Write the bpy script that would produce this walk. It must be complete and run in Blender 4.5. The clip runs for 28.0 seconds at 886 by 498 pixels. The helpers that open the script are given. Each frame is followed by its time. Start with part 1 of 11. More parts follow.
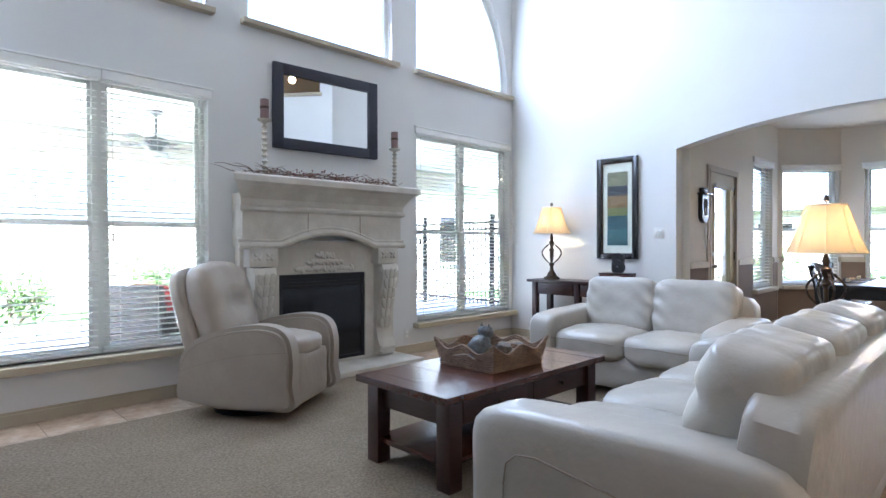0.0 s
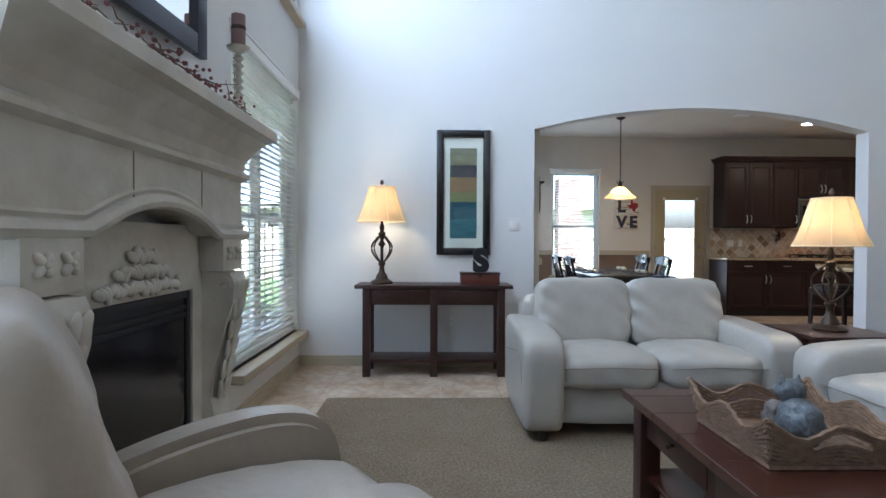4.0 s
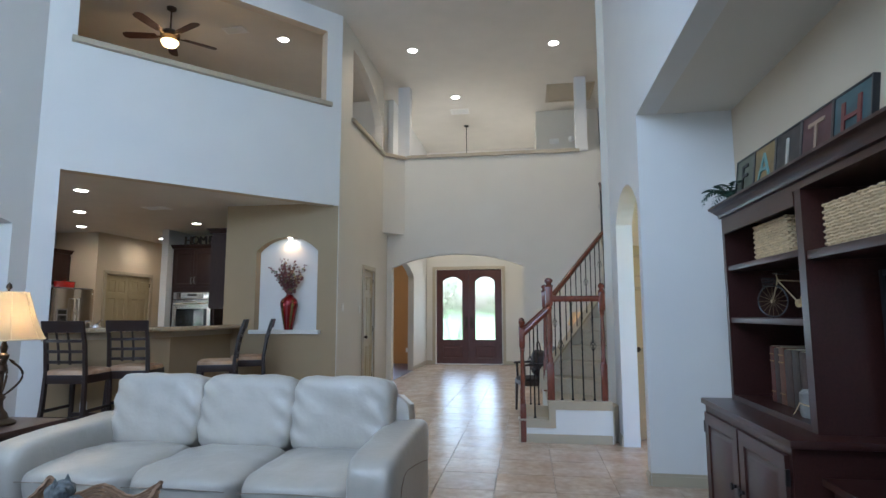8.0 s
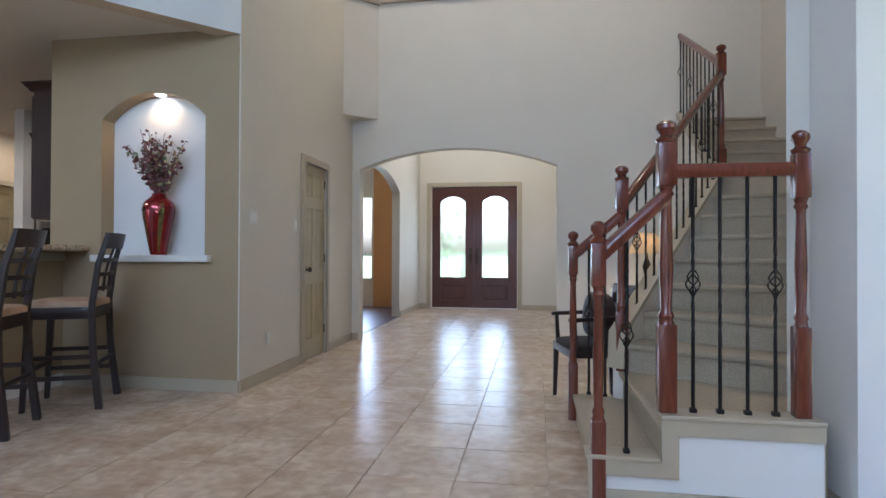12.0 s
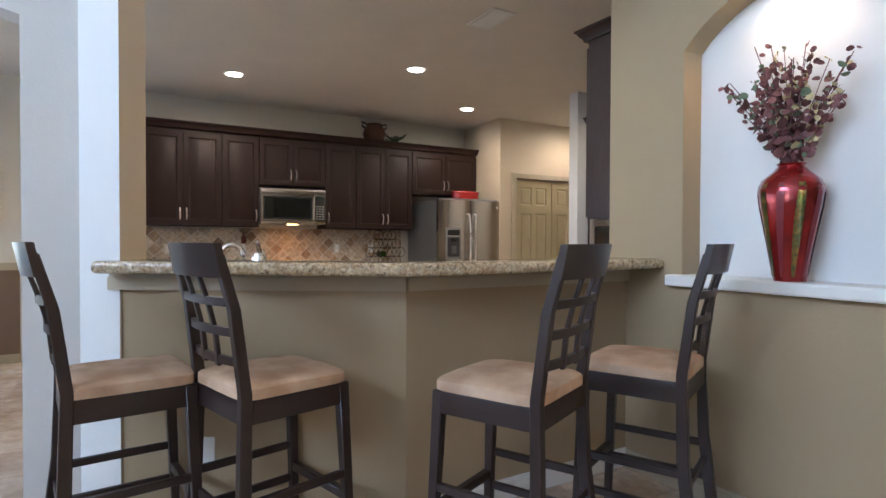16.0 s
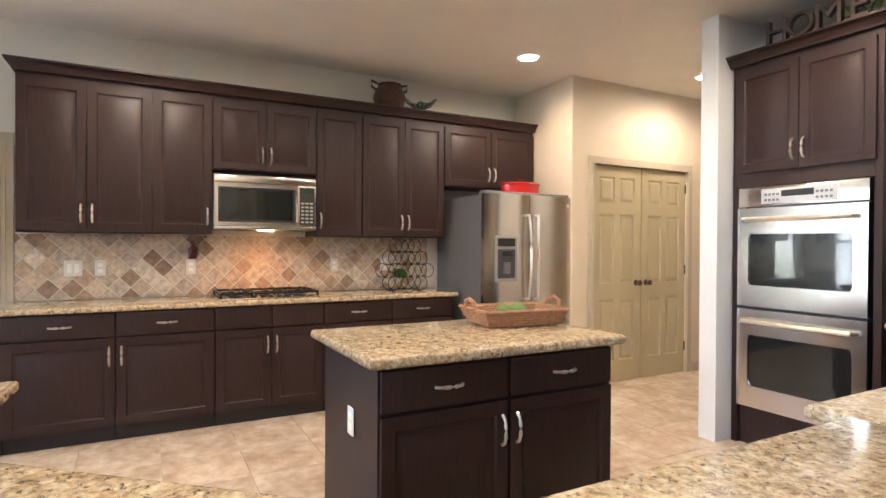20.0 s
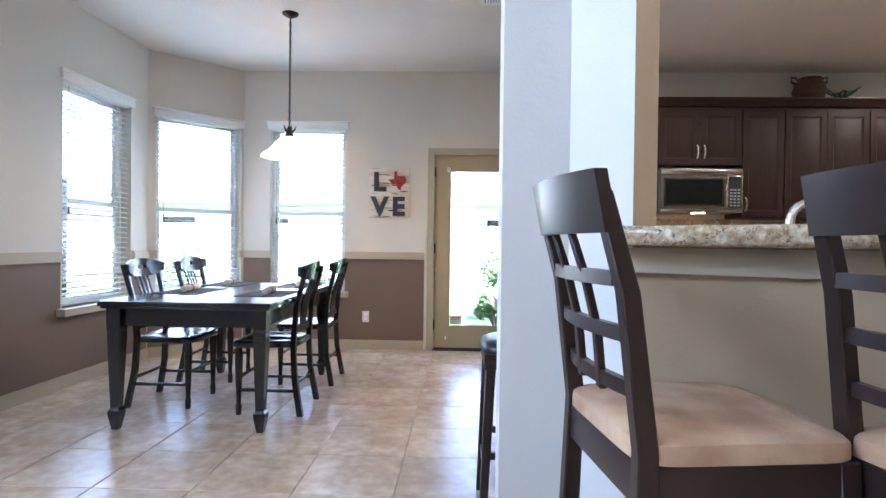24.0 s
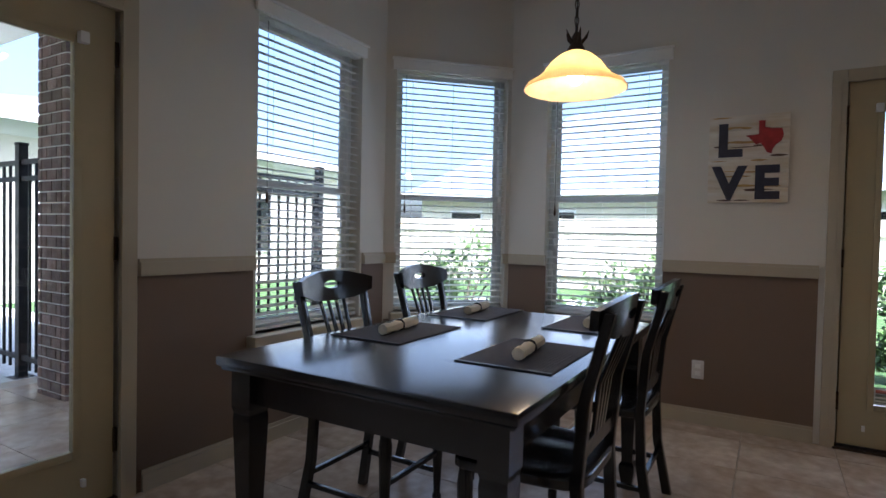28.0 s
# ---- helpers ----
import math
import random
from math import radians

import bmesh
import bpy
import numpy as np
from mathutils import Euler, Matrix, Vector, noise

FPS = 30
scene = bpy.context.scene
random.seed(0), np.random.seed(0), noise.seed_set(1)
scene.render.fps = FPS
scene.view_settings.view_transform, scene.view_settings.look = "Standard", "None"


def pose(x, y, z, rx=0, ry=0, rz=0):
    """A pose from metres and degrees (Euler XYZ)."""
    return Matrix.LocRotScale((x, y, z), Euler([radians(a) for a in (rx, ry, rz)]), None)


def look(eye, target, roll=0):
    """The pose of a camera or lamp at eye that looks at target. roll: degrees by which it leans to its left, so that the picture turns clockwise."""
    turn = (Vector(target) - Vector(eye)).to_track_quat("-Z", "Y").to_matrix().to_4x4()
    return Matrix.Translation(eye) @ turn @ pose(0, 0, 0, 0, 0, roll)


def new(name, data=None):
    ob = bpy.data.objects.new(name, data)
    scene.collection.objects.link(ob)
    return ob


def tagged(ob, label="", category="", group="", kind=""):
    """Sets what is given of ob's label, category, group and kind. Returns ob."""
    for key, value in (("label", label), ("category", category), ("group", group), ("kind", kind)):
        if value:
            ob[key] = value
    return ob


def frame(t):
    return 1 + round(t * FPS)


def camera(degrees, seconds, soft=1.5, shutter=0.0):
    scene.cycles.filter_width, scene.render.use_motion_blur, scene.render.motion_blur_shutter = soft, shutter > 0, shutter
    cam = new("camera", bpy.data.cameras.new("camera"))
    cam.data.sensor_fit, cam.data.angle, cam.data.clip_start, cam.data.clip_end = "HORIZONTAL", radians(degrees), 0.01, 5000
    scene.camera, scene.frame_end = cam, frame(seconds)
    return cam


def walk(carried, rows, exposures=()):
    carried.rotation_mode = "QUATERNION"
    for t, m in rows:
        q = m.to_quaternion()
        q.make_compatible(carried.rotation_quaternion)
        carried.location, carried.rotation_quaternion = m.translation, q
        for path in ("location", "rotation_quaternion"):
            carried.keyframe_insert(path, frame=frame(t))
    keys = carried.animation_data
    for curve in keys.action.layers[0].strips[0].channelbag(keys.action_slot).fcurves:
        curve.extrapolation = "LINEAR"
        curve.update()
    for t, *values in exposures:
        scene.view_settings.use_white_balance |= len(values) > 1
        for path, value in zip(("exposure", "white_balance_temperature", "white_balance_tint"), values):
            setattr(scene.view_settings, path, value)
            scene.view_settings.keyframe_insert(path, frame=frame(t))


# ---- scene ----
cam = camera(76.9, 28.0)
PATH = [
    (0, (-2.598, 2.106, 1.206), (-1.192, 3.528, 1.191), -0.1),
    (0.5, (-2.465, 2.3, 1.181), (-1.081, 3.743, 1.155), -0.4),
    (1, (-2.343, 2.686, 1.161), (-0.985, 4.153, 1.131), -0.5),
    (1.5, (-2.22, 3.186, 1.142), (-0.854, 4.646, 1.107), -0.3),
    (2, (-2.12, 3.74, 1.138), (-0.632, 5.076, 1.103), -0.3),
    (2.5, (-2.052, 4.181, 1.16), (-0.414, 5.328, 1.112), 0.0),
    (4.5, (-1.758, 5.866, 1.189), (0.173, 5.347, 1.16), 0.2),
    (5, (-1.573, 6.091, 1.237), (0.185, 5.137, 1.202), 0.3),
    (5.5, (-1.494, 6.17, 1.242), (0.031, 4.877, 1.21), 0.1),
    (6, (-1.511, 6.213, 1.233), (-0.238, 4.671, 1.21), -0.3),
    (6.5, (-1.678, 6.281, 1.267), (-0.655, 4.562, 1.235), -0.0),
    (7, (-1.698, 6.232, 1.313), (-1.006, 4.355, 1.318), -0.0),
    (7.5, (-1.738, 6.209, 1.328), (-1.285, 4.265, 1.456), -0.0),
    (8, (-1.729, 6.185, 1.311), (-1.43, 4.221, 1.543), -0.1),
    (8.5, (-1.714, 6.046, 1.31), (-1.467, 4.083, 1.602), 0.0),
    (9, (-1.807, 5.76, 1.253), (-1.572, 3.8, 1.575), -0.0),
    (9.5, (-1.841, 5.336, 1.193), (-1.556, 3.383, 1.512), -0.0),
    (10, (-1.77, 4.808, 1.173), (-1.458, 2.858, 1.49), 0.1),
    (10.5, (-1.675, 4.281, 1.136), (-1.354, 2.328, 1.422), 0.2),
    (11, (-1.595, 3.745, 1.127), (-1.274, 1.782, 1.329), 0.2),
    (11.5, (-1.531, 3.235, 1.107), (-1.209, 1.264, 1.217), 0.3),
    (12, (-1.375, 2.708, 1.103), (-1.053, 0.734, 1.123), 0.2),
    (12.5, (-1.183, 2.284, 1.106), (-0.724, 0.337, 1.122), -0.7),
    (13, (-0.863, 1.937, 1.135), (-0.01, 0.128, 1.16), -1.0),
    (13.5, (-0.544, 1.751, 1.212), (0.722, 0.202, 1.212), -0.3),
    (15.5, (0.067, 1.142, 1.228), (1.781, 0.112, 1.202), 0.1),
    (16, (0.349, 1.047, 1.263), (2.078, 0.043, 1.231), 0.2),
    (16.5, (0.727, 0.887, 1.31), (2.462, -0.107, 1.274), 0.3),
    (17, (1.153, 0.71, 1.354), (2.898, -0.266, 1.316), 0.3),
    (17.5, (1.564, 0.525, 1.377), (3.315, -0.44, 1.337), 0.4),
    (18, (1.925, 0.368, 1.369), (3.674, -0.6, 1.329), 0.3),
    (18.5, (2.204, 0.238, 1.364), (3.953, -0.73, 1.328), 0.4),
    (19, (2.369, 0.149, 1.351), (4.118, -0.82, 1.323), 0.4),
    (19.5, (2.455, 0.11, 1.343), (4.209, -0.852, 1.322), 0.4),
    (20, (2.487, 0.094, 1.341), (4.25, -0.852, 1.324), 0.3),
    (20.5, (2.448, 0.125, 1.342), (4.215, -0.813, 1.331), 0.3),
    (22.5, (1.589, 0.878, 1.215), (3.402, 0.035, 1.223), 0.5),
    (23, (1.38, 1.059, 1.177), (3.295, 0.481, 1.173), 0.9),
    (23.5, (1.404, 1.324, 1.161), (3.388, 1.075, 1.14), 1.3),
    (24, (1.567, 1.538, 1.115), (3.565, 1.602, 1.096), 0.7),
    (24.5, (1.772, 1.667, 1.114), (3.734, 2.054, 1.085), 1.1),
    (25, (2.134, 1.768, 1.111), (4.001, 2.486, 1.07), 1.5),
    (25.5, (2.512, 1.895, 1.1), (4.296, 2.8, 1.053), 1.6),
    (26, (2.866, 1.954, 1.105), (4.582, 2.979, 1.055), 1.5),
    (26.5, (3.073, 2.038, 1.108), (4.748, 3.131, 1.059), 1.4),
    (27, (3.214, 2.112, 1.082), (4.867, 3.237, 1.049), 1.3),
    (27.5, (3.34, 2.16, 1.077), (4.991, 3.289, 1.057), 1.2),
    (28, (3.582, 2.156, 1.15), (5.305, 3.17, 1.099), 1.2),
]
EXPOSURES = [
    (0, 3.62, 5200, 14),
    (1.0, 3.9, 5250, 14),
    (2.5, 3.92, 5350, 14),
    (5, 2.66, 5150, 9),
    (6, 2.78, 5120, 9),
    (8, 2.88, 5000, 8),
    (11, 2.66, 5000, 9),
    (12, 3.06, 5000, 11),
    (13.5, 3.23, 5080, 11),
    (15.5, 3.58, 5150, 11),
    (17, 4.15, 5250, 12),
    (18, 4.39, 5600, 12),
    (20, 4.83, 5400, 13),
    (22.5, 4.2, 5200, 12),
    (24, 4.08, 4950, 13),
    (25, 3.72, 4950, 14),
    (26.5, 2.87, 5100, 14),
    (28, 2.05, 5200, 15),
]
walk(cam, [(t, look(eye, target, roll)) for t, eye, target, roll in PATH], EXPOSURES)

# ---- world, sun, sky light ----
world = bpy.data.worlds.new("sky_world")
world.use_nodes = True
scene.world = world
_nt = world.node_tree
_sky = _nt.nodes.new("ShaderNodeTexSky")
_sky.sky_type = "NISHITA"
_sky.sun_disc = False
_sky.dust_density = 6.0
_sky.ozone_density = 0.6
_sky.air_density = 1.0
_sky.sun_elevation = radians(58)
_sky.sun_rotation = radians(220)
_bg = _nt.nodes["Background"]
_bg.inputs[1].default_value = 0.15
_nt.links.new(_sky.outputs[0], _bg.inputs[0])


LAMP_SCALE = 0.36


def lamp_obj(name, kind, energy, color, m, size=0.1, size_y=None, spot=None):
    d = bpy.data.lights.new(name, kind)
    d.energy = energy if kind == "SUN" else energy * LAMP_SCALE
    d.color = color
    if kind == "AREA":
        d.shape = "RECTANGLE"
        d.size = size
        d.size_y = size_y or size
    elif kind == "SUN":
        d.angle = radians(0.6)
    else:
        d.shadow_soft_size = size
        if spot:
            d.spot_size = radians(spot)
            d.spot_blend = 0.6
    ob = new(name, d)
    ob.matrix_world = m
    return ob


SKY = (0.86, 0.93, 1.0)
WARM = (1.0, 0.72, 0.42)
lamp_obj("sun", "SUN", 5.0, (1.0, 0.96, 0.9), look((-10, -12, 24), (0, 0, 0)))

# ---- materials ----


def mat(name, col, rough=0.6, metal=0.0, var=0.08, scale=6.0, bump=0.0, bscale=60.0, col2=None, mix=0.0, mscale=3.0,
        spec=0.5, detail=4.0, stretch=None, coat=0.0, rand=0.0):
    """Principled material: fine grain and larger stains in object space, bump, and a little change from piece to piece."""
    m = bpy.data.materials.new(name)
    m.use_nodes = True
    nt = m.node_tree
    N, L = nt.nodes, nt.links
    b = N["Principled BSDF"]
    b.inputs["Roughness"].default_value = rough
    b.inputs["Metallic"].default_value = metal
    b.inputs["Specular IOR Level"].default_value = spec
    b.inputs["Coat Weight"].default_value = coat
    b.inputs["Coat Roughness"].default_value = 0.15
    tc = N.new("ShaderNodeTexCoord")
    vec = tc.outputs["Object"]
    if stretch:
        mp = N.new("ShaderNodeMapping")
        mp.inputs["Scale"].default_value = stretch
        L.new(vec, mp.inputs["Vector"])
        vec = mp.outputs["Vector"]
    if rand > 0:
        of = N.new("ShaderNodeObjectInfo")
        sc = N.new("ShaderNodeVectorMath")
        sc.operation = "SCALE"
        sc.inputs[0].default_value = (37.0, 91.0, 53.0)
        L.new(of.outputs["Random"], sc.inputs["Scale"])
        av = N.new("ShaderNodeVectorMath")
        L.new(vec, av.inputs[0])
        L.new(sc.outputs[0], av.inputs[1])
        vec = av.outputs[0]
    c = (*col, 1.0)
    n1 = N.new("ShaderNodeTexNoise")
    n1.inputs["Scale"].default_value = scale
    n1.inputs["Detail"].default_value = detail
    L.new(vec, n1.inputs["Vector"])
    ramp = N.new("ShaderNodeMapRange")
    ramp.inputs["From Min"].default_value = 0.25
    ramp.inputs["From Max"].default_value = 0.75
    ramp.inputs["To Min"].default_value = 1.0 - var
    ramp.inputs["To Max"].default_value = 1.0 + var
    L.new(n1.outputs["Fac"], ramp.inputs["Value"])
    base = None
    if col2:
        n2 = N.new("ShaderNodeTexNoise")
        n2.inputs["Scale"].default_value = mscale
        n2.inputs["Detail"].default_value = 5.0
        L.new(vec, n2.inputs["Vector"])
        r2 = N.new("ShaderNodeMapRange")
        r2.inputs["From Min"].default_value = 0.5 - 0.25 * (1.0 - mix)
        r2.inputs["From Max"].default_value = 0.5 + 0.28 * (1.0 - mix)
        L.new(n2.outputs["Fac"], r2.inputs["Value"])
        mx = N.new("ShaderNodeMix")
        mx.data_type = "RGBA"
        mx.inputs["A"].default_value = c
        mx.inputs["B"].default_value = (*col2, 1.0)
        L.new(r2.outputs["Result"], mx.inputs["Factor"])
        base = mx.outputs["Result"]
    hs = N.new("ShaderNodeHueSaturation")
    if base is None:
        hs.inputs["Color"].default_value = c
    else:
        L.new(base, hs.inputs["Color"])
    if rand > 0:
        oi = N.new("ShaderNodeObjectInfo")
        rr = N.new("ShaderNodeMapRange")
        rr.inputs["To Min"].default_value = 1.0 - rand
        rr.inputs["To Max"].default_value = 1.0 + rand
        L.new(oi.outputs["Random"], rr.inputs["Value"])
        mu = N.new("ShaderNodeMath")
        mu.operation = "MULTIPLY"
        L.new(ramp.outputs["Result"], mu.inputs[0])
        L.new(rr.outputs["Result"], mu.inputs[1])
        L.new(mu.outputs[0], hs.inputs["Value"])
    else:
        L.new(ramp.outputs["Result"], hs.inputs["Value"])
    L.new(hs.outputs["Color"], b.inputs["Base Color"])
    if bump > 0:
        n3 = N.new("ShaderNodeTexNoise")
        n3.inputs["Scale"].default_value = bscale
        n3.inputs["Detail"].default_value = 6.0
        L.new(vec, n3.inputs["Vector"])
        bp = N.new("ShaderNodeBump")
        bp.inputs["Strength"].default_value = bump
        bp.inputs["Distance"].default_value = 0.01
        L.new(n3.outputs["Fac"], bp.inputs["Height"])
        L.new(bp.outputs["Normal"], b.inputs["Normal"])
    return m


def glow(name, col, strength):
    m = bpy.data.materials.new(name)
    m.use_nodes = True
    b = m.node_tree.nodes["Principled BSDF"]
    b.inputs["Base Color"].default_value = (*col, 1)
    b.inputs["Emission Color"].default_value = (*col, 1)
    b.inputs["Emission Strength"].default_value = strength * LAMP_SCALE
    return m


def glass(name, tint=(0.95, 0.98, 0.97), rough=0.0):
    m = bpy.data.materials.new(name)
    m.use_nodes = True
    b = m.node_tree.nodes["Principled BSDF"]
    b.inputs["Base Color"].default_value = (*tint, 1)
    b.inputs["Roughness"].default_value = rough
    b.inputs["Transmission Weight"].default_value = 1.0
    b.inputs["IOR"].default_value = 1.45
    return m


def granite_mat():
    m = mat("granite", (0.33, 0.235, 0.125), 0.11, var=0.45, scale=80, col2=(0.53, 0.44, 0.30), mix=0.40, mscale=34, spec=0.42)
    nt = m.node_tree
    N, L = nt.nodes, nt.links
    b = N["Principled BSDF"]
    old = b.inputs["Base Color"].links[0].from_socket
    v = N.new("ShaderNodeTexNoise")
    v.inputs["Scale"].default_value = 220
    v.inputs["Detail"].default_value = 3
    v.inputs["Distortion"].default_value = 1.2
    nz = N.new("ShaderNodeTexNoise")
    nz.inputs["Scale"].default_value = 60
    nz.inputs["Detail"].default_value = 6
    tc = N.new("ShaderNodeTexCoord")
    L.new(tc.outputs["Object"], v.inputs["Vector"])
    L.new(tc.outputs["Object"], nz.inputs["Vector"])
    ad = N.new("ShaderNodeMath")
    ad.operation = "MULTIPLY"
    L.new(v.outputs["Fac"], ad.inputs[0])
    L.new(nz.outputs["Fac"], ad.inputs[1])
    mr = N.new("ShaderNodeMapRange")
    mr.inputs["From Min"].default_value = 0.27
    mr.inputs["From Max"].default_value = 0.33
    L.new(ad.outputs[0], mr.inputs["Value"])
    n4 = N.new("ShaderNodeTexNoise")
    n4.inputs["Scale"].default_value = 58
    n4.inputs["Detail"].default_value = 8
    L.new(tc.outputs["Object"], n4.inputs["Vector"])
    m4 = N.new("ShaderNodeMapRange")
    m4.inputs["From Min"].default_value = 0.40
    m4.inputs["From Max"].default_value = 0.54
    L.new(n4.outputs["Fac"], m4.inputs["Value"])
    mm = N.new("ShaderNodeMath")
    mm.operation = "MULTIPLY"
    L.new(mr.outputs["Result"], mm.inputs[0])
    L.new(m4.outputs["Result"], mm.inputs[1])
    mx = N.new("ShaderNodeMix")
    mx.data_type = "RGBA"
    L.new(mm.outputs[0], mx.inputs["Factor"])
    L.new(old, mx.inputs["A"])
    mx.inputs["B"].default_value = (0.10, 0.070, 0.048, 1)
    L.new(mx.outputs["Result"], b.inputs["Base Color"])
    return m


M_WALL = mat("wall_paint_pale", (0.68, 0.675, 0.655), 0.7, var=0.02, scale=2, bump=0.12, bscale=90)
M_WALL2 = mat("wall_paint_stone", (0.64, 0.605, 0.53), 0.7, var=0.02, scale=2, bump=0.12, bscale=90)
M_TAN = mat("wall_paint_tan", (0.58, 0.49, 0.36), 0.7, var=0.02, scale=2, bump=0.12, bscale=90)
M_OLIVE = mat("wall_paint_olive", (0.338, 0.256, 0.148), 0.7, var=0.03, scale=2, bump=0.12, bscale=90)
M_BROWN = mat("wall_paint_brown", (0.17, 0.115, 0.075), 0.65, var=0.03, scale=2, bump=0.1, bscale=90)
M_AMBER = mat("wall_paint_amber", (0.52, 0.30, 0.12), 0.7, var=0.03, scale=2, bump=0.1, bscale=90)
M_CEIL = mat("ceiling_paint", (0.66, 0.62, 0.55), 0.8, var=0.03, scale=3, bump=0.3, bscale=45)
M_TRIM = mat("trim_paint", (0.43, 0.37, 0.265), 0.45, var=0.03, scale=4)
M_TRIMW = mat("trim_paint_white", (0.72, 0.71, 0.67), 0.4, var=0.02, scale=4)
M_DOOR = mat("door_paint", (0.40, 0.335, 0.197), 0.45, var=0.03, scale=4)
M_TILE = mat("floor_tile_travertine", (0.43, 0.315, 0.22), 0.27, var=0.15, scale=16, bump=0.05, bscale=20,
             col2=(0.60, 0.485, 0.37), mix=0.3, mscale=4.0, rand=0.06)
M_GROUT = mat("grout", (0.42, 0.34, 0.25), 0.8, var=0.1, scale=20)
M_STAIRC = mat("stair_carpet", (0.48, 0.415, 0.305), 0.95, var=0.15, scale=90, bump=0.8, bscale=220, spec=0.1)
M_CARPET = mat("carpet_beige", (0.245, 0.190, 0.125), 0.95, var=0.34, scale=70, bump=1.0, bscale=220, col2=(0.28, 0.225, 0.155), mix=0.1, mscale=4, spec=0.1)
M_LEATHER = mat("leather_cream", (0.42, 0.395, 0.345), 0.30, var=0.05, scale=9, bump=0.3, bscale=24, col2=(0.40, 0.365, 0.31), mix=0.1, mscale=3)
M_TAUPE = mat("leather_taupe", (0.37, 0.32, 0.26), 0.38, var=0.05, scale=9, bump=0.3, bscale=24, col2=(0.32, 0.275, 0.22), mix=0.1, mscale=3)
M_SEAM = mat("leather_seam", (0.25, 0.21, 0.165), 0.5, var=0.05)
M_BLACK = mat("black_plastic", (0.012, 0.012, 0.013), 0.4, var=0.1)
M_DARKWOOD = mat("dark_cherry_wood", (0.032, 0.010, 0.0075), 0.36, var=0.3, scale=14, stretch=(1, 6, 6), coat=0.06)
M_TABLEWOOD = mat("mahogany_top", (0.055, 0.017, 0.010), 0.25, var=0.35, scale=10, stretch=(0.7, 7, 7), coat=0.3, rand=0.1)
M_CAB = mat("espresso_cabinet_wood", (0.025, 0.0108, 0.0085), 0.48, var=0.3, scale=10, stretch=(6, 6, 0.8), spec=0.35)
M_ESP = mat("espresso_chair_wood", (0.022, 0.012, 0.010), 0.35, var=0.25, scale=12, coat=0.1)
M_BLACKWOOD = mat("black_stained_wood", (0.012, 0.011, 0.011), 0.22, var=0.25, scale=12, coat=0.3)
M_CHERRY = mat("cherry_stair_wood", (0.13, 0.032, 0.016), 0.25, var=0.3, scale=10, stretch=(6, 6, 1), coat=0.3)
M_IRON = mat("wrought_iron", (0.02, 0.018, 0.017), 0.5, metal=0.6, var=0.15, scale=30)
M_BRONZE = mat("bronze_patina", (0.06, 0.04, 0.025), 0.45, metal=0.7, var=0.3, scale=25)
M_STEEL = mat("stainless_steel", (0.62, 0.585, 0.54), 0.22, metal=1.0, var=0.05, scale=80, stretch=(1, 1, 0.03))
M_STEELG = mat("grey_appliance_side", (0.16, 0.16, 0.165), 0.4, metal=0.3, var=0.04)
M_CHROMEB = mat("polished_chrome", (0.86, 0.87, 0.88), 0.07, metal=1.0, var=0.02)
M_CHROME = mat("satin_nickel", (0.80, 0.76, 0.69), 0.30, metal=1.0, var=0.04)
M_STONE = mat("cast_stone", (0.64, 0.615, 0.55), 0.75, var=0.07, scale=7, bump=0.25, bscale=35, col2=(0.48, 0.44, 0.37), mix=0.0, mscale=5)
M_SUEDE = mat("suede_seat", (0.40, 0.25, 0.15), 0.9, var=0.2, scale=7, bump=0.25, bscale=120, col2=(0.56, 0.41, 0.28), mix=0.3, mscale=6, spec=0.15)
M_FIRE = mat("firebox_black", (0.012, 0.013, 0.018), 0.5, var=0.2, scale=10)
M_WICKER = mat("woven_rattan", (0.19, 0.115, 0.065), 0.65, var=0.35, scale=30, rand=0.12)
M_WICKERW = mat("pale_wicker", (0.52, 0.39, 0.22), 0.65, var=0.2, scale=30, rand=0.12)
M_SHADE = mat("lampshade_fabric", (0.80, 0.68, 0.45), 0.9, var=0.06, scale=40)
M_RED = mat("red_glaze", (0.40, 0.012, 0.012), 0.14, metal=0.55, var=0.35, scale=7, col2=(0.10, 0.01, 0.012), mix=0.2, mscale=6, coat=0.6)
M_LEAF = mat("leaf_green", (0.05, 0.12, 0.025), 0.55, var=0.3, scale=12, col2=(0.10, 0.17, 0.04), mix=0.1, mscale=3)
M_FERN = mat("fern_green", (0.035, 0.075, 0.05), 0.6, var=0.3, scale=12)
def slat_mat():
    """White slat that lets some of the daylight behind it through."""
    m = mat("blind_slat_white", (0.86, 0.86, 0.83), 0.45, var=0.02, scale=4)
    N, L = m.node_tree.nodes, m.node_tree.links
    out = [n for n in N if n.bl_idname == "ShaderNodeOutputMaterial"][0]
    tr = N.new("ShaderNodeBsdfTranslucent")
    tr.inputs["Color"].default_value = (0.92, 0.92, 0.88, 1)
    mx = N.new("ShaderNodeMixShader")
    mx.inputs[0].default_value = 0.5
    L.new(N["Principled BSDF"].outputs[0], mx.inputs[1])
    L.new(tr.outputs[0], mx.inputs[2])
    L.new(mx.outputs[0], out.inputs["Surface"])
    return m


M_BLIND = slat_mat()

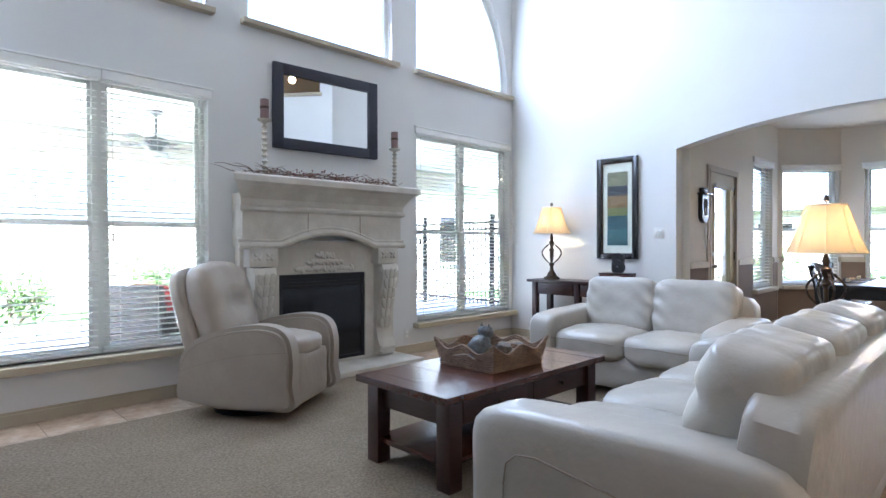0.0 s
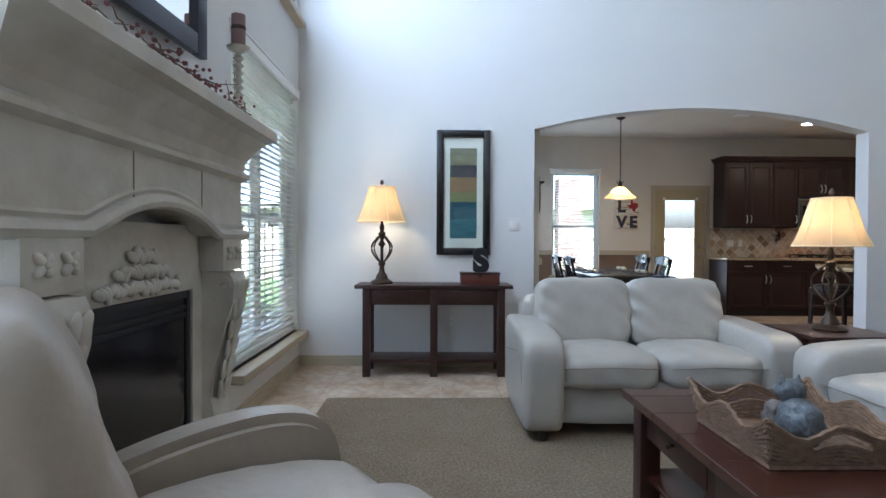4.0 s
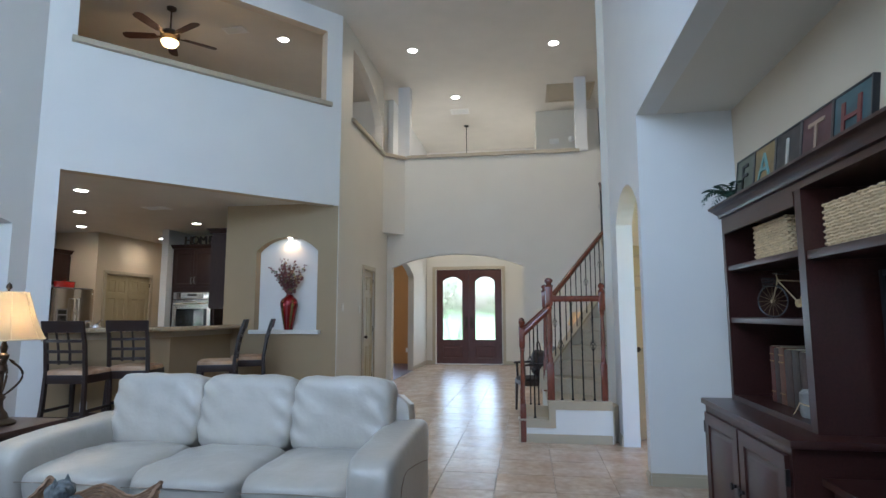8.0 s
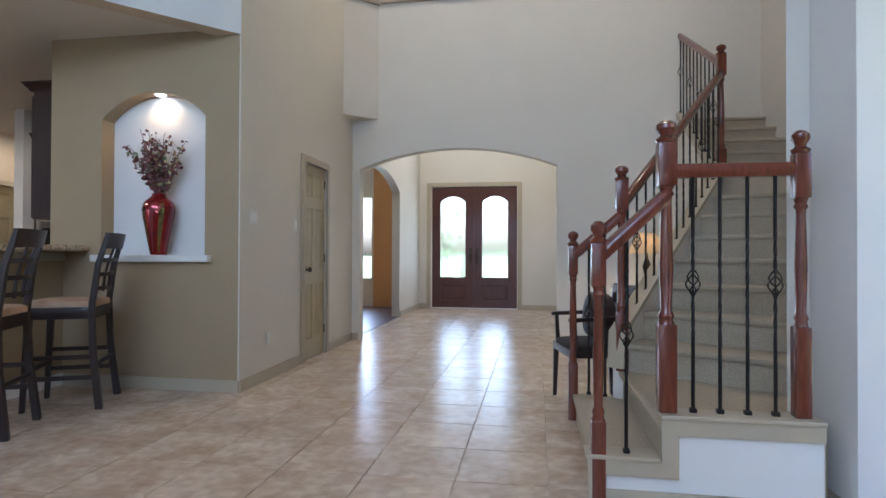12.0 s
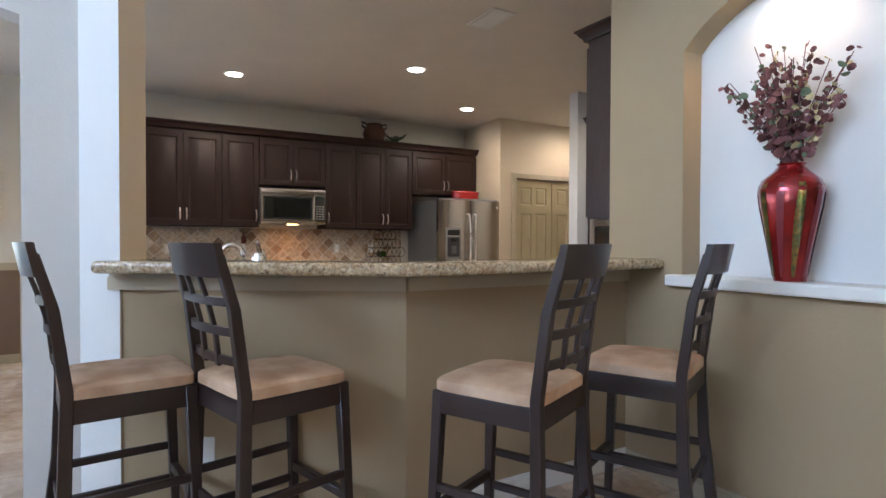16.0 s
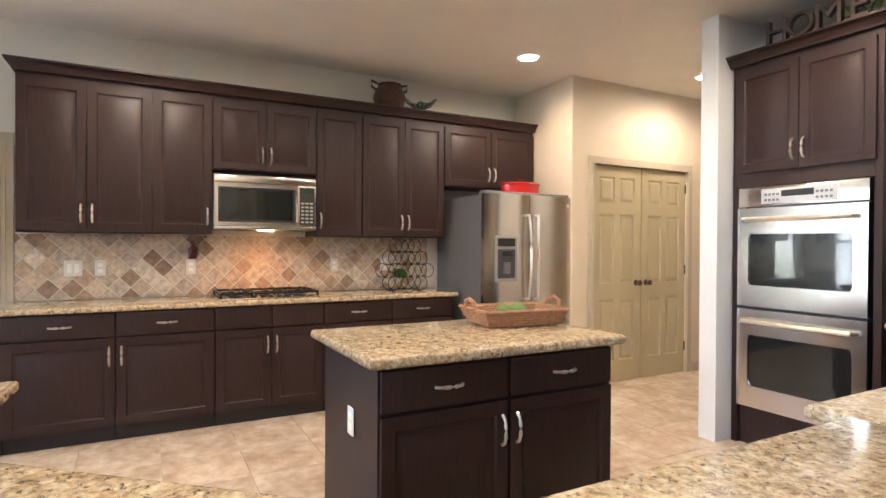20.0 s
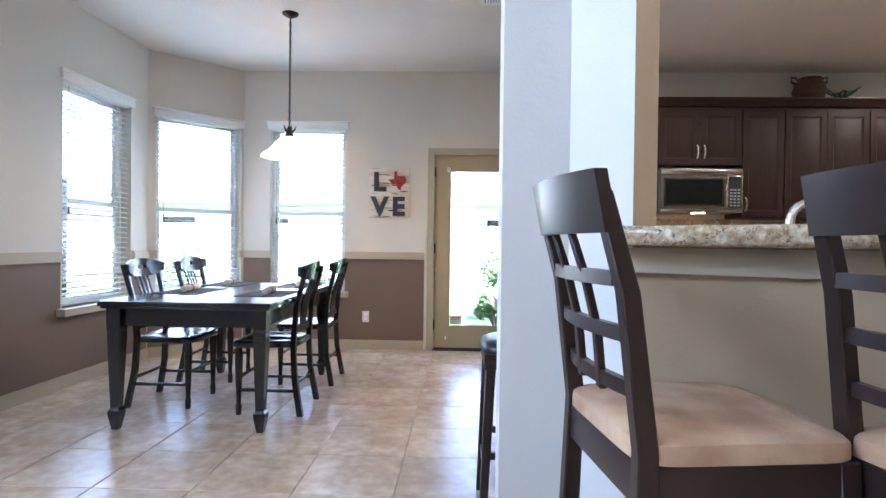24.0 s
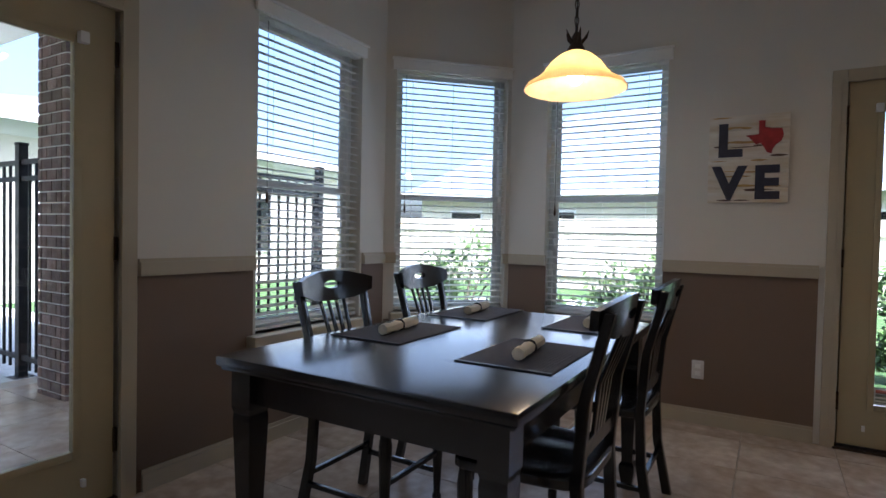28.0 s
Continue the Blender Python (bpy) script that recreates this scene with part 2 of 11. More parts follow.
M_VINYL = mat("window_vinyl", (0.82, 0.82, 0.79), 0.4, var=0.02)
M_GLASS = glass("window_glass")
M_MIRROR = mat("mirror_silver", (0.92, 0.93, 0.93), 0.01, metal=1.0, var=0.0)
M_BRICK = mat("red_brown_brick", (0.165, 0.097, 0.075), 0.85, var=0.3, scale=14, bump=0.6, bscale=60, col2=(0.25, 0.19, 0.165), mix=0.25, mscale=9, rand=0.3)
M_MORTAR = mat("mortar", (0.70, 0.67, 0.61), 0.9, var=0.08, scale=20)
M_CONC = mat("concrete", (0.62, 0.60, 0.56), 0.85, var=0.1, scale=8, bump=0.25, bscale=80)
M_GRASS = mat("lawn", (0.05, 0.10, 0.022), 0.9, var=0.3, scale=20, bump=0.6, bscale=120)
M_GRANITE = granite_mat()
M_BULB = glow("bulb_glow", (1.0, 0.80, 0.52), 14.0)
M_CAN = glow("downlight_glow", (1.0, 0.88, 0.68), 22.0)
KITCHEN_W = 11.5
NICHE_W = 2.2
TALL_W = 32


# ---- geometry helpers ----


def box(bm, x0, x1, y0, y1, z0, z1, bev=0.0):
    vs = [bm.verts.new(p) for p in ((x0, y0, z0), (x1, y0, z0), (x1, y1, z0), (x0, y1, z0), (x0, y0, z1), (x1, y0, z1), (x1, y1, z1), (x0, y1, z1))]
    fs = [bm.faces.new([vs[i] for i in q]) for q in ((3, 2, 1, 0), (4, 5, 6, 7), (0, 1, 5, 4), (1, 2, 6, 5), (2, 3, 7, 6), (3, 0, 4, 7))]
    if bev > 0:
        es = list({e for f in fs for e in f.edges})
        bmesh.ops.bevel(bm, geom=es, offset=bev, segments=2, affect="EDGES", profile=0.6)
    return vs


def bbox(*a, bev=0.0):
    bm = bmesh.new()
    box(bm, *a, bev=bev)
    return bm


def lathe(bm, prof, n=14, cx=0.0, cy=0.0):
    rings = []
    for r, z in prof:
        rings.append([bm.verts.new((cx + r * math.cos(2 * math.pi * k / n), cy + r * math.sin(2 * math.pi * k / n), z)) for k in range(n)])
    for a, b in zip(rings, rings[1:]):
        for k in range(n):
            bm.faces.new((a[k], a[(k + 1) % n], b[(k + 1) % n], b[k]))
    if prof[0][0] > 1e-4:
        bm.faces.new(rings[0][::-1])
    if prof[-1][0] > 1e-4:
        bm.faces.new(rings[-1])
    return bm


def tube(bm, pts, r, n=6, closed=False):
    pts = [Vector(p) for p in pts]
    rings = []
    m = len(pts)
    for i, p in enumerate(pts):
        a = pts[(i - 1) % m] if (closed or i > 0) else p
        b = pts[(i + 1) % m] if (closed or i < m - 1) else p
        d = (b - a).normalized()
        u = d.cross(Vector((0, 0, 1)))
        if u.length < 0.05:
            u = d.cross(Vector((0, 1, 0)))
        u.normalize()
        v = d.cross(u)
        rr = r[i] if isinstance(r, (list, tuple)) else r
        rings.append([bm.verts.new(p + u * rr * math.cos(2 * math.pi * k / n) + v * rr * math.sin(2 * math.pi * k / n)) for k in range(n)])
    for i in range(m if closed else m - 1):
        a, b = rings[i], rings[(i + 1) % m]
        for k in range(n):
            bm.faces.new((a[k], a[(k + 1) % n], b[(k + 1) % n], b[k]))
    if not closed:
        bm.faces.new(rings[0][::-1])
        bm.faces.new(rings[-1])
    return bm


def prism(bm, outline, holes, d0, d1, axis="y"):
    """A plate in the (u, z) plane with holes, thick from d0 to d1."""
    edges = []
    for loop in [outline] + list(holes):
        vs = [bm.verts.new((u, d0, v)) for u, v in loop]
        edges += [bm.edges.new((vs[i], vs[(i + 1) % len(vs)])) for i in range(len(vs))]
    res = bmesh.ops.triangle_fill(bm, edges=edges, use_beauty=True, use_dissolve=False, normal=(0, -1, 0))
    faces = [g for g in res["geom"] if isinstance(g, bmesh.types.BMFace)]
    ext = bmesh.ops.extrude_face_region(bm, geom=faces)
    for v in [g for g in ext["geom"] if isinstance(g, bmesh.types.BMVert)]:
        v.co.y = d1
    bmesh.ops.recalc_face_normals(bm, faces=bm.faces[:])
    return bm


def xform(bm, m):
    bm.transform(m)
    return bm


def pillow(sx, sy, sz, k=5.0, cuts=7, wrinkle=0.0, seed=0, wscale=6.0):
    """A soft rounded block of full size sx, sy, sz about its centre."""
    bm = bmesh.new()
    bmesh.ops.create_cube(bm, size=2.0)
    bmesh.ops.subdivide_edges(bm, edges=bm.edges[:], cuts=cuts, use_grid_fill=True)
    for v in bm.verts:
        p = v.co
        q = (abs(p.x) ** k + abs(p.y) ** k + abs(p.z) ** k) ** (1.0 / k)
        p = p / q
        w = Vector((p.x * sx / 2, p.y * sy / 2, p.z * sz / 2))
        if wrinkle:
            nz = noise.noise(w * wscale + Vector((seed * 7.1, seed * 3.3, 0)))
            nz += 0.5 * noise.noise(Vector((w.x * wscale * 3, w.y * wscale * 3, w.z * wscale * 1.2)) + Vector((seed, 0, seed)))
            w += p.normalized() * nz * wrinkle
        v.co = w
    return bm


def mesh_of(name, bm, material, smooth=True, sharp=40):
    me = bpy.data.meshes.new(name)
    bm.normal_update()
    bm.to_mesh(me)
    bm.free()
    for mm in material if isinstance(material, (list, tuple)) else [material]:
        me.materials.append(mm)
    if smooth:
        me.polygons.foreach_set("use_smooth", [True] * len(me.polygons))
        me.set_sharp_from_angle(angle=radians(sharp))
    return me


def thing(name, label, category, m=None, group="", kind=""):
    ob = new(name)
    ob.empty_display_size = 0.1
    if m is not None:
        ob.matrix_world = m
    return tagged(ob, label, category, group, kind)


def part(name, bm, material, parent, label="", smooth=True):
    ob = new(name, mesh_of(name, bm, material, smooth))
    ob.parent = parent
    if label:
        tagged(ob, label)
    return ob


def solid(name, bm, material, label, category="", kind="", group="", m=None, smooth=True):
    ob = new(name, mesh_of(name, bm, material, smooth))
    if m is not None:
        ob.matrix_world = m
    return tagged(ob, label, category, group, kind)


def share(name, me, parent, m):
    ob = new(name, me)
    ob.parent = parent
    ob.matrix_local = m
    return ob


def structure(name, bm, material, label, category="wall", smooth=False):
    return solid(name, bm, material, label, category, "structure", smooth=smooth)


def arch_pts(u0, u1, spring, rise, n=14):
    """An opening from the floor with a low arched head: points from lower left round to lower right."""
    c, h = (u0 + u1) / 2, (u1 - u0) / 2
    R = (h * h + rise * rise) / (2 * rise)
    top = [(c + R * math.sin(a), spring + rise - R + R * math.cos(a)) for a in [(-1 + 2 * i / n) * math.asin(min(1, h / R)) for i in range(n + 1)]]
    return top


def wall_x(name, x0, x1, y0, y1, z0, z1, holes, mats, label, notch=()):
    """A wall standing along y between x0 and x1. holes are loops of (y, z); mats: paint of the -x side, the +x side, the edges."""
    bm = bmesh.new()
    outline = [(y0, z0)] + [p for p in notch] + [(y1, z0), (y1, z1), (y0, z1)]
    prism(bm, outline, holes, x0, x1)
    for v in bm.verts:
        v.co = Vector((v.co.y, v.co.x, v.co.z))
    return paint(name, bm, 0, mats, label)


def wall_y(name, y0, y1, x0, x1, z0, z1, holes, mats, label, notch=()):
    bm = bmesh.new()
    outline = [(x0, z0)] + [p for p in notch] + [(x1, z0), (x1, z1), (x0, z1)]
    prism(bm, outline, holes, y0, y1)
    return paint(name, bm, 1, mats, label)


def paint(name, bm, axis, mats, label):
    bmesh.ops.recalc_face_normals(bm, faces=bm.faces[:])
    mid = (min(v.co[axis] for v in bm.verts) + max(v.co[axis] for v in bm.verts)) / 2
    for f in bm.faces:
        f.material_index = 2 if abs(f.normal[axis]) < 0.7 else 0 if f.calc_center_median()[axis] < mid else 1
    return structure(name, bm, list(mats), label)

# ---- structure ----
H1, H2 = 2.91, 5.76
rect = lambda a, b, c, d: [(a, c), (b, c), (b, d), (a, d)]


def quarter(u0, u1, z0, rise, n=12):
    """A window with a level sill and a quarter-ellipse head: tall at u0, low at u1."""
    w = u1 - u0
    return [(u0, z0), (u1, z0)] + [(u0 + w * math.cos(a), z0 + 0.08 + rise * math.sin(a)) for a in [math.pi / 2 * i / n for i in range(1, n + 1)]]


UPPER_C = quarter(1.61, 3.22, 3.17, 1.75)
UPPER_A = quarter(-0.74, -2.34, 3.17, 1.75)
UPPER_B = rect(-0.38, 1.25, 3.17, 5.0)
WIN1, WIN2 = (-2.28, -0.72, 0.40, 2.465), (1.605, 3.265, 0.335, 2.50)
wall_y("wall_north", 6.78, 6.95, -2.64, 3.33, 0, H2, [rect(*WIN1), rect(*WIN2), UPPER_A, UPPER_B, UPPER_C], (M_WALL, M_WALL2, M_WALL),
       "pale greige painted wall with tall windows round a fireplace")
wall_x("wall_east", 3.33, 3.49, 1.2, 6.95, 0, H2, [], (M_WALL, M_WALL2, M_WALL), "pale greige painted wall with a wide arched opening",
       notch=[(1.41, 0)] + arch_pts(1.41, 4.58, 2.22, 0.21) + [(4.58, 0)])
# angled wall between living room and kitchen
P0, P1 = Vector((3.33, 1.2, 0)), Vector((0.94, -1.42, 0))
DL = (P1 - P0).length
DD = (P1 - P0).normalized()


def frame_on(p, d):
    """Local x runs along d from p, local y to its left, z up."""
    n = Vector((-d.y, d.x, 0))
    return Matrix(((d.x, n.x, 0, p.x), (d.y, n.y, 0, p.y), (0, 0, 1, 0), (0, 0, 0, 1)))


MD = frame_on(P0, DD)
bm = bmesh.new()
prism(bm, [(0, 0), (0.21, 0), (0.21, 2.86), (DL, 2.86), (DL, H2), (0, H2)], [rect(0.27, 3.30, 4.36, 5.44)], 0, 0.16)
bmesh.ops.recalc_face_normals(bm, faces=bm.faces[:])
for f in bm.faces:
    f.material_index = 0 if f.normal.y < -0.7 else 1
bm.transform(MD)
structure("wall_angled", bm, [M_WALL, M_TAN], "pale angled wall over the kitchen bar with a loft opening")
# niche wall
NX0, NX1 = 1.245, 2.185
niche = [(NX0, 1.09), (NX1, 1.09)] + [(u, v) for u, v in arch_pts(NX0, NX1, 2.22, 0.21)][::-1]
wall_y("wall_niche", -1.78, -1.42, 1.08, 2.67, 0, H1, [niche], (M_TAN, M_OLIVE, M_OLIVE), "olive painted wall with an arched display niche")
structure("niche_back", bbox(1.2, 2.25, -1.70, -1.56, 1.0, 2.6), M_WALL, "pale back of the display niche")
structure("wall_niche_return", bbox(0.952, 1.079, -1.4195, -1.4155, 0, 2.858), M_OLIVE, "olive painted end of the hall wall")
# hall wall
up_arch = [(-3.75, 4.35), (-1.95, 4.35), (-1.95, 5.5)] + [(-1.95 - 1.8 * math.sin(a), 4.72 + 0.78 * math.cos(a)) for a in [math.pi / 2 * i / 10 for i in range(1, 11)]]
bm = bmesh.new()
prism(bm, [(-1.42, 0), (-2.66, 0), (-2.66, 2.07), (-3.28, 2.07), (-3.28, 0), (-4.2, 0), (-4.2, 2.85), (-3.84, 2.85), (-3.84, H2), (-1.42, H2)], [up_arch], 0.94, 1.08)
for v in bm.verts:
    v.co = Vector((v.co.y, v.co.x, v.co.z))
paint("wall_hall", bm, 0, (M_WALL2, M_TAN, M_WALL2), "pale hall wall with a panel door and an upper arched opening")
bm = bmesh.new()
CH0, CH1 = Vector((0.94, -3.84, 0)), Vector((0.60, -4.2, 0))
box(bm, 0, (CH1 - CH0).length, 0, 0.14, 2.85, 4.33)
bm.transform(frame_on(CH0, (CH1 - CH0).normalized()))
structure("wall_chamfer", bm, M_WALL2, "pale angled half wall of the upper landing")
structure("chamfer_soffit", xform(bbox(0, 0.495, 0, 0.30, 2.83, 2.85), frame_on(CH0, (CH1 - CH0).normalized())), M_WALL2, "underside of the angled half wall")
wall_y("wall_bridge", -4.36, -4.2, -3.95, 1.12, 0, 4.33, [], (M_WALL2, M_WALL2, M_WALL2), "pale wall with the arched way into the entry hall",
       notch=[(-1.65, 0)] + arch_pts(-1.65, 0.84, 2.20, 0.24) + [(0.84, 0)])
for k, (x0, x1) in enumerate(((0.50, 0.73), (-2.87, -2.66))):
    structure("column_upper", bbox(x0, x1, -4.36, -4.16, 4.33, H2), M_WALL, "square pale column on the upper half wall", "column")
# west side
wall_x("wall_west_upper", -2.80, -2.64, 1.53, 6.95, 2.945, H2, [], (M_WALL, M_WALL, M_WALL), "pale wall above the media recess")
wall_x("wall_west", -2.80, -2.64, -0.12, 1.53, 0, H2, [], (M_AMBER, M_WALL, M_WALL), "pale wall with an arched doorway",
       notch=[(0.26, 0)] + arch_pts(0.26, 1.42, 2.22, 0.28) + [(1.42, 0)])
structure("wall_recess_side", bbox(-3.46, -2.80, 1.43, 1.53, 0, 2.945), M_WALL, "pale side wall of the media recess")
structure("wall_recess_back", bbox(-3.51, -3.38, 1.53, 6.95, 0, 3.05), M_TAN, "tan back wall of the media recess")
structure("wall_recess_end", bbox(-3.38, -2.64, 6.3, 6.42, 0, 2.945), M_WALL, "far end wall of the media recess")
structure("ceiling_recess", bbox(-3.38, -2.80, 1.53, 6.3, 2.945, 3.0), M_WALL2, "soffit of the media recess", "ceiling")
# powder room behind the arched doorway
structure("wall_powder_back", bbox(-4.6, -4.5, -0.9, 1.6, 0, 2.6), M_AMBER, "amber wall of the powder room")
structure("wall_powder_south", bbox(-4.5, -3.05, -0.64, -0.54, 0, 2.6), M_AMBER, "amber side wall of the powder room")
structure("ceiling_powder", bbox(-4.5, -2.805, -0.62, 1.43, 2.6, 2.65), M_CEIL, "ceiling of the powder room", "ceiling")
# stair hall walls
bm = bmesh.new()
box(bm, 0, 1.9, 0, 0.12, 0, H2)
bm.transform(frame_on(Vector((-2.66, -0.12, 0)), Vector((-0.68, -0.733, 0))))
structure("wall_stair", bm, M_WALL2, "pale wall beside the stairs")
structure("wall_stair_west", bbox(-4.1, -3.95, -8.8, -1.3, 0, H2), M_WALL2, "pale wall of the stair well")
# nook
wall_y("wall_nook_north", 4.5, 4.66, 3.49, 6.80, 0, H1, [rect(5.62, 6.48, 0.6, 2.34)], (M_WALL2, M_BRICK, M_WALL2), "nook wall, pale above and brown below the chair rail",
       notch=[(4.03, 0), (4.03, 2.05), (4.91, 2.05), (4.91, 0)])
NA, NB = Vector((6.74, 4.5, 0)), Vector((7.4, 3.84, 0))
ND = (NB - NA).normalized()
NLEN = (NB - NA).length
MN = frame_on(NA, ND)
bm = bmesh.new()
prism(bm, rect(0, NLEN, 0, H1), [rect(0.075, 0.905, 0.6, 2.34)], 0, 0.16)
bm.transform(MN)
structure("wall_nook_bay", bm, M_WALL2, "angled bay wall with a window")
wall_x("wall_nook_east", 7.4, 7.56, -3.6, 3.90, 0, H1, [rect(2.755, 3.56, 0.6, 2.34)], (M_WALL2, M_BRICK, M_WALL2), "kitchen and nook wall with a glazed door",
       notch=[(0.96, 0), (0.96, 2.05), (1.83, 2.05), (1.83, 0)])
# kitchen
structure("wall_fridge_side", bbox(6.48, 7.4, -3.52, -3.4, 0, H1), M_TAN, "tan wall beside the refrigerator")
wall_x("wall_pantry", 6.48, 6.62, -5.15, -3.52, 0, H1, [], (M_TAN, M_TAN, M_TAN), "tan wall with double panel doors", notch=[(-4.97, 0), (-4.97, 2.115), (-3.66, 2.115), (-3.66, 0)])
# Panel added behind the doors so no light leaks through their gaps.
structure("pantry_light_block", bbox(6.66, 6.74, -5.12, -3.54, 0, 2.4), M_TAN, "added unseen panel blocking light at the pantry door gaps")
structure("wall_pantry_closet", bbox(7.2, 7.3, -5.3, -3.53, 0, H1), M_TAN, "back of the pantry")
structure("wall_kitchen_hall", bbox(2.67, 6.62, -6.0, -5.86, 0, H1), M_TAN, "tan wall at the end of the utility hall")
structure("wall_utility", bbox(6.48, 6.62, -5.9, -5.15, 0, H1), M_TAN, "tan wall of the utility hall")
structure("wall_oven_stub", bbox(4.95, 5.08, -4.3, -3.34, 0, H1), M_WALL, "pale stub wall beside the oven cabinet")
structure("wall_kitchen_south", bbox(2.55, 4.95, -4.3, -4.16, 0, H1), M_TAN, "tan kitchen wall")
structure("wall_kitchen_west", bbox(2.53, 2.67, -4.16, -1.78, 0, H1), M_TAN, "tan kitchen wall")
# entry hall
bm = bmesh.new()
prism(bm, [(-8.64, 0), (-6.9, 0)] + arch_pts(-6.9, -4.75, 2.2, 0.26) + [(-4.75, 0), (-4.36, 0), (-4.36, 3.195), (-8.64, 3.195)], [], 0.97, 1.11)
for v in bm.verts:
    v.co = Vector((v.co.y, v.co.x, v.co.z))
paint("wall_entry_side", bm, 0, (M_WALL2, M_AMBER, M_WALL2), "pale entry wall with an arched way to the dining room")
structure("wall_entry_west", bbox(-2.1, -1.96, -8.639, -6.9, 0, 3.195), M_WALL2, "pale entry wall")
structure("wall_entry_west_head", bbox(-2.1, -1.96, -6.9, -6.1, 2.1, 3.195), M_WALL2, "wall over a side doorway")
structure("wall_entry_west_near", bbox(-2.1, -1.96, -6.1, -4.36, 0, 3.05), M_WALL2, "pale entry wall")
structure("wall_study", bbox(-3.3, -3.2, -7.4, -5.6, 0, 3.05), M_AMBER, "wall seen through the side doorway")
wall_y("wall_front", -8.8, -8.64, -4.1, 4.2, 0, H2, [rect(2.0, 3.2, 0.6, 2.3)], (M_BRICK, M_WALL2, M_WALL2), "pale entry wall round the front doors",
       notch=[(-1.035, 0), (-1.035, 2.5), (0.715, 2.5), (0.715, 0)])
structure("wall_dining", bbox(4.05, 4.2, -8.64, -6.0, 0, 3.05), M_AMBER, "amber dining room wall")
structure("wall_dining_amber", bbox(1.12, 1.95, -8.638, -8.61, 0, 3.04), M_AMBER, "amber dining room wall by the arch")
# floors above, ceilings
bm = bmesh.new()
poly = [(3.41, 4.7), (3.41, 1.22), (0.99, -1.44), (0.99, -6.0), (7.6, -6.0), (7.6, 3.85), (6.75, 4.7)]
lo = [bm.verts.new((x, y, H1)) for x, y in poly]
hi = [bm.verts.new((x, y, 3.18)) for x, y in poly]
bm.faces.new(lo)
bm.faces.new(hi)
for i in range(len(poly)):
    j = (i + 1) % len(poly)
    bm.faces.new((lo[i], lo[j], hi[j], hi[i]))
bmesh.ops.recalc_face_normals(bm, faces=bm.faces[:])
structure("ceiling_kitchen", bm, M_CEIL, "textured beige kitchen ceiling", "ceiling")
structure("ceiling_bridge", bbox(-3.95, 1.11, -5.55, -4.37, 3.05, 3.2), M_CEIL, "underside of the upper walkway", "ceiling")
structure("ceiling_dining", bbox(1.112, 4.2, -8.63, -4.37, 3.05, 3.2), M_CEIL, "dining room ceiling", "ceiling")
structure("ceiling_study", bbox(-3.95, -1.98, -8.63, -5.552, 3.05, 3.2), M_CEIL, "study ceiling", "ceiling")
structure("ceiling_great_room", bbox(-4.2, 7.7, -9.2, 7.0, H2, H2 + 0.12), M_CEIL, "tall pale ceiling of the great room", "ceiling")
structure("wall_loft_east", bbox(7.4, 7.55, -6.2, 5.0, 3.18, H2), M_TAN, "tan loft wall")
structure("wall_loft_north", bbox(3.49, 7.5, 4.6, 4.75, 3.18, H2), M_TAN, "tan loft wall")
structure("wall_loft_south", bbox(1.08, 7.5, -4.9, -4.75, 3.18, H2), M_WALL2, "pale loft wall")
structure("wall_upper_side", bbox(-2.1, -1.965, -8.639, -6.0, 3.2, H2), M_WALL2, "pale wall of the upper hall")
structure("wall_upper_front", bbox(-3.3, -1.965, -5.999, -5.9, 3.2, H2), M_WALL2, "pale wall of the upper hall")
structure("wall_upper_right", bbox(0.97, 1.1, -8.639, -4.75, 3.2, H2), M_WALL, "pale wall of the upper hall")
# floor slab (grout bed), carpet
structure("floor", bbox(-4.6, 7.6, -9.0, 7.0, -0.2, -0.006), M_GROUT, "mortar bed under beige floor tiles", "floor")
bm = bmesh.new()
box(bm, -2.25, 2.22, 2.53, 6.3, -0.01, 0.012)
tagged(structure("carpet", bm, M_CARPET, "beige cut-pile carpet laid into the tile floor", "carpet"))
structure("floor_dining", bbox(0.97, 4.1, -8.64, -4.36, -0.01, 0.006), M_DARKWOOD, "dark wooden dining room floor", "floor")


def trim(name, pts, prof_h, prof_d, z, material=M_TRIM, label="painted baseboard", category="trim", side=1):
    """A strip along a line of plan points, proud of the wall by prof_d to the given side."""
    bm = bmesh.new()
    for a, b in zip(pts, pts[1:]):
        a, b = Vector((*a, 0)), Vector((*b, 0))
        L = (b - a).length
        t = bmesh.new()
        y0, y1 = (0.001, prof_d) if side > 0 else (-prof_d, -0.001)
        box(t, 0, L, y0, y1, z, z + prof_h * 0.8)
        box(t, 0, L, y0 * 1.0, y0 + (y1 - y0) * 0.55 if side > 0 else y1, z + prof_h * 0.8, z + prof_h) if side > 0 else box(t, 0, L, y1 - (y1 - y0) * 0.55, y1, z + prof_h * 0.8, z + prof_h)
        t.transform(frame_on(a, (b - a).normalized()))
        me = bpy.data.meshes.new("t")
        t.to_mesh(me)
        t.free()
        bm.from_mesh(me)
        bpy.data.meshes.remove(me)
    return structure(name, bm, material, label, category)


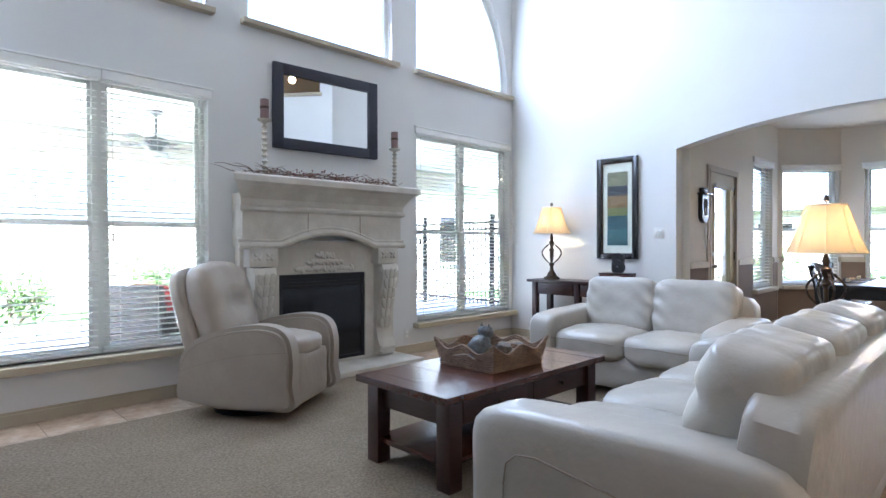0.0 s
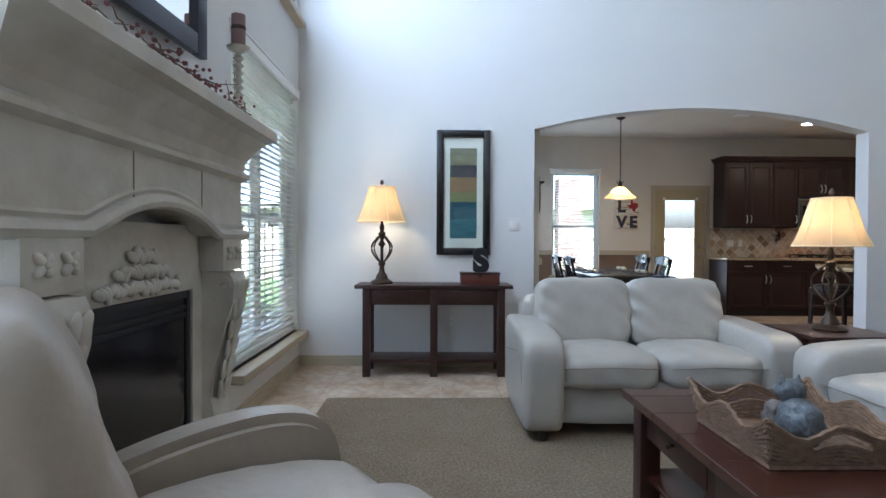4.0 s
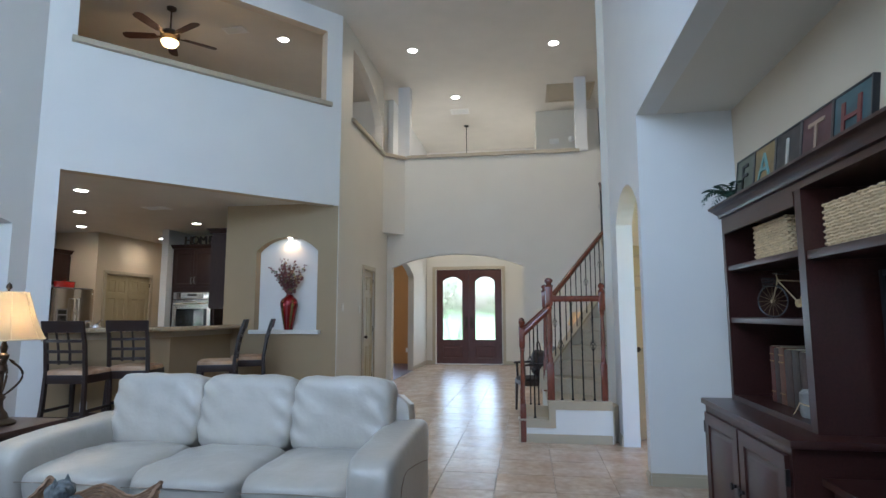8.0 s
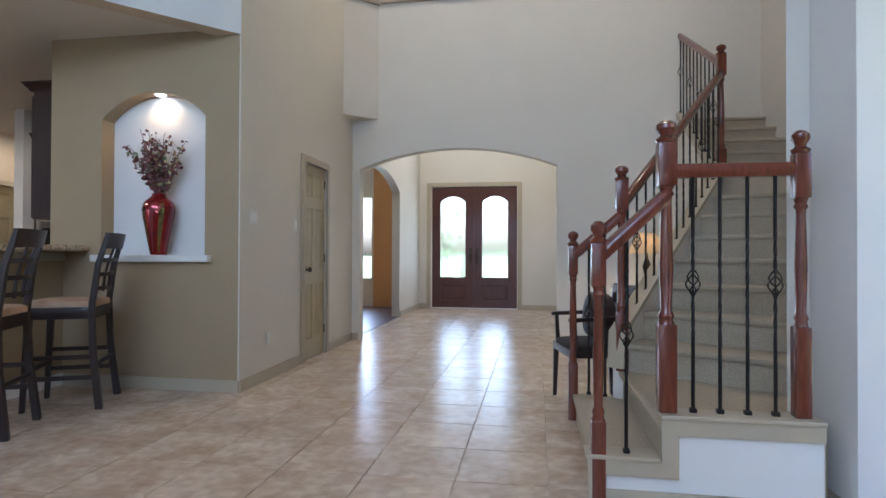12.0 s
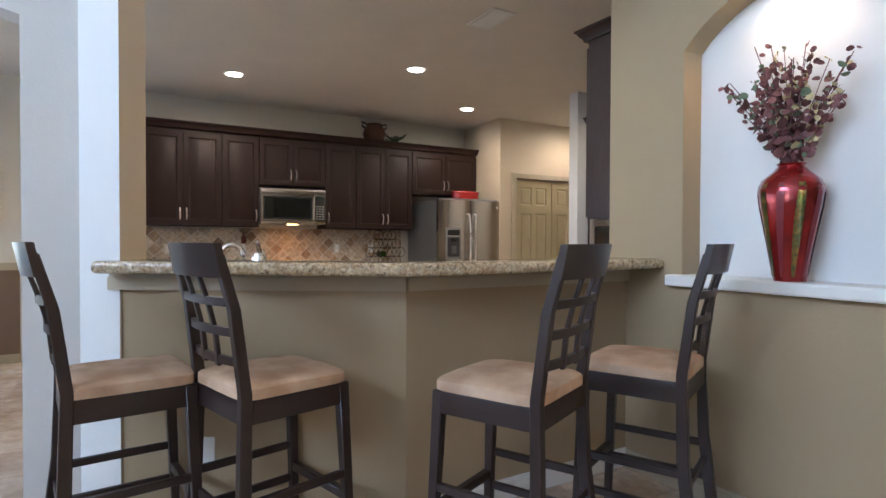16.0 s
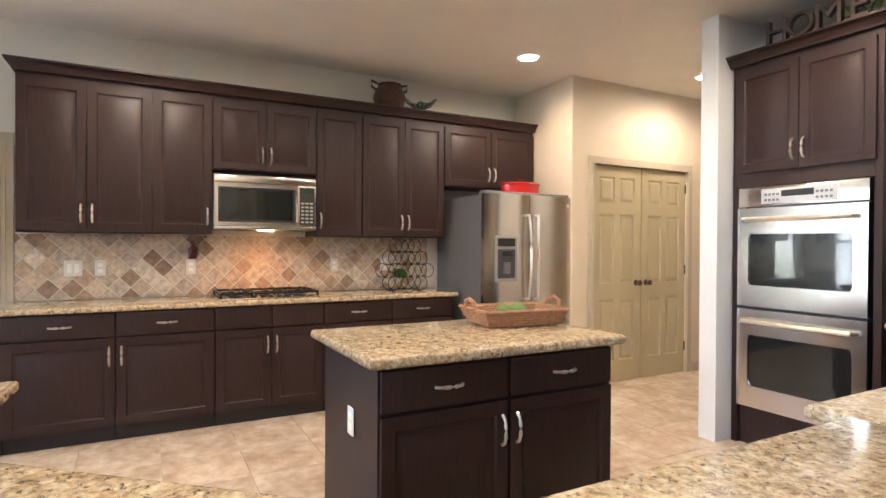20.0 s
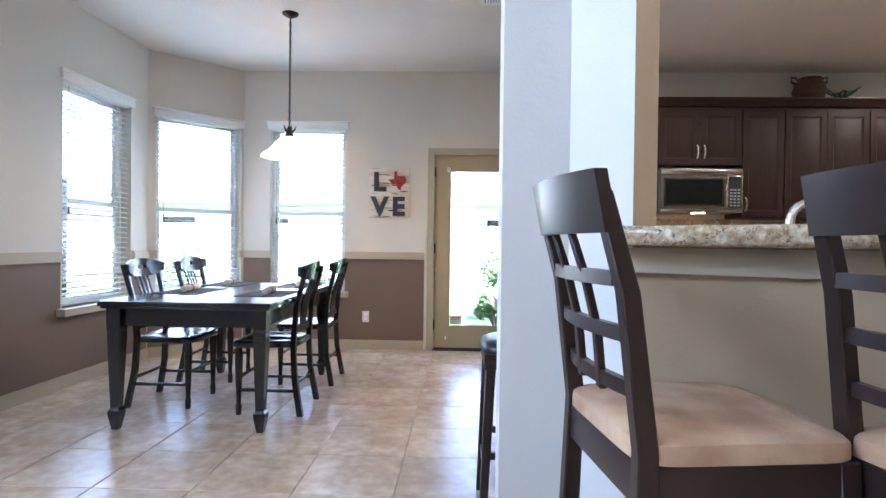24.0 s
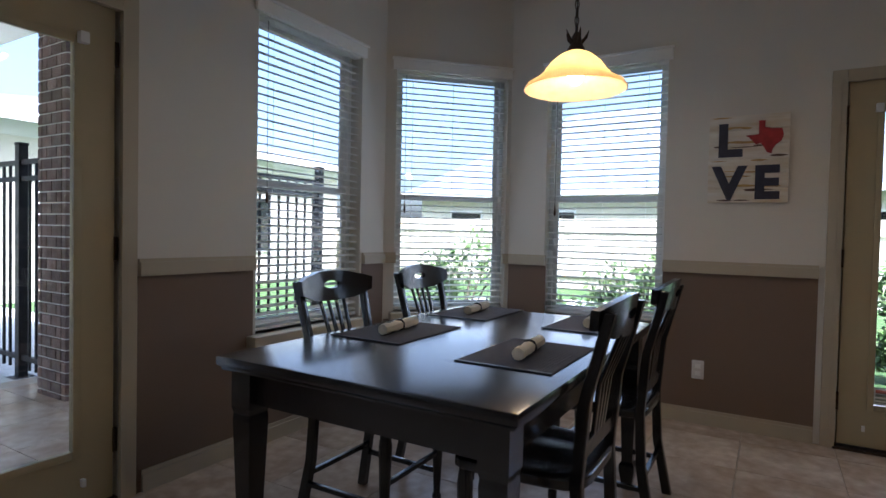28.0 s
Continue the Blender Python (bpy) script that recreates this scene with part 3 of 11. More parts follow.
BB = 0.095
for pts in ([(3.33, 6.78), (1.2, 6.78)], [(-0.6, 6.78), (-2.64, 6.78)], [(3.33, 4.6), (3.33, 6.78)], [(3.33, 1.2), (3.33, 1.40)],
            [(P1.x, P1.y), (2.52, -1.42)], [(0.94, -2.58), (0.94, -1.42)], [(0.94, -4.2), (0.94, -3.36)],
            [(0.94, -4.2), (0.86, -4.2)][::-1], [(-1.67, -4.2), (-2.9, -4.2)][::-1], [(-2.64, 1.53), (-2.64, 1.425)], [(-2.64, 0.255), (-2.64, -0.12)], [(-3.38, 1.53), (-2.64, 1.53)][::1],
            [(0.80, -8.64), (0.97, -8.64)][::1], [(-1.96, -8.64), (-1.12, -8.64)], [(-1.96, -6.98), (-1.96, -8.64)], [(0.97, -8.64), (0.97, -6.92)],
            [(6.74, 4.5), (5.0, 4.5)], [(3.95, 4.5), (3.49, 4.5)], [(7.4, 3.84), (6.74, 4.5)], [(7.4, 1.92), (7.4, 3.84)],
            [(6.48, -5.9), (6.48, -5.08)], [(3.49, 4.5), (3.49, 4.6)]):
    trim("baseboard", pts, BB, 0.018, 0.0)
# chair rail and brown wainscot in the nook
for pts in ([(5.60, 4.5), (4.98, 4.5)], [(6.74, 4.5), (6.50, 4.5)], [(6.80, 4.44), (6.74, 4.5)], [(7.4, 3.84), (7.36, 3.88)], [(7.4, 3.545), (7.4, 3.84)], [(7.4, 1.92), (7.4, 2.755)],
            [(3.96, 4.5), (3.49, 4.5)]):
    trim("chair_rail", pts, 0.075, 0.03, 0.945, label="painted chair rail moulding")
for k, (a, b, z1) in enumerate((((5.60, 4.5), (4.98, 4.5), 0.945), ((6.50, 4.5), (5.60, 4.5), 0.55), ((6.735, 4.5), (6.50, 4.5), 0.945), ((7.395, 3.845), (6.745, 4.495), 0.55),
                                ((7.4, 2.755), (7.4, 3.545), 0.55), ((7.4, 3.545), (7.4, 3.835), 0.945), ((7.4, 1.92), (7.4, 2.755), 0.945), ((3.96, 4.5), (3.5, 4.5), 0.945))):
    a, b = Vector((*a, 0)), Vector((*b, 0))
    t = bbox(0, (b - a).length, 0.0, 0.004, 0.0, z1)
    t.transform(frame_on(a, (b - a).normalized()))
    structure("wainscot", t, M_BROWN, "brown painted lower wall")
# caps of the half walls and sills
trim("trim_bridge_cap", [(-2.72, -4.2), (0.56, -4.2)], 0.07, 0.05, 4.31, M_TRIM, "painted cap of the upper half wall")
structure("trim_bridge_top", bbox(-2.75, 0.56, -4.4, -4.17, 4.335, 4.36), M_TRIM, "painted cap board", "trim")
for nm, a, b, L0, L1 in (("trim_chamfer_cap", CH0, CH1, 0, 0.50), ):
    structure(nm, xform(bbox(L0, L1, -0.05, 0.16, 4.29, 4.36, bev=0.01), frame_on(CH0, (CH1 - CH0).normalized())), M_TRIM, "painted cap board", "trim")
structure("trim_hall_opening_sill", bbox(0.89, 1.1, -3.84, -1.9, 4.29, 4.355, bev=0.01), M_TRIM, "painted sill of the upper opening", "trim")
structure("trim_loft_sill", xform(bbox(0.22, 3.38, -0.06, 0.2, 4.30, 4.365, bev=0.01), MD), M_TRIM, "painted sill of the loft opening", "trim")
structure("trim_niche_sill", bbox(NX0 - 0.06, NX1 + 0.06, -1.78, -1.36, 1.035, 1.092, bev=0.012), M_TRIMW, "pale moulded sill of the niche", "trim")
structure("trim_upper_window_sill", bbox(-0.44, 1.31, 6.70, 6.86, 3.12, 3.168, bev=0.008), M_TRIM, "painted sill of an upper window", "trim")
structure("trim_upper_window_sill", bbox(1.56, 3.29, 6.70, 6.86, 3.12, 3.168, bev=0.008), M_TRIM, "painted sill of an upper window", "trim")
structure("trim_upper_window_sill", bbox(-2.39, -0.68, 6.70, 6.86, 3.12, 3.168, bev=0.008), M_TRIM, "painted sill of an upper window", "trim")
structure("trim_window_sill", bbox(-2.36, -0.66, 6.68, 6.86, 0.34, 0.40, bev=0.01), M_TRIM, "painted window sill", "trim")
structure("trim_window_sill", bbox(1.55, 3.325, 6.68, 6.86, 0.275, 0.335, bev=0.01), M_TRIM, "painted window sill", "trim")
structure("trim_window_sill", bbox(5.56, 6.54, 4.43, 4.58, 0.54, 0.60, bev=0.01), M_TRIM, "painted window sill", "trim")
structure("trim_window_sill", bbox(7.33, 7.48, 2.715, 3.585, 0.54, 0.60, bev=0.01), M_TRIM, "painted window sill", "trim")
structure("trim_window_sill", xform(bbox(0.045, 0.915, -0.07, 0.08, 0.54, 0.60, bev=0.01), MN), M_TRIM, "painted window sill", "trim")
# outside ground
structure("ground", bbox(-400, 400, -400, 400, -0.5, -0.21), M_GRASS, "lawn and ground round the house", "ground")
structure("pavement_patio", bbox(-5.5, 7.3, 6.95, 12.6, -0.3, -0.03), M_CONC, "pale concrete patio", "pavement")
structure("pavement_side", bbox(3.4, 14, 4.66, 6.95, -0.3, -0.04), M_CONC, "pale concrete path", "pavement")
structure("pavement_east", bbox(7.56, 9.4, -1, 4.66, -0.3, -0.05), M_CONC, "pale concrete path", "pavement")
structure("pavement_front", bbox(-3, 2.2, -12.5, -8.8, -0.3, -0.03), M_CONC, "pale concrete porch", "pavement")
# Slab added out of view to stop sun falling through the front doors.
structure("front_sun_shield", bbox(-3, 2.0, -11.6, -8.82, 2.85, 3.1), M_TRIMW, "added unseen slab that keeps the sun off the front doors", "ceiling")
bm = bmesh.new()
for x0, x1, z0, z1 in ((-1.033, -0.97, 0.0, 2.498), (0.65, 0.713, 0.0, 2.498), (-0.969, 0.649, 2.43, 2.498), (-0.195, -0.125, 0.02, 2.429)):
    box(bm, x0, x1, -8.795, -8.745, z0, z1)
structure("door_stop", bm, M_DARKWOOD, "dark wooden stop behind the front doors", "trim")

# ---- windows, blinds, doors ----


def frame_loop(bm, u0, u1, z0, z1, w, y0, y1, bev=0.004):
    box(bm, u0, u0 + w, y0, y1, z0, z1, bev)
    box(bm, u1 - w, u1, y0, y1, z0, z1, bev)
    box(bm, u0 + w, u1 - w, y0, y1, z0, z0 + w, bev)
    box(bm, u0 + w, u1 - w, y0, y1, z1 - w, z1, bev)


def sash_window(name, m, u0, u1, z0, z1, lights=1, label="white vinyl sash window"):
    """A pair of sliding sashes for each light; local y points outdoors."""
    w = thing(name, label, "window", m, kind="structure")
    bm = bmesh.new()
    frame_loop(bm, u0, u1, z0, z1, 0.03, 0.09, 0.155)
    part("window_frame", bm, M_VINYL, w)
    W = (u1 - u0) / lights
    zm = z0 + (z1 - z0) * 0.47
    for k in range(lights):
        a, b = u0 + k * W, u0 + (k + 1) * W
        if k:
            part("mullion", bbox(a - 0.04, a + 0.04, 0.085, 0.15, z0 + 0.031, z1 - 0.031, bev=0.004), M_VINYL, w)
            a += 0.01
        for lo, hi, yy in ((z0 + 0.032, zm + 0.02, 0.10), (zm - 0.02, z1 - 0.032, 0.125)):
            bm = bmesh.new()
            frame_loop(bm, a + 0.032, b - 0.032, lo, hi, 0.032, yy, yy + 0.022)
            s = part("sash", bm, M_VINYL, w)
            p = part("pane", bbox(a + 0.063, b - 0.063, yy + 0.008, yy + 0.013, lo + 0.031, hi - 0.031), M_GLASS, s, smooth=False)
            p.visible_shadow = False
    return w


def blind(m, u0, u1, z0, z1, tilt=4, pitch=0.044, v0=0.025, v1=0.025, label="white slatted window blind, lowered with open slats"):
    t = thing("window_blind", label, "blind", m, group="window blinds")
    bm = bbox(u0 + 0.005, u1 - 0.005, 0.012, 0.065, z1 - 0.05, z1 - 0.004, bev=0.003)
    part("headrail", bm, M_BLIND, t)
    part("valance", bbox(u0 - v0, u1 + v1, -0.022, 0.006, z1 - 0.042, z1 + 0.026, bev=0.005), M_VINYL, t)
    part("valance_moulding", bbox(u0 - v0 * 1.4, u1 + v1 * 1.4, -0.032, 0.006, z1 + 0.0265, z1 + 0.042, bev=0.005), M_VINYL, t)
    part("bottom_rail", bbox(u0 + 0.01, u1 - 0.01, 0.018, 0.068, z0 + 0.012, z0 + 0.03, bev=0.004), M_BLIND, t)
    L = (u1 - u0) / 2 - 0.012
    bm = bmesh.new()
    rows = []
    for yy, zz in ((-0.024, -0.0025), (-0.012, 0.001), (0, 0.002), (0.012, 0.001), (0.024, -0.0025)):
        rows.append([bm.verts.new((s * L, yy, zz)) for s in (-1, 1)])
    rows2 = [[bm.verts.new((v.co.x, v.co.y, v.co.z - 0.0028)) for v in r] for r in rows]
    for a, b in zip(rows, rows[1:]):
        bm.faces.new((a[0], a[1], b[1], b[0]))
    for a, b in zip(rows2, rows2[1:]):
        bm.faces.new((a[0], b[0], b[1], a[1]))
    bm.faces.new((rows[0][0], rows2[0][0], rows2[0][1], rows[0][1]))
    bm.faces.new((rows[-1][0], rows[-1][1], rows2[-1][1], rows2[-1][0]))
    me = mesh_of("slat", bm, M_BLIND)
    z = z0 + 0.055
    k = 0
    while z < z1 - 0.075:
        share("slat", me, t, Matrix.Translation(((u0 + u1) / 2, 0.042, z)) @ pose(0, 0, 0, tilt + 2.5 * math.sin(k * 1.7), 0.15 * math.sin(k * 2.3), 0))
        z += pitch
        k += 1
    for u in (u0 + 0.12, (u0 + u1) / 2, u1 - 0.12):
        bm = bmesh.new()
        tube(bm, [(u, 0.016, z0 + 0.02), (u, 0.016, z1 - 0.05)], 0.0015, 4)
        part("ladder_cord", bm, M_BLIND, t)
    bm = bmesh.new()
    tube(bm, [(u0 + 0.07, 0.006, z1 - 0.07), (u0 + 0.07, 0.002, z0 + 0.45 * (z1 - z0))], 0.0018, 6)
    lathe(bm, [(0.001, z0 + 0.40 * (z1 - z0)), (0.009, z0 + 0.41 * (z1 - z0)), (0.006, z0 + 0.43 * (z1 - z0)), (0.001, z0 + 0.455 * (z1 - z0))], 8, u0 + 0.07, 0.002)
    part("pull_cord", bm, M_BRONZE, t, "thin cord with a small dark tassel")
    return t


MNORTH = Matrix.Translation((0, 6.78, 0))
sash_window("window_1", MNORTH, *WIN1, lights=2, label="white double window looking over the patio")
sash_window("window_2", MNORTH, *WIN2, lights=2, label="white double window looking on an iron fence")
WM = (WIN1[0] + WIN1[1]) / 2
blind(MNORTH, WIN1[0], WM - 0.005, WIN1[2], WIN1[3], v1=0.0035)
blind(MNORTH, WM + 0.005, WIN1[1], WIN1[2], WIN1[3], v0=0.0035)
blind(MNORTH, WIN2[0], WIN2[1], WIN2[2], WIN2[3])
MEAST = frame_on(Vector((7.4, 0, 0)), Vector((0, -1, 0)))
MNOOK = Matrix.Translation((0, 4.5, 0))
sash_window("window_3", MNOOK, 5.62, 6.48, 0.6, 2.34, label="white nook window")
sash_window("window_4", MN, 0.075, 0.905, 0.6, 2.34, label="white bay window")
sash_window("window_5", MEAST, -3.56, -2.755, 0.6, 2.34, label="white nook window")
blind(MNOOK, 5.62, 6.48, 0.6, 2.34, tilt=10)
blind(MN, 0.075, 0.905, 0.6, 2.34)
blind(MEAST, -3.56, -2.755, 0.6, 2.34)


def upper_window(name, loop, label):
    w = thing(name, label, "window", MNORTH, kind="structure")
    c = Vector((sum(p[0] for p in loop) / len(loop), sum(p[1] for p in loop) / len(loop)))
    inner = []
    for p in loop:
        d = Vector(p) - c
        inner.append(tuple(c + d * (1 - 0.055 / max(0.3, d.length) * 1.3)))
    bm = bmesh.new()
    prism(bm, loop, [inner], 0.07, 0.13)
    part("window_frame", bm, M_VINYL, w, smooth=False)
    bm = bmesh.new()
    prism(bm, inner, [], 0.098, 0.104)
    p = part("pane", bm, M_GLASS, w, smooth=False)
    p.visible_shadow = False
    return w


upper_window("window_6", UPPER_A, "high window with a curved head")
upper_window("window_7", UPPER_B, "high rectangular window")
upper_window("window_8", UPPER_C, "high window with a curved head")


def panel_face(bm, x0, x1, z0, z1, y, out=-1, depth=0.012, lip=0.02):
    """A raised panel in a moulded frame on the plane y."""
    a, b = lip, lip * 1.9
    rings = []
    for g, dd in ((0, 0.0), (a * 0.5, depth), (a, depth), (b, depth * 0.25)):
        rings.append([bm.verts.new(p) for p in ((x0 + g, y - out * dd, z0 + g), (x1 - g, y - out * dd, z0 + g), (x1 - g, y - out * dd, z1 - g), (x0 + g, y - out * dd, z1 - g))])
    for r, s in zip(rings, rings[1:]):
        for i in range(4):
            j = (i + 1) % 4
            q = (r[i], r[j], s[j], s[i])
            bm.faces.new(q if out < 0 else q[::-1])
    bm.faces.new(rings[-1] if out < 0 else rings[-1][::-1])


def leaf(w, h, t, holes, panel=True):
    """A door leaf, hinge at x 0, standing in the xz plane, with panels let into both faces."""
    bm = bmesh.new()
    prism(bm, rect(0, w, 0, h), [rect(*q) for q in holes], -t / 2, t / 2)
    if panel:
        for x0, x1, z0, z1 in holes:
            panel_face(bm, x0, x1, z0, z1, -t / 2 + 0.001, -1)
            panel_face(bm, x0, x1, z0, z1, t / 2 - 0.001, 1)
    return bm


def knob(bm, x, z, t, side):
    s = side
    for p in [lathe(bmesh.new(), [(0.028, 0), (0.03, 0.006), (0.012, 0.012), (0.011, 0.03), (0.024, 0.042), (0.029, 0.055), (0.02, 0.068), (0.001, 0.072)], 12)]:
        p.transform(Matrix.Translation((x, s * t / 2, z)) @ pose(0, 0, 0, -90 * s, 0, 0))
        me = bpy.data.meshes.new("k")
        p.to_mesh(me)
        p.free()
        bm.from_mesh(me)
        bpy.data.meshes.remove(me)


SIX = lambda w: [(0.09, w / 2 - 0.035, 0.2, 0.78), (w / 2 + 0.035, w - 0.09, 0.2, 0.78), (0.09, w / 2 - 0.035, 0.93, 1.58), (w / 2 + 0.035, w - 0.09, 0.93, 1.58),
                 (0.09, w / 2 - 0.035, 1.69, 1.93), (w / 2 + 0.035, w - 0.09, 1.69, 1.93)]


def six_panel(name, m, w, label, knobs=(1, -1), knob_at=None, open_kind="structure"):
    d = thing(name, label, "door", m, kind=open_kind)
    bm = leaf(w, 2.03, 0.036, SIX(w))
    part("leaf", bm, M_DOOR, d, smooth=False)
    bm = bmesh.new()
    for s in knobs:
        knob(bm, (knob_at if knob_at is not None else w - 0.065), 0.93, 0.036, s)
    part("door_knob", bm, M_BRONZE, d, "dark bronze door knob")
    bm = bmesh.new()
    for z in (0.22, 1.0, 1.82):
        box(bm, -0.004, 0.01, -0.026, -0.0185, z, z + 0.09)
        box(bm, -0.004, 0.01, 0.0185, 0.026, z, z + 0.09)
    part("hinge", bm, M_BRONZE, d)
    return d


def casing(m, u0, u1, z1, w=0.07, label="painted door casing", d=0.02):
    bm = bmesh.new()
    box(bm, u0 - w, u0, -d, -0.001, 0, z1 + w, 0.004)
    box(bm, u1, u1 + w, -d, -0.001, 0, z1 + w, 0.004)
    box(bm, u0, u1, -d, -0.001, z1, z1 + w, 0.004)
    box(bm, u0 - w * 0.35, u0, -d * 1.35, -d, 0, z1 + w * 0.35)
    box(bm, u1, u1 + w * 0.35, -d * 1.35, -d, 0, z1 + w * 0.35)
    box(bm, u0, u1, -d * 1.35, -d, z1, z1 + w * 0.35)
    bm.transform(m)
    structure("trim_door_casing", bm, M_TRIM, label, "trim")


# hall closet door
MHALL = frame_on(Vector((0.94, 0, 0)), Vector((0, -1, 0)))
casing(MHALL, 2.66, 3.28, 2.05)
six_panel("door_1", MHALL @ Matrix.Translation((3.265, 0.03, 0.012)) @ pose(0, 0, 0, 0, 0, 180), 0.59, "olive-beige six-panel closet door, shut", knobs=(1,))
# pantry double doors
MP = frame_on(Vector((6.48, 0, 0)), Vector((0, -1, 0)))
casing(MP, 3.66, 4.97, 2.115)
six_panel("door_2", MP @ Matrix.Translation((3.665, 0.03, 0.006)) @ Matrix.Diagonal((1, 1, 1.034, 1)), 0.645, "olive-beige six-panel pantry door, shut", knobs=(-1,))
six_panel("door_3", MP @ Matrix.Translation((4.965, 0.03, 0.006)) @ pose(0, 0, 0, 0, 0, 180) @ Matrix.Diagonal((1, 1, 1.034, 1)), 0.645, "olive-beige six-panel pantry door, shut", knobs=(1,))
# powder room door standing open
six_panel("door_4", Matrix.Translation((-3.28, -0.45, 0.012)) @ pose(0, 0, 0, 0, 0, 44.5), 0.74, "olive-beige six-panel door standing open", open_kind="structure")


M_NICKELD = mat("dark_satin_nickel", (0.34, 0.32, 0.29), 0.28, metal=1.0, var=0.05)
M_LABELRED = mat("label_red", (0.50, 0.16, 0.12), 0.5, var=0.03)
M_LABELGREY = mat("label_grey_green", (0.25, 0.28, 0.24), 0.5, var=0.03)


def glazed(name, m, w, label, hinge_flip=False, deadbolt=True):
    d = thing(name, label, "door", m, kind="structure")
    bm = bmesh.new()
    prism(bm, rect(0, w, 0, 2.03), [rect(0.15, w - 0.15, 0.24, 1.86)], -0.022, 0.022)
    part("leaf", bm, M_DOOR, d, smooth=False)
    bm = bmesh.new()
    frame_loop(bm, 0.13, w - 0.13, 0.22, 1.88, 0.03, -0.032, -0.0225)
    part("glazing_bead", bm, M_DOOR, d)
    p = part("pane", bbox(0.15, w - 0.15, -0.004, 0.002, 0.24, 1.86), M_GLASS, d, smooth=False)
    p.visible_shadow = False
    kx = 0.07 if hinge_flip else w - 0.07
    bm = bmesh.new()
    knob(bm, kx, 0.94, 0.044, -1)
    part("door_knob", bm, M_NICKELD, d, "round dark satin door knob")
    bm = bmesh.new()
    t = lathe(bmesh.new(), [(0.033, 0), (0.034, 0.008), (0.026, 0.014), (0.024, 0.022), (0.001, 0.023)], 14)
    t.transform(Matrix.Translation((kx, -0.022, 1.08)) @ pose(0, 0, 0, 90, 0, 0))
    part("deadbolt", t, M_NICKELD, d)
    for x0, x1 in ((-0.03, 0.010), (w - 0.010, w + 0.03)):
        part("door_stop", bbox(x0, x1, 0.0235, 0.055, 0.0, 2.06), M_TRIM, d)
    part("door_stop", bbox(0.0105, w - 0.0105, 0.0235, 0.055, 2.02, 2.06), M_TRIM, d)
    part("bottom_sweep", bbox(0, w, -0.03, 0.02, -0.012, 0.012), M_BLACK, d)
    s = part("sticker", bbox(0.163, 0.283, -0.0055, -0.0043, 0.252, 0.345), M_TRIMW, d, "small printed label on the glass")
    for k, (z, hh, mt) in enumerate(((0.316, 0.018, M_LABELRED), (0.296, 0.014, M_LABELGREY), (0.277, 0.010, M_LABELGREY), (0.262, 0.006, M_LABELGREY))):
        part("print_bar", bbox(0.17, 0.276 - 0.012 * (k == 3), -0.0062, -0.0057, z, z + hh), mt, s)
    for x in (0.135, w - 0.135):
        part("shade_bracket", bbox(x - 0.017, x + 0.017, -0.062, -0.0325, 1.85, 1.895, bev=0.004), M_TRIMW, d, "small white bracket for a door shade")
    part("floor_stop", bbox(w - 0.13 if hinge_flip else 0.11, w - 0.115 if hinge_flip else 0.125, -0.045, -0.0225, 0.10, 0.13, bev=0.003), M_TRIMW, d)
    bm = bmesh.new()
    for z in (0.2, 1.0, 1.8):
        box(bm, (w - 0.002) if hinge_flip else -0.012, (w + 0.012) if hinge_flip else 0.002, -0.03, -0.015, z, z + 0.1)
    part("hinge", bm, M_BRONZE, d)
    return d


casing(MNOOK, 4.04, 4.90, 2.04)
glazed("door_5", MNOOK @ Matrix.Translation((4.055, 0.03, 0.014)), 0.83, "olive-beige glazed back door, shut", hinge_flip=True)
casing(MEAST, -1.82, -0.97, 2.04)
glazed("door_6", MEAST @ Matrix.Translation((-1.808, 0.03, 0.014)), 0.82, "olive-beige glazed side door, shut")
structure("threshold", bbox(4.03, 4.91, 4.47, 4.66, -0.005, 0.012), M_BRONZE, "dark metal door threshold", "trim")
structure("threshold", bbox(7.37, 7.56, 0.96, 1.83, -0.005, 0.012), M_BRONZE, "dark metal door threshold", "trim")

# front doors
MF = frame_on(Vector((0.235, -8.64, 0)), Vector((-1, 0, 0)))
casing(MF, -0.5, 1.29, 2.5, 0.08)


def front_leaf(m, label):
    w, h = 0.86, 2.46
    d = thing("front_door", label, "door", m, group="front doors")
    c0, c1 = 0.17, w - 0.17
    archl = [(c0, 0.62), (c1, 0.62)] + arch_pts(c0, c1, 2.16, 0.12, 8)[::-1]
    bm = bmesh.new()
    prism(bm, rect(0, w, 0, h), [archl, rect(c0, c1, 0.14, 0.46)], -0.024, 0.024)
    panel_face(bm, c0, c1, 0.14, 0.46, -0.022, -1, lip=0.03)
    panel_face(bm, c0, c1, 0.14, 0.46, 0.022, 1, lip=0.03)
    part("leaf", bm, M_CHERRYD, d, smooth=False)
    bm = bmesh.new()
    prism(bm, archl, [], -0.004, 0.002)
    p = part("pane", bm, M_RIPPLE, d, "rippled privacy glass", smooth=False)
    p.visible_shadow = False
    bm = bmesh.new()
    box(bm, 0.03, 0.10, -0.04, -0.024, 0.9, 1.22, 0.01)
    tube(bm, [(0.065, -0.05, 0.93), (0.065, -0.09, 0.97), (0.065, -0.09, 1.10), (0.065, -0.05, 1.14)], 0.011, 8)
    part("door_handle", bm, M_BRONZE, d, "dark bronze pull handle")
    return d


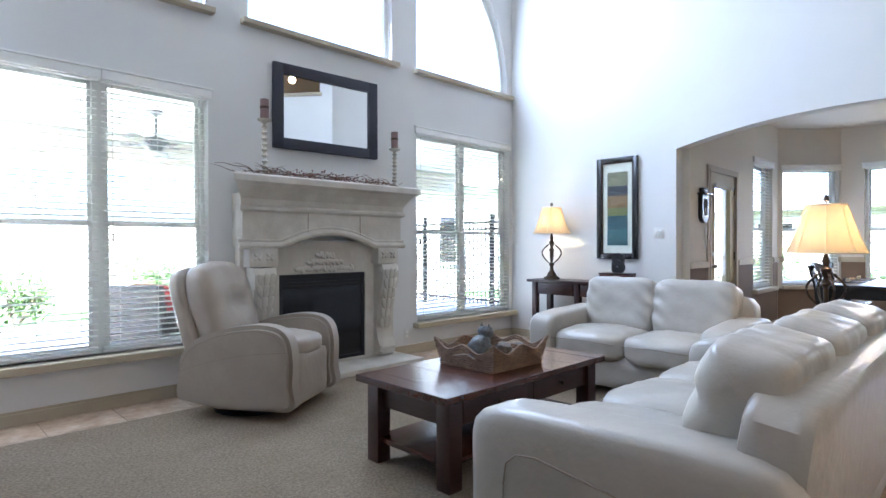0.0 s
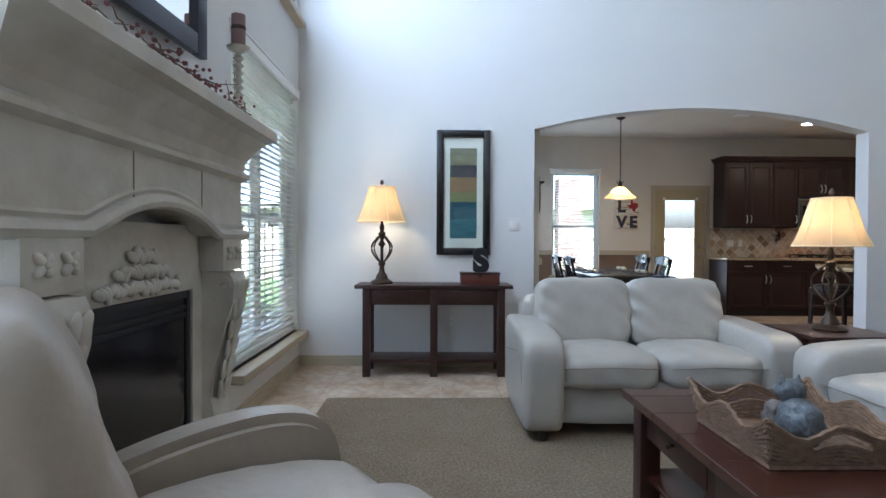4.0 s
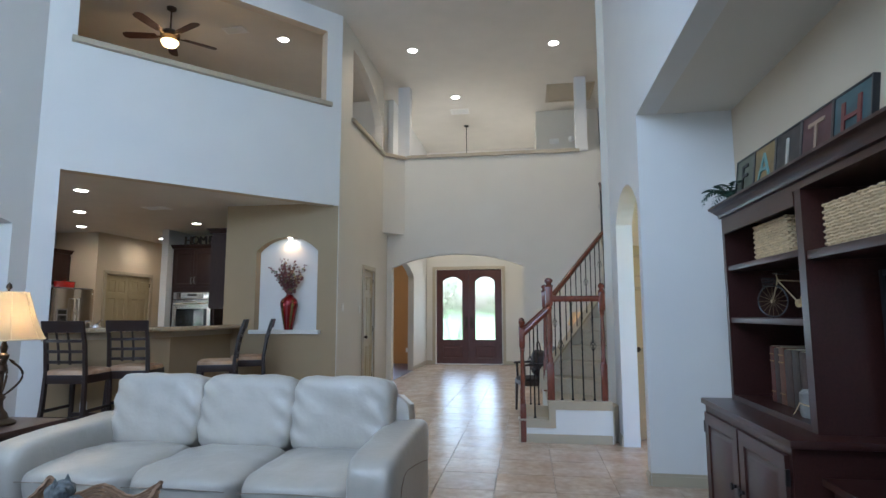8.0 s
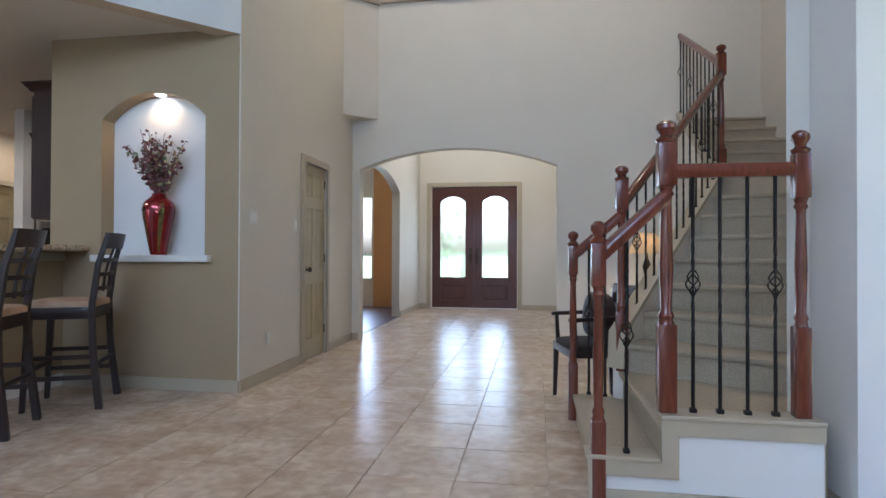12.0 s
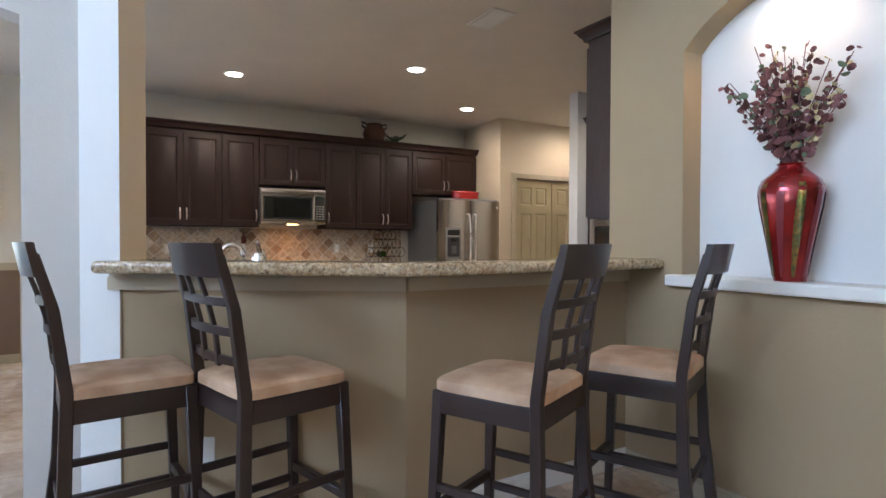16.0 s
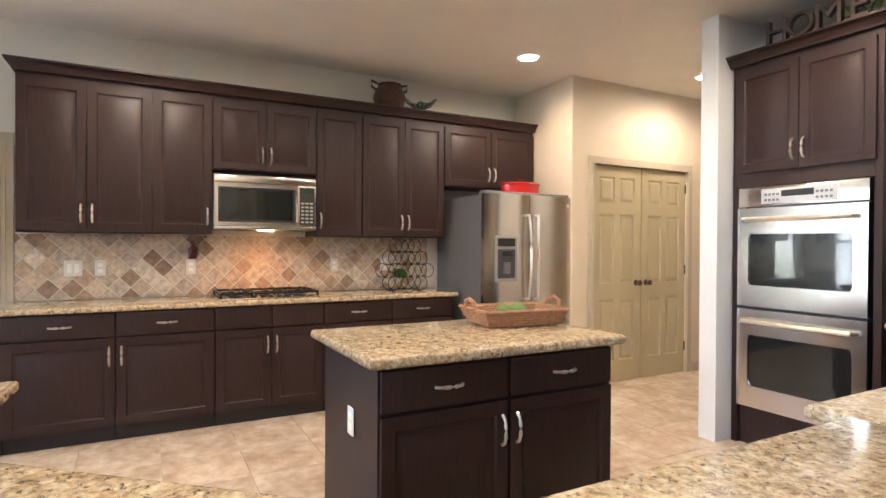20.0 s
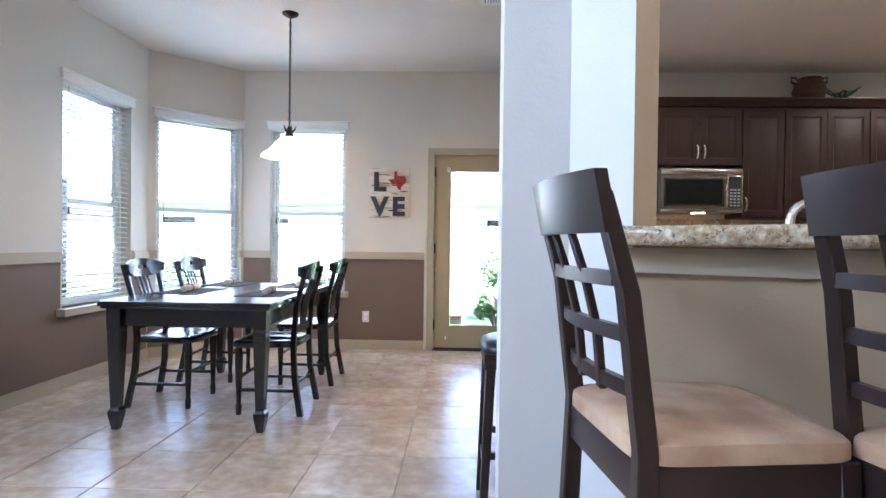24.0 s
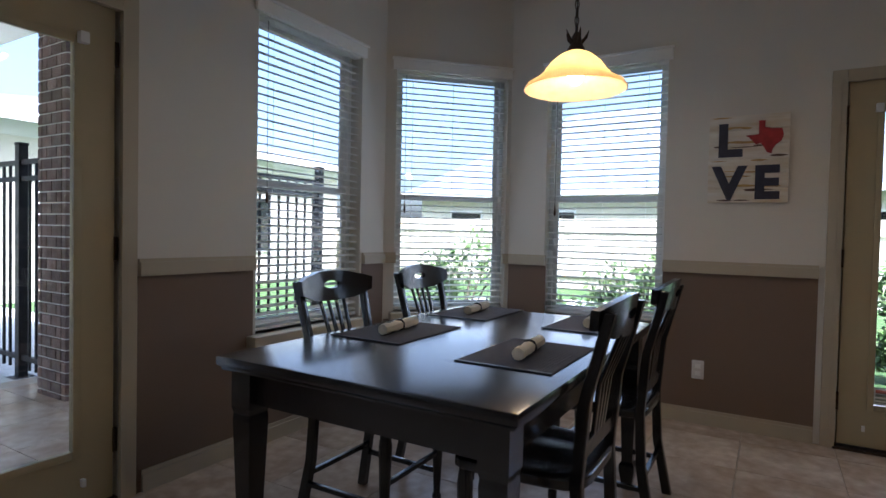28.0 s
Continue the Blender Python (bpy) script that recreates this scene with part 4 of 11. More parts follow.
M_CHERRYD = mat("mahogany_door", (0.075, 0.022, 0.017), 0.35, var=0.3, scale=10, stretch=(6, 6, 0.8), coat=0.15)
M_RIPPLE = glass("rippled_glass", (0.93, 0.97, 0.94), 0.12)
front_leaf(MF @ Matrix.Translation((0.397, 0.03, 0.02)), "dark mahogany front door with arched glass")
front_leaf(MF @ Matrix.Translation((0.393, 0.03, 0.02)) @ Matrix.Diagonal((-1, 1, 1, 1)), "dark mahogany front door with arched glass")
structure("threshold", bbox(-1.045, 0.735, -8.8, -8.6, -0.005, 0.02), M_TRIMW, "pale front door threshold", "trim")

# ---- light from openings and lamps ----


def win_light(name, eye, to, sx, sy, e, col=SKY):
    lamp_obj(name, "AREA", e, col, look(eye, to), sx, sy)


win_light("daylight_north_1", (-1.5, 6.74, 1.4), (-1.5, 0, 1.0), 1.3, 1.8, 3)
win_light("daylight_north_2", (2.4, 6.74, 1.4), (2.4, 0, 1.0), 1.5, 1.9, 3)
win_light("daylight_upper", (0.45, 6.74, 4.0), (0.45, 0, 3.3), 4.6, 1.6, 64)
win_light("daylight_nook_1", (6.0, 4.46, 1.45), (6.0, 0, 1.1), 0.8, 1.6, 2.1)
win_light("daylight_nook_2", (7.05, 4.15, 1.45), (4.5, 1.6, 1.1), 0.75, 1.6, 2.1)
win_light("daylight_nook_3", (7.36, 3.24, 1.45), (0, 3.24, 1.1), 0.8, 1.6, 2.1)
win_light("daylight_door_side", (7.36, 1.39, 1.1), (0, 1.39, 0.8), 0.55, 1.6, 0.3)
win_light("daylight_door_back", (4.47, 4.46, 1.1), (4.47, 0, 0.8), 0.55, 1.6, 0.3)
win_light("daylight_front", (-0.16, -8.56, 1.4), (-0.16, 0, 1.0), 1.3, 1.6, 4)
win_light("daylight_dining", (2.6, -8.6, 1.45), (2.6, 0, 1.2), 1.1, 1.6, 16)

# ---- living room things ----


def add(bm, other, m=None):
    """Join another bmesh into bm."""
    if m is not None:
        other.transform(m)
    me = bpy.data.meshes.new("tmp")
    other.to_mesh(me)
    other.free()
    bm.from_mesh(me)
    bpy.data.meshes.remove(me)
    return bm


def arm_block(w, d, h, seed):
    """A padded sofa arm: a block whose top rolls over, front to -y."""
    bm = pillow(w, d, h, k=7.5, cuts=10, wrinkle=0.006, seed=seed, wscale=4)
    for v in bm.verts:
        if v.co.z > 0:
            f = (v.co.y + d / 2) / d
            v.co.z *= 1.0 - 0.10 * (1 - f) ** 2 + 0.02 * f
            v.co.x *= 1.0 + 0.12 * v.co.z / h
    return bm


def seam(bm, pts, r=0.004):
    tube(bm, pts, r, 5)


def sofa(name, m, seats, label, deep=0.0):
    """Cream leather sofa facing local -y; the origin is the middle of its base."""
    sw = 0.625
    W = seats * sw + 0.40
    t = thing(name, label, "sofa", m)
    D = 0.95 + deep
    h = deep / 2
    base = pillow(W - 0.40, D - 0.14, 0.26, k=12, cuts=5, wrinkle=0.004, seed=1)
    part("base", xform(base, Matrix.Translation((0, 0.03, 0.20))), M_LEATHER, t)
    back = pillow(W - 0.20, 0.22, 0.70, k=9, cuts=8, wrinkle=0.004, seed=2)
    part("back_frame", xform(back, Matrix.Translation((0, 0.36 + h, 0.45)) @ pose(0, 0, 0, -7, 0, 0)), M_LEATHER, t)
    for s in (-1, 1):
        a = arm_block(0.245, D, 0.60, 5 + s)
        # stitched seam that runs round the outer face of the arm
        line = [(-0.36, -0.24), (-0.36, 0.02), (-0.345, 0.10), (-0.30, 0.14), (-0.22, 0.15), (0.0, 0.12), (0.25, 0.08), (0.40, 0.05)]
        pts = []
        for yy, zz in line:
            near = [abs(v.co.x) for v in a.verts if abs(v.co.y - yy) < 0.06 and abs(v.co.z - zz) < 0.05 and v.co.x * s > 0.08]
            pts.append((s * (W / 2 - 0.122 + (max(near) if near else 0.122) - 0.001), yy, 0.335 + zz))
        ao = part("arm", xform(a, Matrix.Translation((s * (W / 2 - 0.122), 0, 0.335))), M_LEATHER, t)
        bm = bmesh.new()
        seam(bm, pts, 0.0035)
        part("seam", bm, M_SEAM, ao)
    for k in range(seats):
        x = (k - (seats - 1) / 2) * sw
        c = pillow(sw + 0.012, 0.66 + deep, 0.215, k=4.4, cuts=15, wrinkle=0.012, seed=11 + k, wscale=8)
        for v in c.verts:
            if v.co.z > 0:
                v.co.z += 0.022 * max(0, 1 - (v.co.x / (sw / 2)) ** 2) * max(0, 1 - (v.co.y / 0.33) ** 2)
        ob = part("seat_cushion", xform(c, Matrix.Translation((x, -0.13, 0.39))), M_LEATHER, t)
        bm = bmesh.new()
        seam(bm, [(x - sw / 2 + 0.03, -0.452 - h, 0.425), (x, -0.468 - h, 0.437), (x + sw / 2 - 0.03, -0.452 - h, 0.425)], 0.003)
        part("seam", bm, M_SEAM, ob)
        b = pillow(sw + 0.02, 0.27, 0.47, k=6.0, cuts=18, wrinkle=0.009, seed=31 + k, wscale=9)
        for v in b.verts:
            # pulled folds along the side edges of the back cushion
            e = abs(v.co.x) / (sw / 2)
            if v.co.y < 0 and e > 0.4 and abs(v.co.z) < 0.19:
                v.co.y += 0.019 * math.sin(v.co.z * 48 + k * 1.3 + v.co.x * 34) * (e - 0.4)
        part("back_cushion", xform(b, Matrix.Translation((x, 0.245 + h, 0.665)) @ pose(0, 0, 0, -13, 0, 0)), M_LEATHER, t)
    bm = lathe(bmesh.new(), [(0.03, 0.0), (0.036, 0.075)], 10)
    me = mesh_of("foot", bm, M_ESP)
    for sx in (-1, 1):
        for sy in (-0.4, 0.4):
            share("foot", me, t, Matrix.Translation((sx * (W / 2 - 0.12), sy, 0)))
    return t


sofa("sofa", Matrix.Translation((0.06, 2.985, 0.012)) @ pose(0, 0, 0, 0, 0, 180), 3, "cream leather three-seat sofa with creased back cushions", 0.13)
sofa("loveseat", Matrix.Translation((1.745, 4.17, 0.012)) @ pose(0, 0, 0, 0, 0, -90), 2, "cream leather loveseat with two plump cushions")


def recliner(m):
    t = thing("armchair", "cream leather swivel recliner standing on the carpet", "armchair", m)
    part("seat_base", xform(pillow(0.50, 0.74, 0.34, k=7, cuts=6, wrinkle=0.004, seed=3), Matrix.Translation((0, 0.02, 0.26))), M_TAUPE, t)
    part("seat_cushion", xform(pillow(0.49, 0.62, 0.17, k=3.6, cuts=9, wrinkle=0.008, seed=4), Matrix.Translation((0, -0.14, 0.45))), M_TAUPE, t)
    b = pillow(0.56, 0.25, 0.66, k=3.6, cuts=11, wrinkle=0.012, seed=6)
    for v in b.verts:
        d = v.co - Vector((0, -0.13, 0.02))
        if v.co.y < 0:
            v.co.y += 0.04 * math.exp(-(d.x ** 2 + (v.co.z - 0.02) ** 2) / 0.006)
            v.co.y += 0.012 * math.exp(-((v.co.z + 0.02) / 0.03) ** 2)
    part("back_cushion", xform(b, Matrix.Translation((0, 0.26, 0.70)) @ pose(0, 0, 0, -17, 0, 0)), M_TAUPE, t)
    part("back_shell", xform(pillow(0.60, 0.13, 0.74, k=5, cuts=7, wrinkle=0.003, seed=8), Matrix.Translation((0, 0.385, 0.625)) @ pose(0, 0, 0, -17, 0, 0)), M_TAUPE, t)
    for s in (-1, 1):
        prof = [(-0.445, 0.075), (-0.47, 0.25), (-0.475, 0.42), (-0.45, 0.54), (-0.385, 0.605), (-0.26, 0.63), (-0.10, 0.618), (0.06, 0.585), (0.20, 0.535), (0.295, 0.47), (0.345, 0.38), (0.36, 0.25), (0.35, 0.12), (0.06, 0.07)]
        fine = []
        for q in range(len(prof)):
            p0, p1, p2, p3 = (Vector(prof[(q + d) % len(prof)]) for d in (-1, 0, 1, 2))
            for u in ((0, 0.25, 0.5, 0.75) if q < len(prof) - 2 else (0,)):
                fine.append(tuple(0.5 * (2 * p1 + (p2 - p0) * u + (2 * p0 - 5 * p1 + 4 * p2 - p3) * u * u + (3 * p1 - p0 - 3 * p2 + p3) * u ** 3)))
        bm = bmesh.new()
        prism(bm, fine, [], -0.075, 0.075)
        bmesh.ops.bevel(bm, geom=[e for e in bm.edges if len(e.link_faces) == 2 and e.calc_face_angle(0) > 0.9], offset=0.028, segments=4, affect="EDGES")
        bm.transform(Matrix.Translation((s * 0.325, 0, 0)) @ pose(0, 0, 0, 0, 0, 90))
        ob = part("arm", bm, M_TAUPE, t)
        bm = bmesh.new()
        seam(bm, [(s * 0.3995, y, z) for y, z in [(p[0] * 0.93, p[1] - 0.036) for p in prof[3:11]]], 0.003)
        part("piping", bm, M_SEAM, ob)
        bm = bmesh.new()
        seam(bm, [(s * 0.3995, -0.44 + 0.78 * u, 0.46 - 0.02 * u - 0.13 * u * u) for u in [i / 10 for i in range(11)]], 0.002)
        part("piping", bm, M_SEAM, ob)
    part("footrest", xform(pillow(0.485, 0.08, 0.34, k=8, cuts=6, wrinkle=0.003, seed=9), Matrix.Translation((0, -0.405, 0.245))), M_TAUPE, t)
    part("swivel_base", lathe(bmesh.new(), [(0.29, 0.0), (0.30, 0.02), (0.12, 0.04), (0.1, 0.10)], 20), M_BLACK, t, "round dark swivel base")
    return t


recliner(Matrix.Translation((-0.655, 6.06, 0.012)) @ pose(0, 0, 0, 0, 0, 33) @ Matrix.Scale(1.04, 4))


def coffee_table(m):
    t = thing("coffee_table", "dark mahogany coffee table with planked top and drawers", "table", m)
    L, W, h = 1.45, 0.71, 0.478
    n = 5
    tw = (L - 0.24) / n
    for k in range(n):
        x0 = -L / 2 + 0.12 + k * tw
        part("plank", bbox(x0 + 0.001, x0 + tw - 0.001, -W / 2, W / 2, h - 0.035, h, bev=0.003), M_TABLEWOOD, t, smooth=False)
    for s in (-1, 1):
        x0 = -L / 2 if s < 0 else L / 2 - 0.119
        part("breadboard_end", bbox(x0, x0 + 0.119, -W / 2, W / 2, h - 0.036, h + 0.001, bev=0.003), M_TABLEWOOD, t, smooth=False)
    for sx in (-1, 1):
        for sy in (-1, 1):
            x, y = sx * (L / 2 - 0.10), sy * (W / 2 - 0.08)
            part("leg", bbox(x - 0.045, x + 0.045, y - 0.045, y + 0.045, 0, h - 0.036, bev=0.005), M_DARKWOOD, t)
    part("apron", bbox(-L / 2 + 0.1, L / 2 - 0.1, -W / 2 + 0.06, W / 2 - 0.06, h - 0.175, h - 0.036), M_DARKWOOD, t)
    for sy in (-1, 1):
        for k in (-1, 1):
            x = k * 0.29
            y = sy * (W / 2 - 0.055)
            d = part("drawer", bbox(x - 0.26, x + 0.26, min(y, y - sy * 0.012), max(y, y - sy * 0.012), h - 0.165, h - 0.048, bev=0.002), M_DARKWOOD, t)
            kb = lathe(bmesh.new(), [(0.006, 0), (0.006, 0.012), (0.015, 0.02), (0.012, 0.03), (0.001, 0.033)], 10)
            kb.transform(Matrix.Translation((x, y, h - 0.105)) @ pose(0, 0, 0, -90 * sy, 0, 0))
            part("knob", kb, M_BRONZE, d, "dark round knob")
    part("centre_post", bbox(-0.03, 0.03, -W / 2 + 0.05, W / 2 - 0.05, 0.14, h - 0.175), M_DARKWOOD, t)
    part("lower_shelf", bbox(-L / 2 + 0.08, L / 2 - 0.08, -W / 2 + 0.07, W / 2 - 0.07, 0.11, 0.14, bev=0.004), M_TABLEWOOD, t)
    return t


coffee_table(Matrix.Translation((-0.05, 4.285, 0.012)))


def tray(m):
    t = thing("wicker_tray", "brown woven tray with scalloped rim and handles", "tray", m)
    L, W = 0.46, 0.42

    def rim(u):
        """Height of the scalloped rim at a place along a side, 0 to 1."""
        return 0.135 + 0.026 * math.cos(u * 4 * math.pi) + 0.03 * (abs(u - 0.5) * 2) ** 6

    part("base", bbox(-L / 2, L / 2, -W / 2, W / 2, 0.0, 0.018, bev=0.004), M_WICKER, t)
    rows = 9
    for sx, sy, ln in ((0, -1, L), (0, 1, L), (-1, 0, W), (1, 0, W)):
        bm = bmesh.new()
        for k in range(rows):
            pts = []
            n = 26
            for i in range(n + 1):
                u = i / n
                if abs(u - 0.5) < 0.17 and sx and 4 < k < 7:
                    if pts and len(pts) > 1:
                        tube(bm, pts, 0.0095, 5)
                    pts = []
                    continue
                z = 0.018 + rim(u) * (k + 0.5) / rows
                o = 0.012 + 0.03 * (k / rows) + 0.003 * (1 if (i + k) % 2 else -1)
                c = (u - 0.5) * (ln + 0.06 * k / rows)
                pts.append((c, sy * (W / 2 + o - 0.02), z) if sy else (sx * (L / 2 + o - 0.02), c, z))
            if len(pts) > 1:
                tube(bm, pts, 0.0095, 5)
        tagged(part("woven_side", bm, M_WICKER, t), kind="stuff")
    return t


tray(Matrix.Translation((-0.02, 4.30, 0.4915)) @ Matrix.Diagonal((1, 1, 0.8, 1)))


def pinecone_bird(m):
    bm = xform(pillow(0.15, 0.13, 0.15, k=2.2, cuts=7, wrinkle=0.012, seed=3, wscale=30), Matrix.Translation((0, 0, 0.08)))
    add(bm, xform(pillow(0.09, 0.09, 0.08, k=2.2, cuts=6, wrinkle=0.008, seed=5, wscale=40), Matrix.Translation((0.05, 0, 0.17))))
    for s in (-1, 1):
        add(bm, lathe(bmesh.new(), [(0.014, 0.195), (0.001, 0.225)], 6, 0.05, s * 0.028))
    return solid("owl_figurine", bm, mat("grey_speckled_ceramic", (0.11, 0.12, 0.125), 0.5, var=0.5, scale=60, bump=0.5, bscale=80), "grey speckled ceramic owl sitting in the tray", "figurine", m=m)


pinecone_bird(Matrix.Translation((-0.10, 4.32, 0.508)))
bm = xform(pillow(0.12, 0.1, 0.1, k=2.1, cuts=6, wrinkle=0.012, seed=8, wscale=40), Matrix.Translation((0, 0, 0.05)))
solid("decor_ball", bm, mat("grey_bark_ball", (0.14, 0.12, 0.10), 0.8, var=0.5, scale=50, bump=0.6, bscale=70), "rough grey woven ball lying in the tray", "ornament", m=Matrix.Translation((0.07, 4.28, 0.508)))


def table_lamp(m, label, s=1.0, parent_power=8):
    t = thing("table_lamp", label, "lamp", m, group="scrolled table lamps")
    part("foot", lathe(bmesh.new(), [(0.085, 0), (0.088, 0.012), (0.075, 0.022), (0.05, 0.035), (0.042, 0.06), (0.022, 0.09), (0.018, 0.13), (0.03, 0.15), (0.016, 0.17)], 16), M_BRONZE, t)
    bm = bmesh.new()
    for k in range(4):
        a = math.pi / 2 * k + 0.4
        pts = []
        for i in range(13):
            u = i / 12
            r = 0.012 + 0.085 * math.sin(math.pi * u) ** 0.8 * (0.75 + 0.5 * u) if u < 0.96 else 0.03
            pts.append((r * math.cos(a), r * math.sin(a), 0.16 + 0.20 * u))
        pts.append((0.055 * math.cos(a), 0.055 * math.sin(a), 0.345))
        tube(bm, pts, 0.0065, 6)
    part("scroll", bm, M_BRONZE, t)
    part("stem", lathe(bmesh.new(), [(0.012, 0.165), (0.012, 0.28), (0.03, 0.30), (0.012, 0.33), (0.024, 0.36), (0.03, 0.385), (0.014, 0.40), (0.02, 0.43), (0.01, 0.46), (0.01, 0.52)], 12), M_BRONZE, t)
    bm = bmesh.new()
    n = 16
    prof = [(0.19, 0.475), (0.162, 0.535), (0.136, 0.61), (0.112, 0.695), (0.097, 0.74)]
    lathe(bm, prof, n)
    bm.faces.ensure_lookup_table()
    for f in [f for f in bm.faces if len(f.verts) == n]:
        bm.faces.remove(f)
    bmesh.ops.solidify(bm, geom=bm.faces[:], thickness=0.003)
    sh = part("shade", bm, M_SHADEG, t, "glowing cream fabric bell shade")
    for k in range(8):
        a = 2 * math.pi * k / 8
        bm = bmesh.new()
        tube(bm, [(r * 1.01 * math.cos(a), r * 1.01 * math.sin(a), z) for r, z in prof], 0.003, 5)
        part("shade_rib", bm, M_SHADE, sh)
    for r, z in (prof[0], prof[-1]):
        bm = bmesh.new()
        tube(bm, [(r * math.cos(2 * math.pi * k / 20), r * math.sin(2 * math.pi * k / 20), z) for k in range(20)], 0.005, 5, closed=True)
        part("shade_trim", bm, M_SHADE, sh)
    part("finial", lathe(bmesh.new(), [(0.006, 0.735), (0.006, 0.758), (0.016, 0.768), (0.012, 0.788), (0.001, 0.80)], 10), M_BRONZE, t)
    part("bulb", lathe(bmesh.new(), [(0.012, 0.52), (0.03, 0.57), (0.03, 0.60), (0.001, 0.63)], 10), M_BULB, t)
    p = m @ Vector((0, 0, 0.59))
    lamp_obj("lamp_light", "POINT", parent_power, WARM, Matrix.Translation(p), 0.04)
    return t


def shade_mat():
    m = bpy.data.materials.new("lit_shade")
    m.use_nodes = True
    N, L = m.node_tree.nodes, m.node_tree.links
    b = N["Principled BSDF"]
    b.inputs["Base Color"].default_value = (0.80, 0.66, 0.42, 1)
    b.inputs["Roughness"].default_value = 0.9
    nz = N.new("ShaderNodeTexNoise")
    nz.inputs["Scale"].default_value = 120
    tr = N.new("ShaderNodeBsdfTranslucent")
    tr.inputs["Color"].default_value = (0.45, 0.35, 0.23, 1)
    bp = N.new("ShaderNodeBump")
    bp.inputs["Strength"].default_value = 0.2
    L.new(nz.outputs["Fac"], bp.inputs["Height"])
    L.new(bp.outputs["Normal"], b.inputs["Normal"])
    mx = N.new("ShaderNodeMixShader")
    mx.inputs[0].default_value = 0.4
    L.new(b.outputs[0], mx.inputs[1])
    L.new(tr.outputs[0], mx.inputs[2])
    L.new(mx.outputs[0], N["Material Output"].inputs["Surface"])
    return m


M_SHADEG = shade_mat()


def console(m):
    t = thing("console_table", "dark cherry console table with drawers and low shelf", "table", m)
    L, D, h = 1.36, 0.40, 0.79
    part("tabletop", bbox(-L / 2, L / 2, -D / 2, D / 2, h - 0.03, h, bev=0.004), M_DARKWOOD, t)
    for x in (-L / 2 + 0.10, 0.0, L / 2 - 0.10):
        for y in (-D / 2 + 0.05, D / 2 - 0.05):
            part("leg", bbox(x - 0.032, x + 0.032, y - 0.032, y + 0.032, 0, h - 0.03, bev=0.003), M_DARKWOOD, t)
    part("apron", bbox(-L / 2 + 0.07, L / 2 - 0.07, -D / 2 + 0.035, D / 2 - 0.03, h - 0.17, h - 0.03), M_DARKWOOD, t)
    for k in (-1, 1):
        d = part("drawer", bbox(k * 0.29 - 0.23, k * 0.29 + 0.23, -D / 2 + 0.018, -D / 2 + 0.034, h - 0.155, h - 0.045, bev=0.002), M_DARKWOOD, t)
        for q in (-0.11, 0.11):
            kb = lathe(bmesh.new(), [(0.005, 0), (0.005, 0.01), (0.013, 0.018), (0.001, 0.027)], 10)
            kb.transform(Matrix.Translation((k * 0.29 + q, -D / 2 + 0.018, h - 0.10)) @ pose(0, 0, 0, 90, 0, 0))
            part("knob", kb, M_BRONZE, d)
    part("lower_shelf", bbox(-L / 2 + 0.09, L / 2 - 0.09, -D / 2 + 0.04, D / 2 - 0.04, 0.12, 0.15, bev=0.003), M_DARKWOOD, t)


console(Matrix.Translation((3.065, 5.515, 0)) @ pose(0, 0, 0, 0, 0, -90))
table_lamp(Matrix.Translation((3.08, 5.98, 0.79)) @ pose(0, 0, 0, 0, 0, 20) @ Matrix.Scale(1.16, 4), "bronze scroll lamp with lit bell shade on the console")
table_lamp(Matrix.Translation((1.70, 2.93, 0.60)) @ pose(0, 0, 0, 0, 0, 10) @ Matrix.Scale(1.16, 4), "bronze scroll lamp with lit bell shade on the corner table")


def end_table(m):
    t = thing("end_table", "dark cherry square end table between the sofas", "table", m)
    part("tabletop", bbox(-0.28, 0.28, -0.28, 0.28, 0.57, 0.60, bev=0.004), M_DARKWOOD, t)
    part("apron", bbox(-0.25, 0.25, -0.25, 0.25, 0.47, 0.57), M_DARKWOOD, t)
    for sx in (-1, 1):
        for sy in (-1, 1):
            part("leg", bbox(sx * 0.24 - 0.03, sx * 0.24 + 0.03, sy * 0.24 - 0.03, sy * 0.24 + 0.03, 0, 0.57, bev=0.003), M_DARKWOOD, t)
    part("lower_shelf", bbox(-0.24, 0.24, -0.24, 0.24, 0.12, 0.145), M_DARKWOOD, t)


end_table(Matrix.Translation((1.72, 2.93, 0.0)))


def letters(txt, size, depth, m, material, parent=None, name="letter", bold=0.0):
    c = bpy.data.curves.new(name, "FONT")
    c.body = txt
    c.size = size
    c.extrude = depth
    c.offset = bold
    c.align_x = "CENTER"
    tmp = bpy.data.objects.new("tmp_text", c)
    scene.collection.objects.link(tmp)
    dg = bpy.context.evaluated_depsgraph_get()
    me = bpy.data.meshes.new_from_object(tmp.evaluated_get(dg))
    bpy.data.objects.remove(tmp)
    me.materials.clear()
    me.materials.append(material)
    ob = new(name, me)
    if parent:
        ob.parent = parent
    ob.matrix_local = m
    return ob


def keepsake(m):
    t = thing("wooden_box", "dark red wooden box on the console table", "box", m)
    part("body", bbox(-0.17, 0.17, -0.09, 0.09, 0, 0.085, bev=0.004), mat("red_brown_box", (0.10, 0.025, 0.015), 0.4, var=0.3, scale=12), t)
    part("lid", bbox(-0.175, 0.175, -0.095, 0.095, 0.086, 0.105, bev=0.004), M_DARKWOOD, t)
    part("latch", bbox(-0.015, 0.015, -0.101, -0.0955, 0.06, 0.1), M_BRONZE, t)


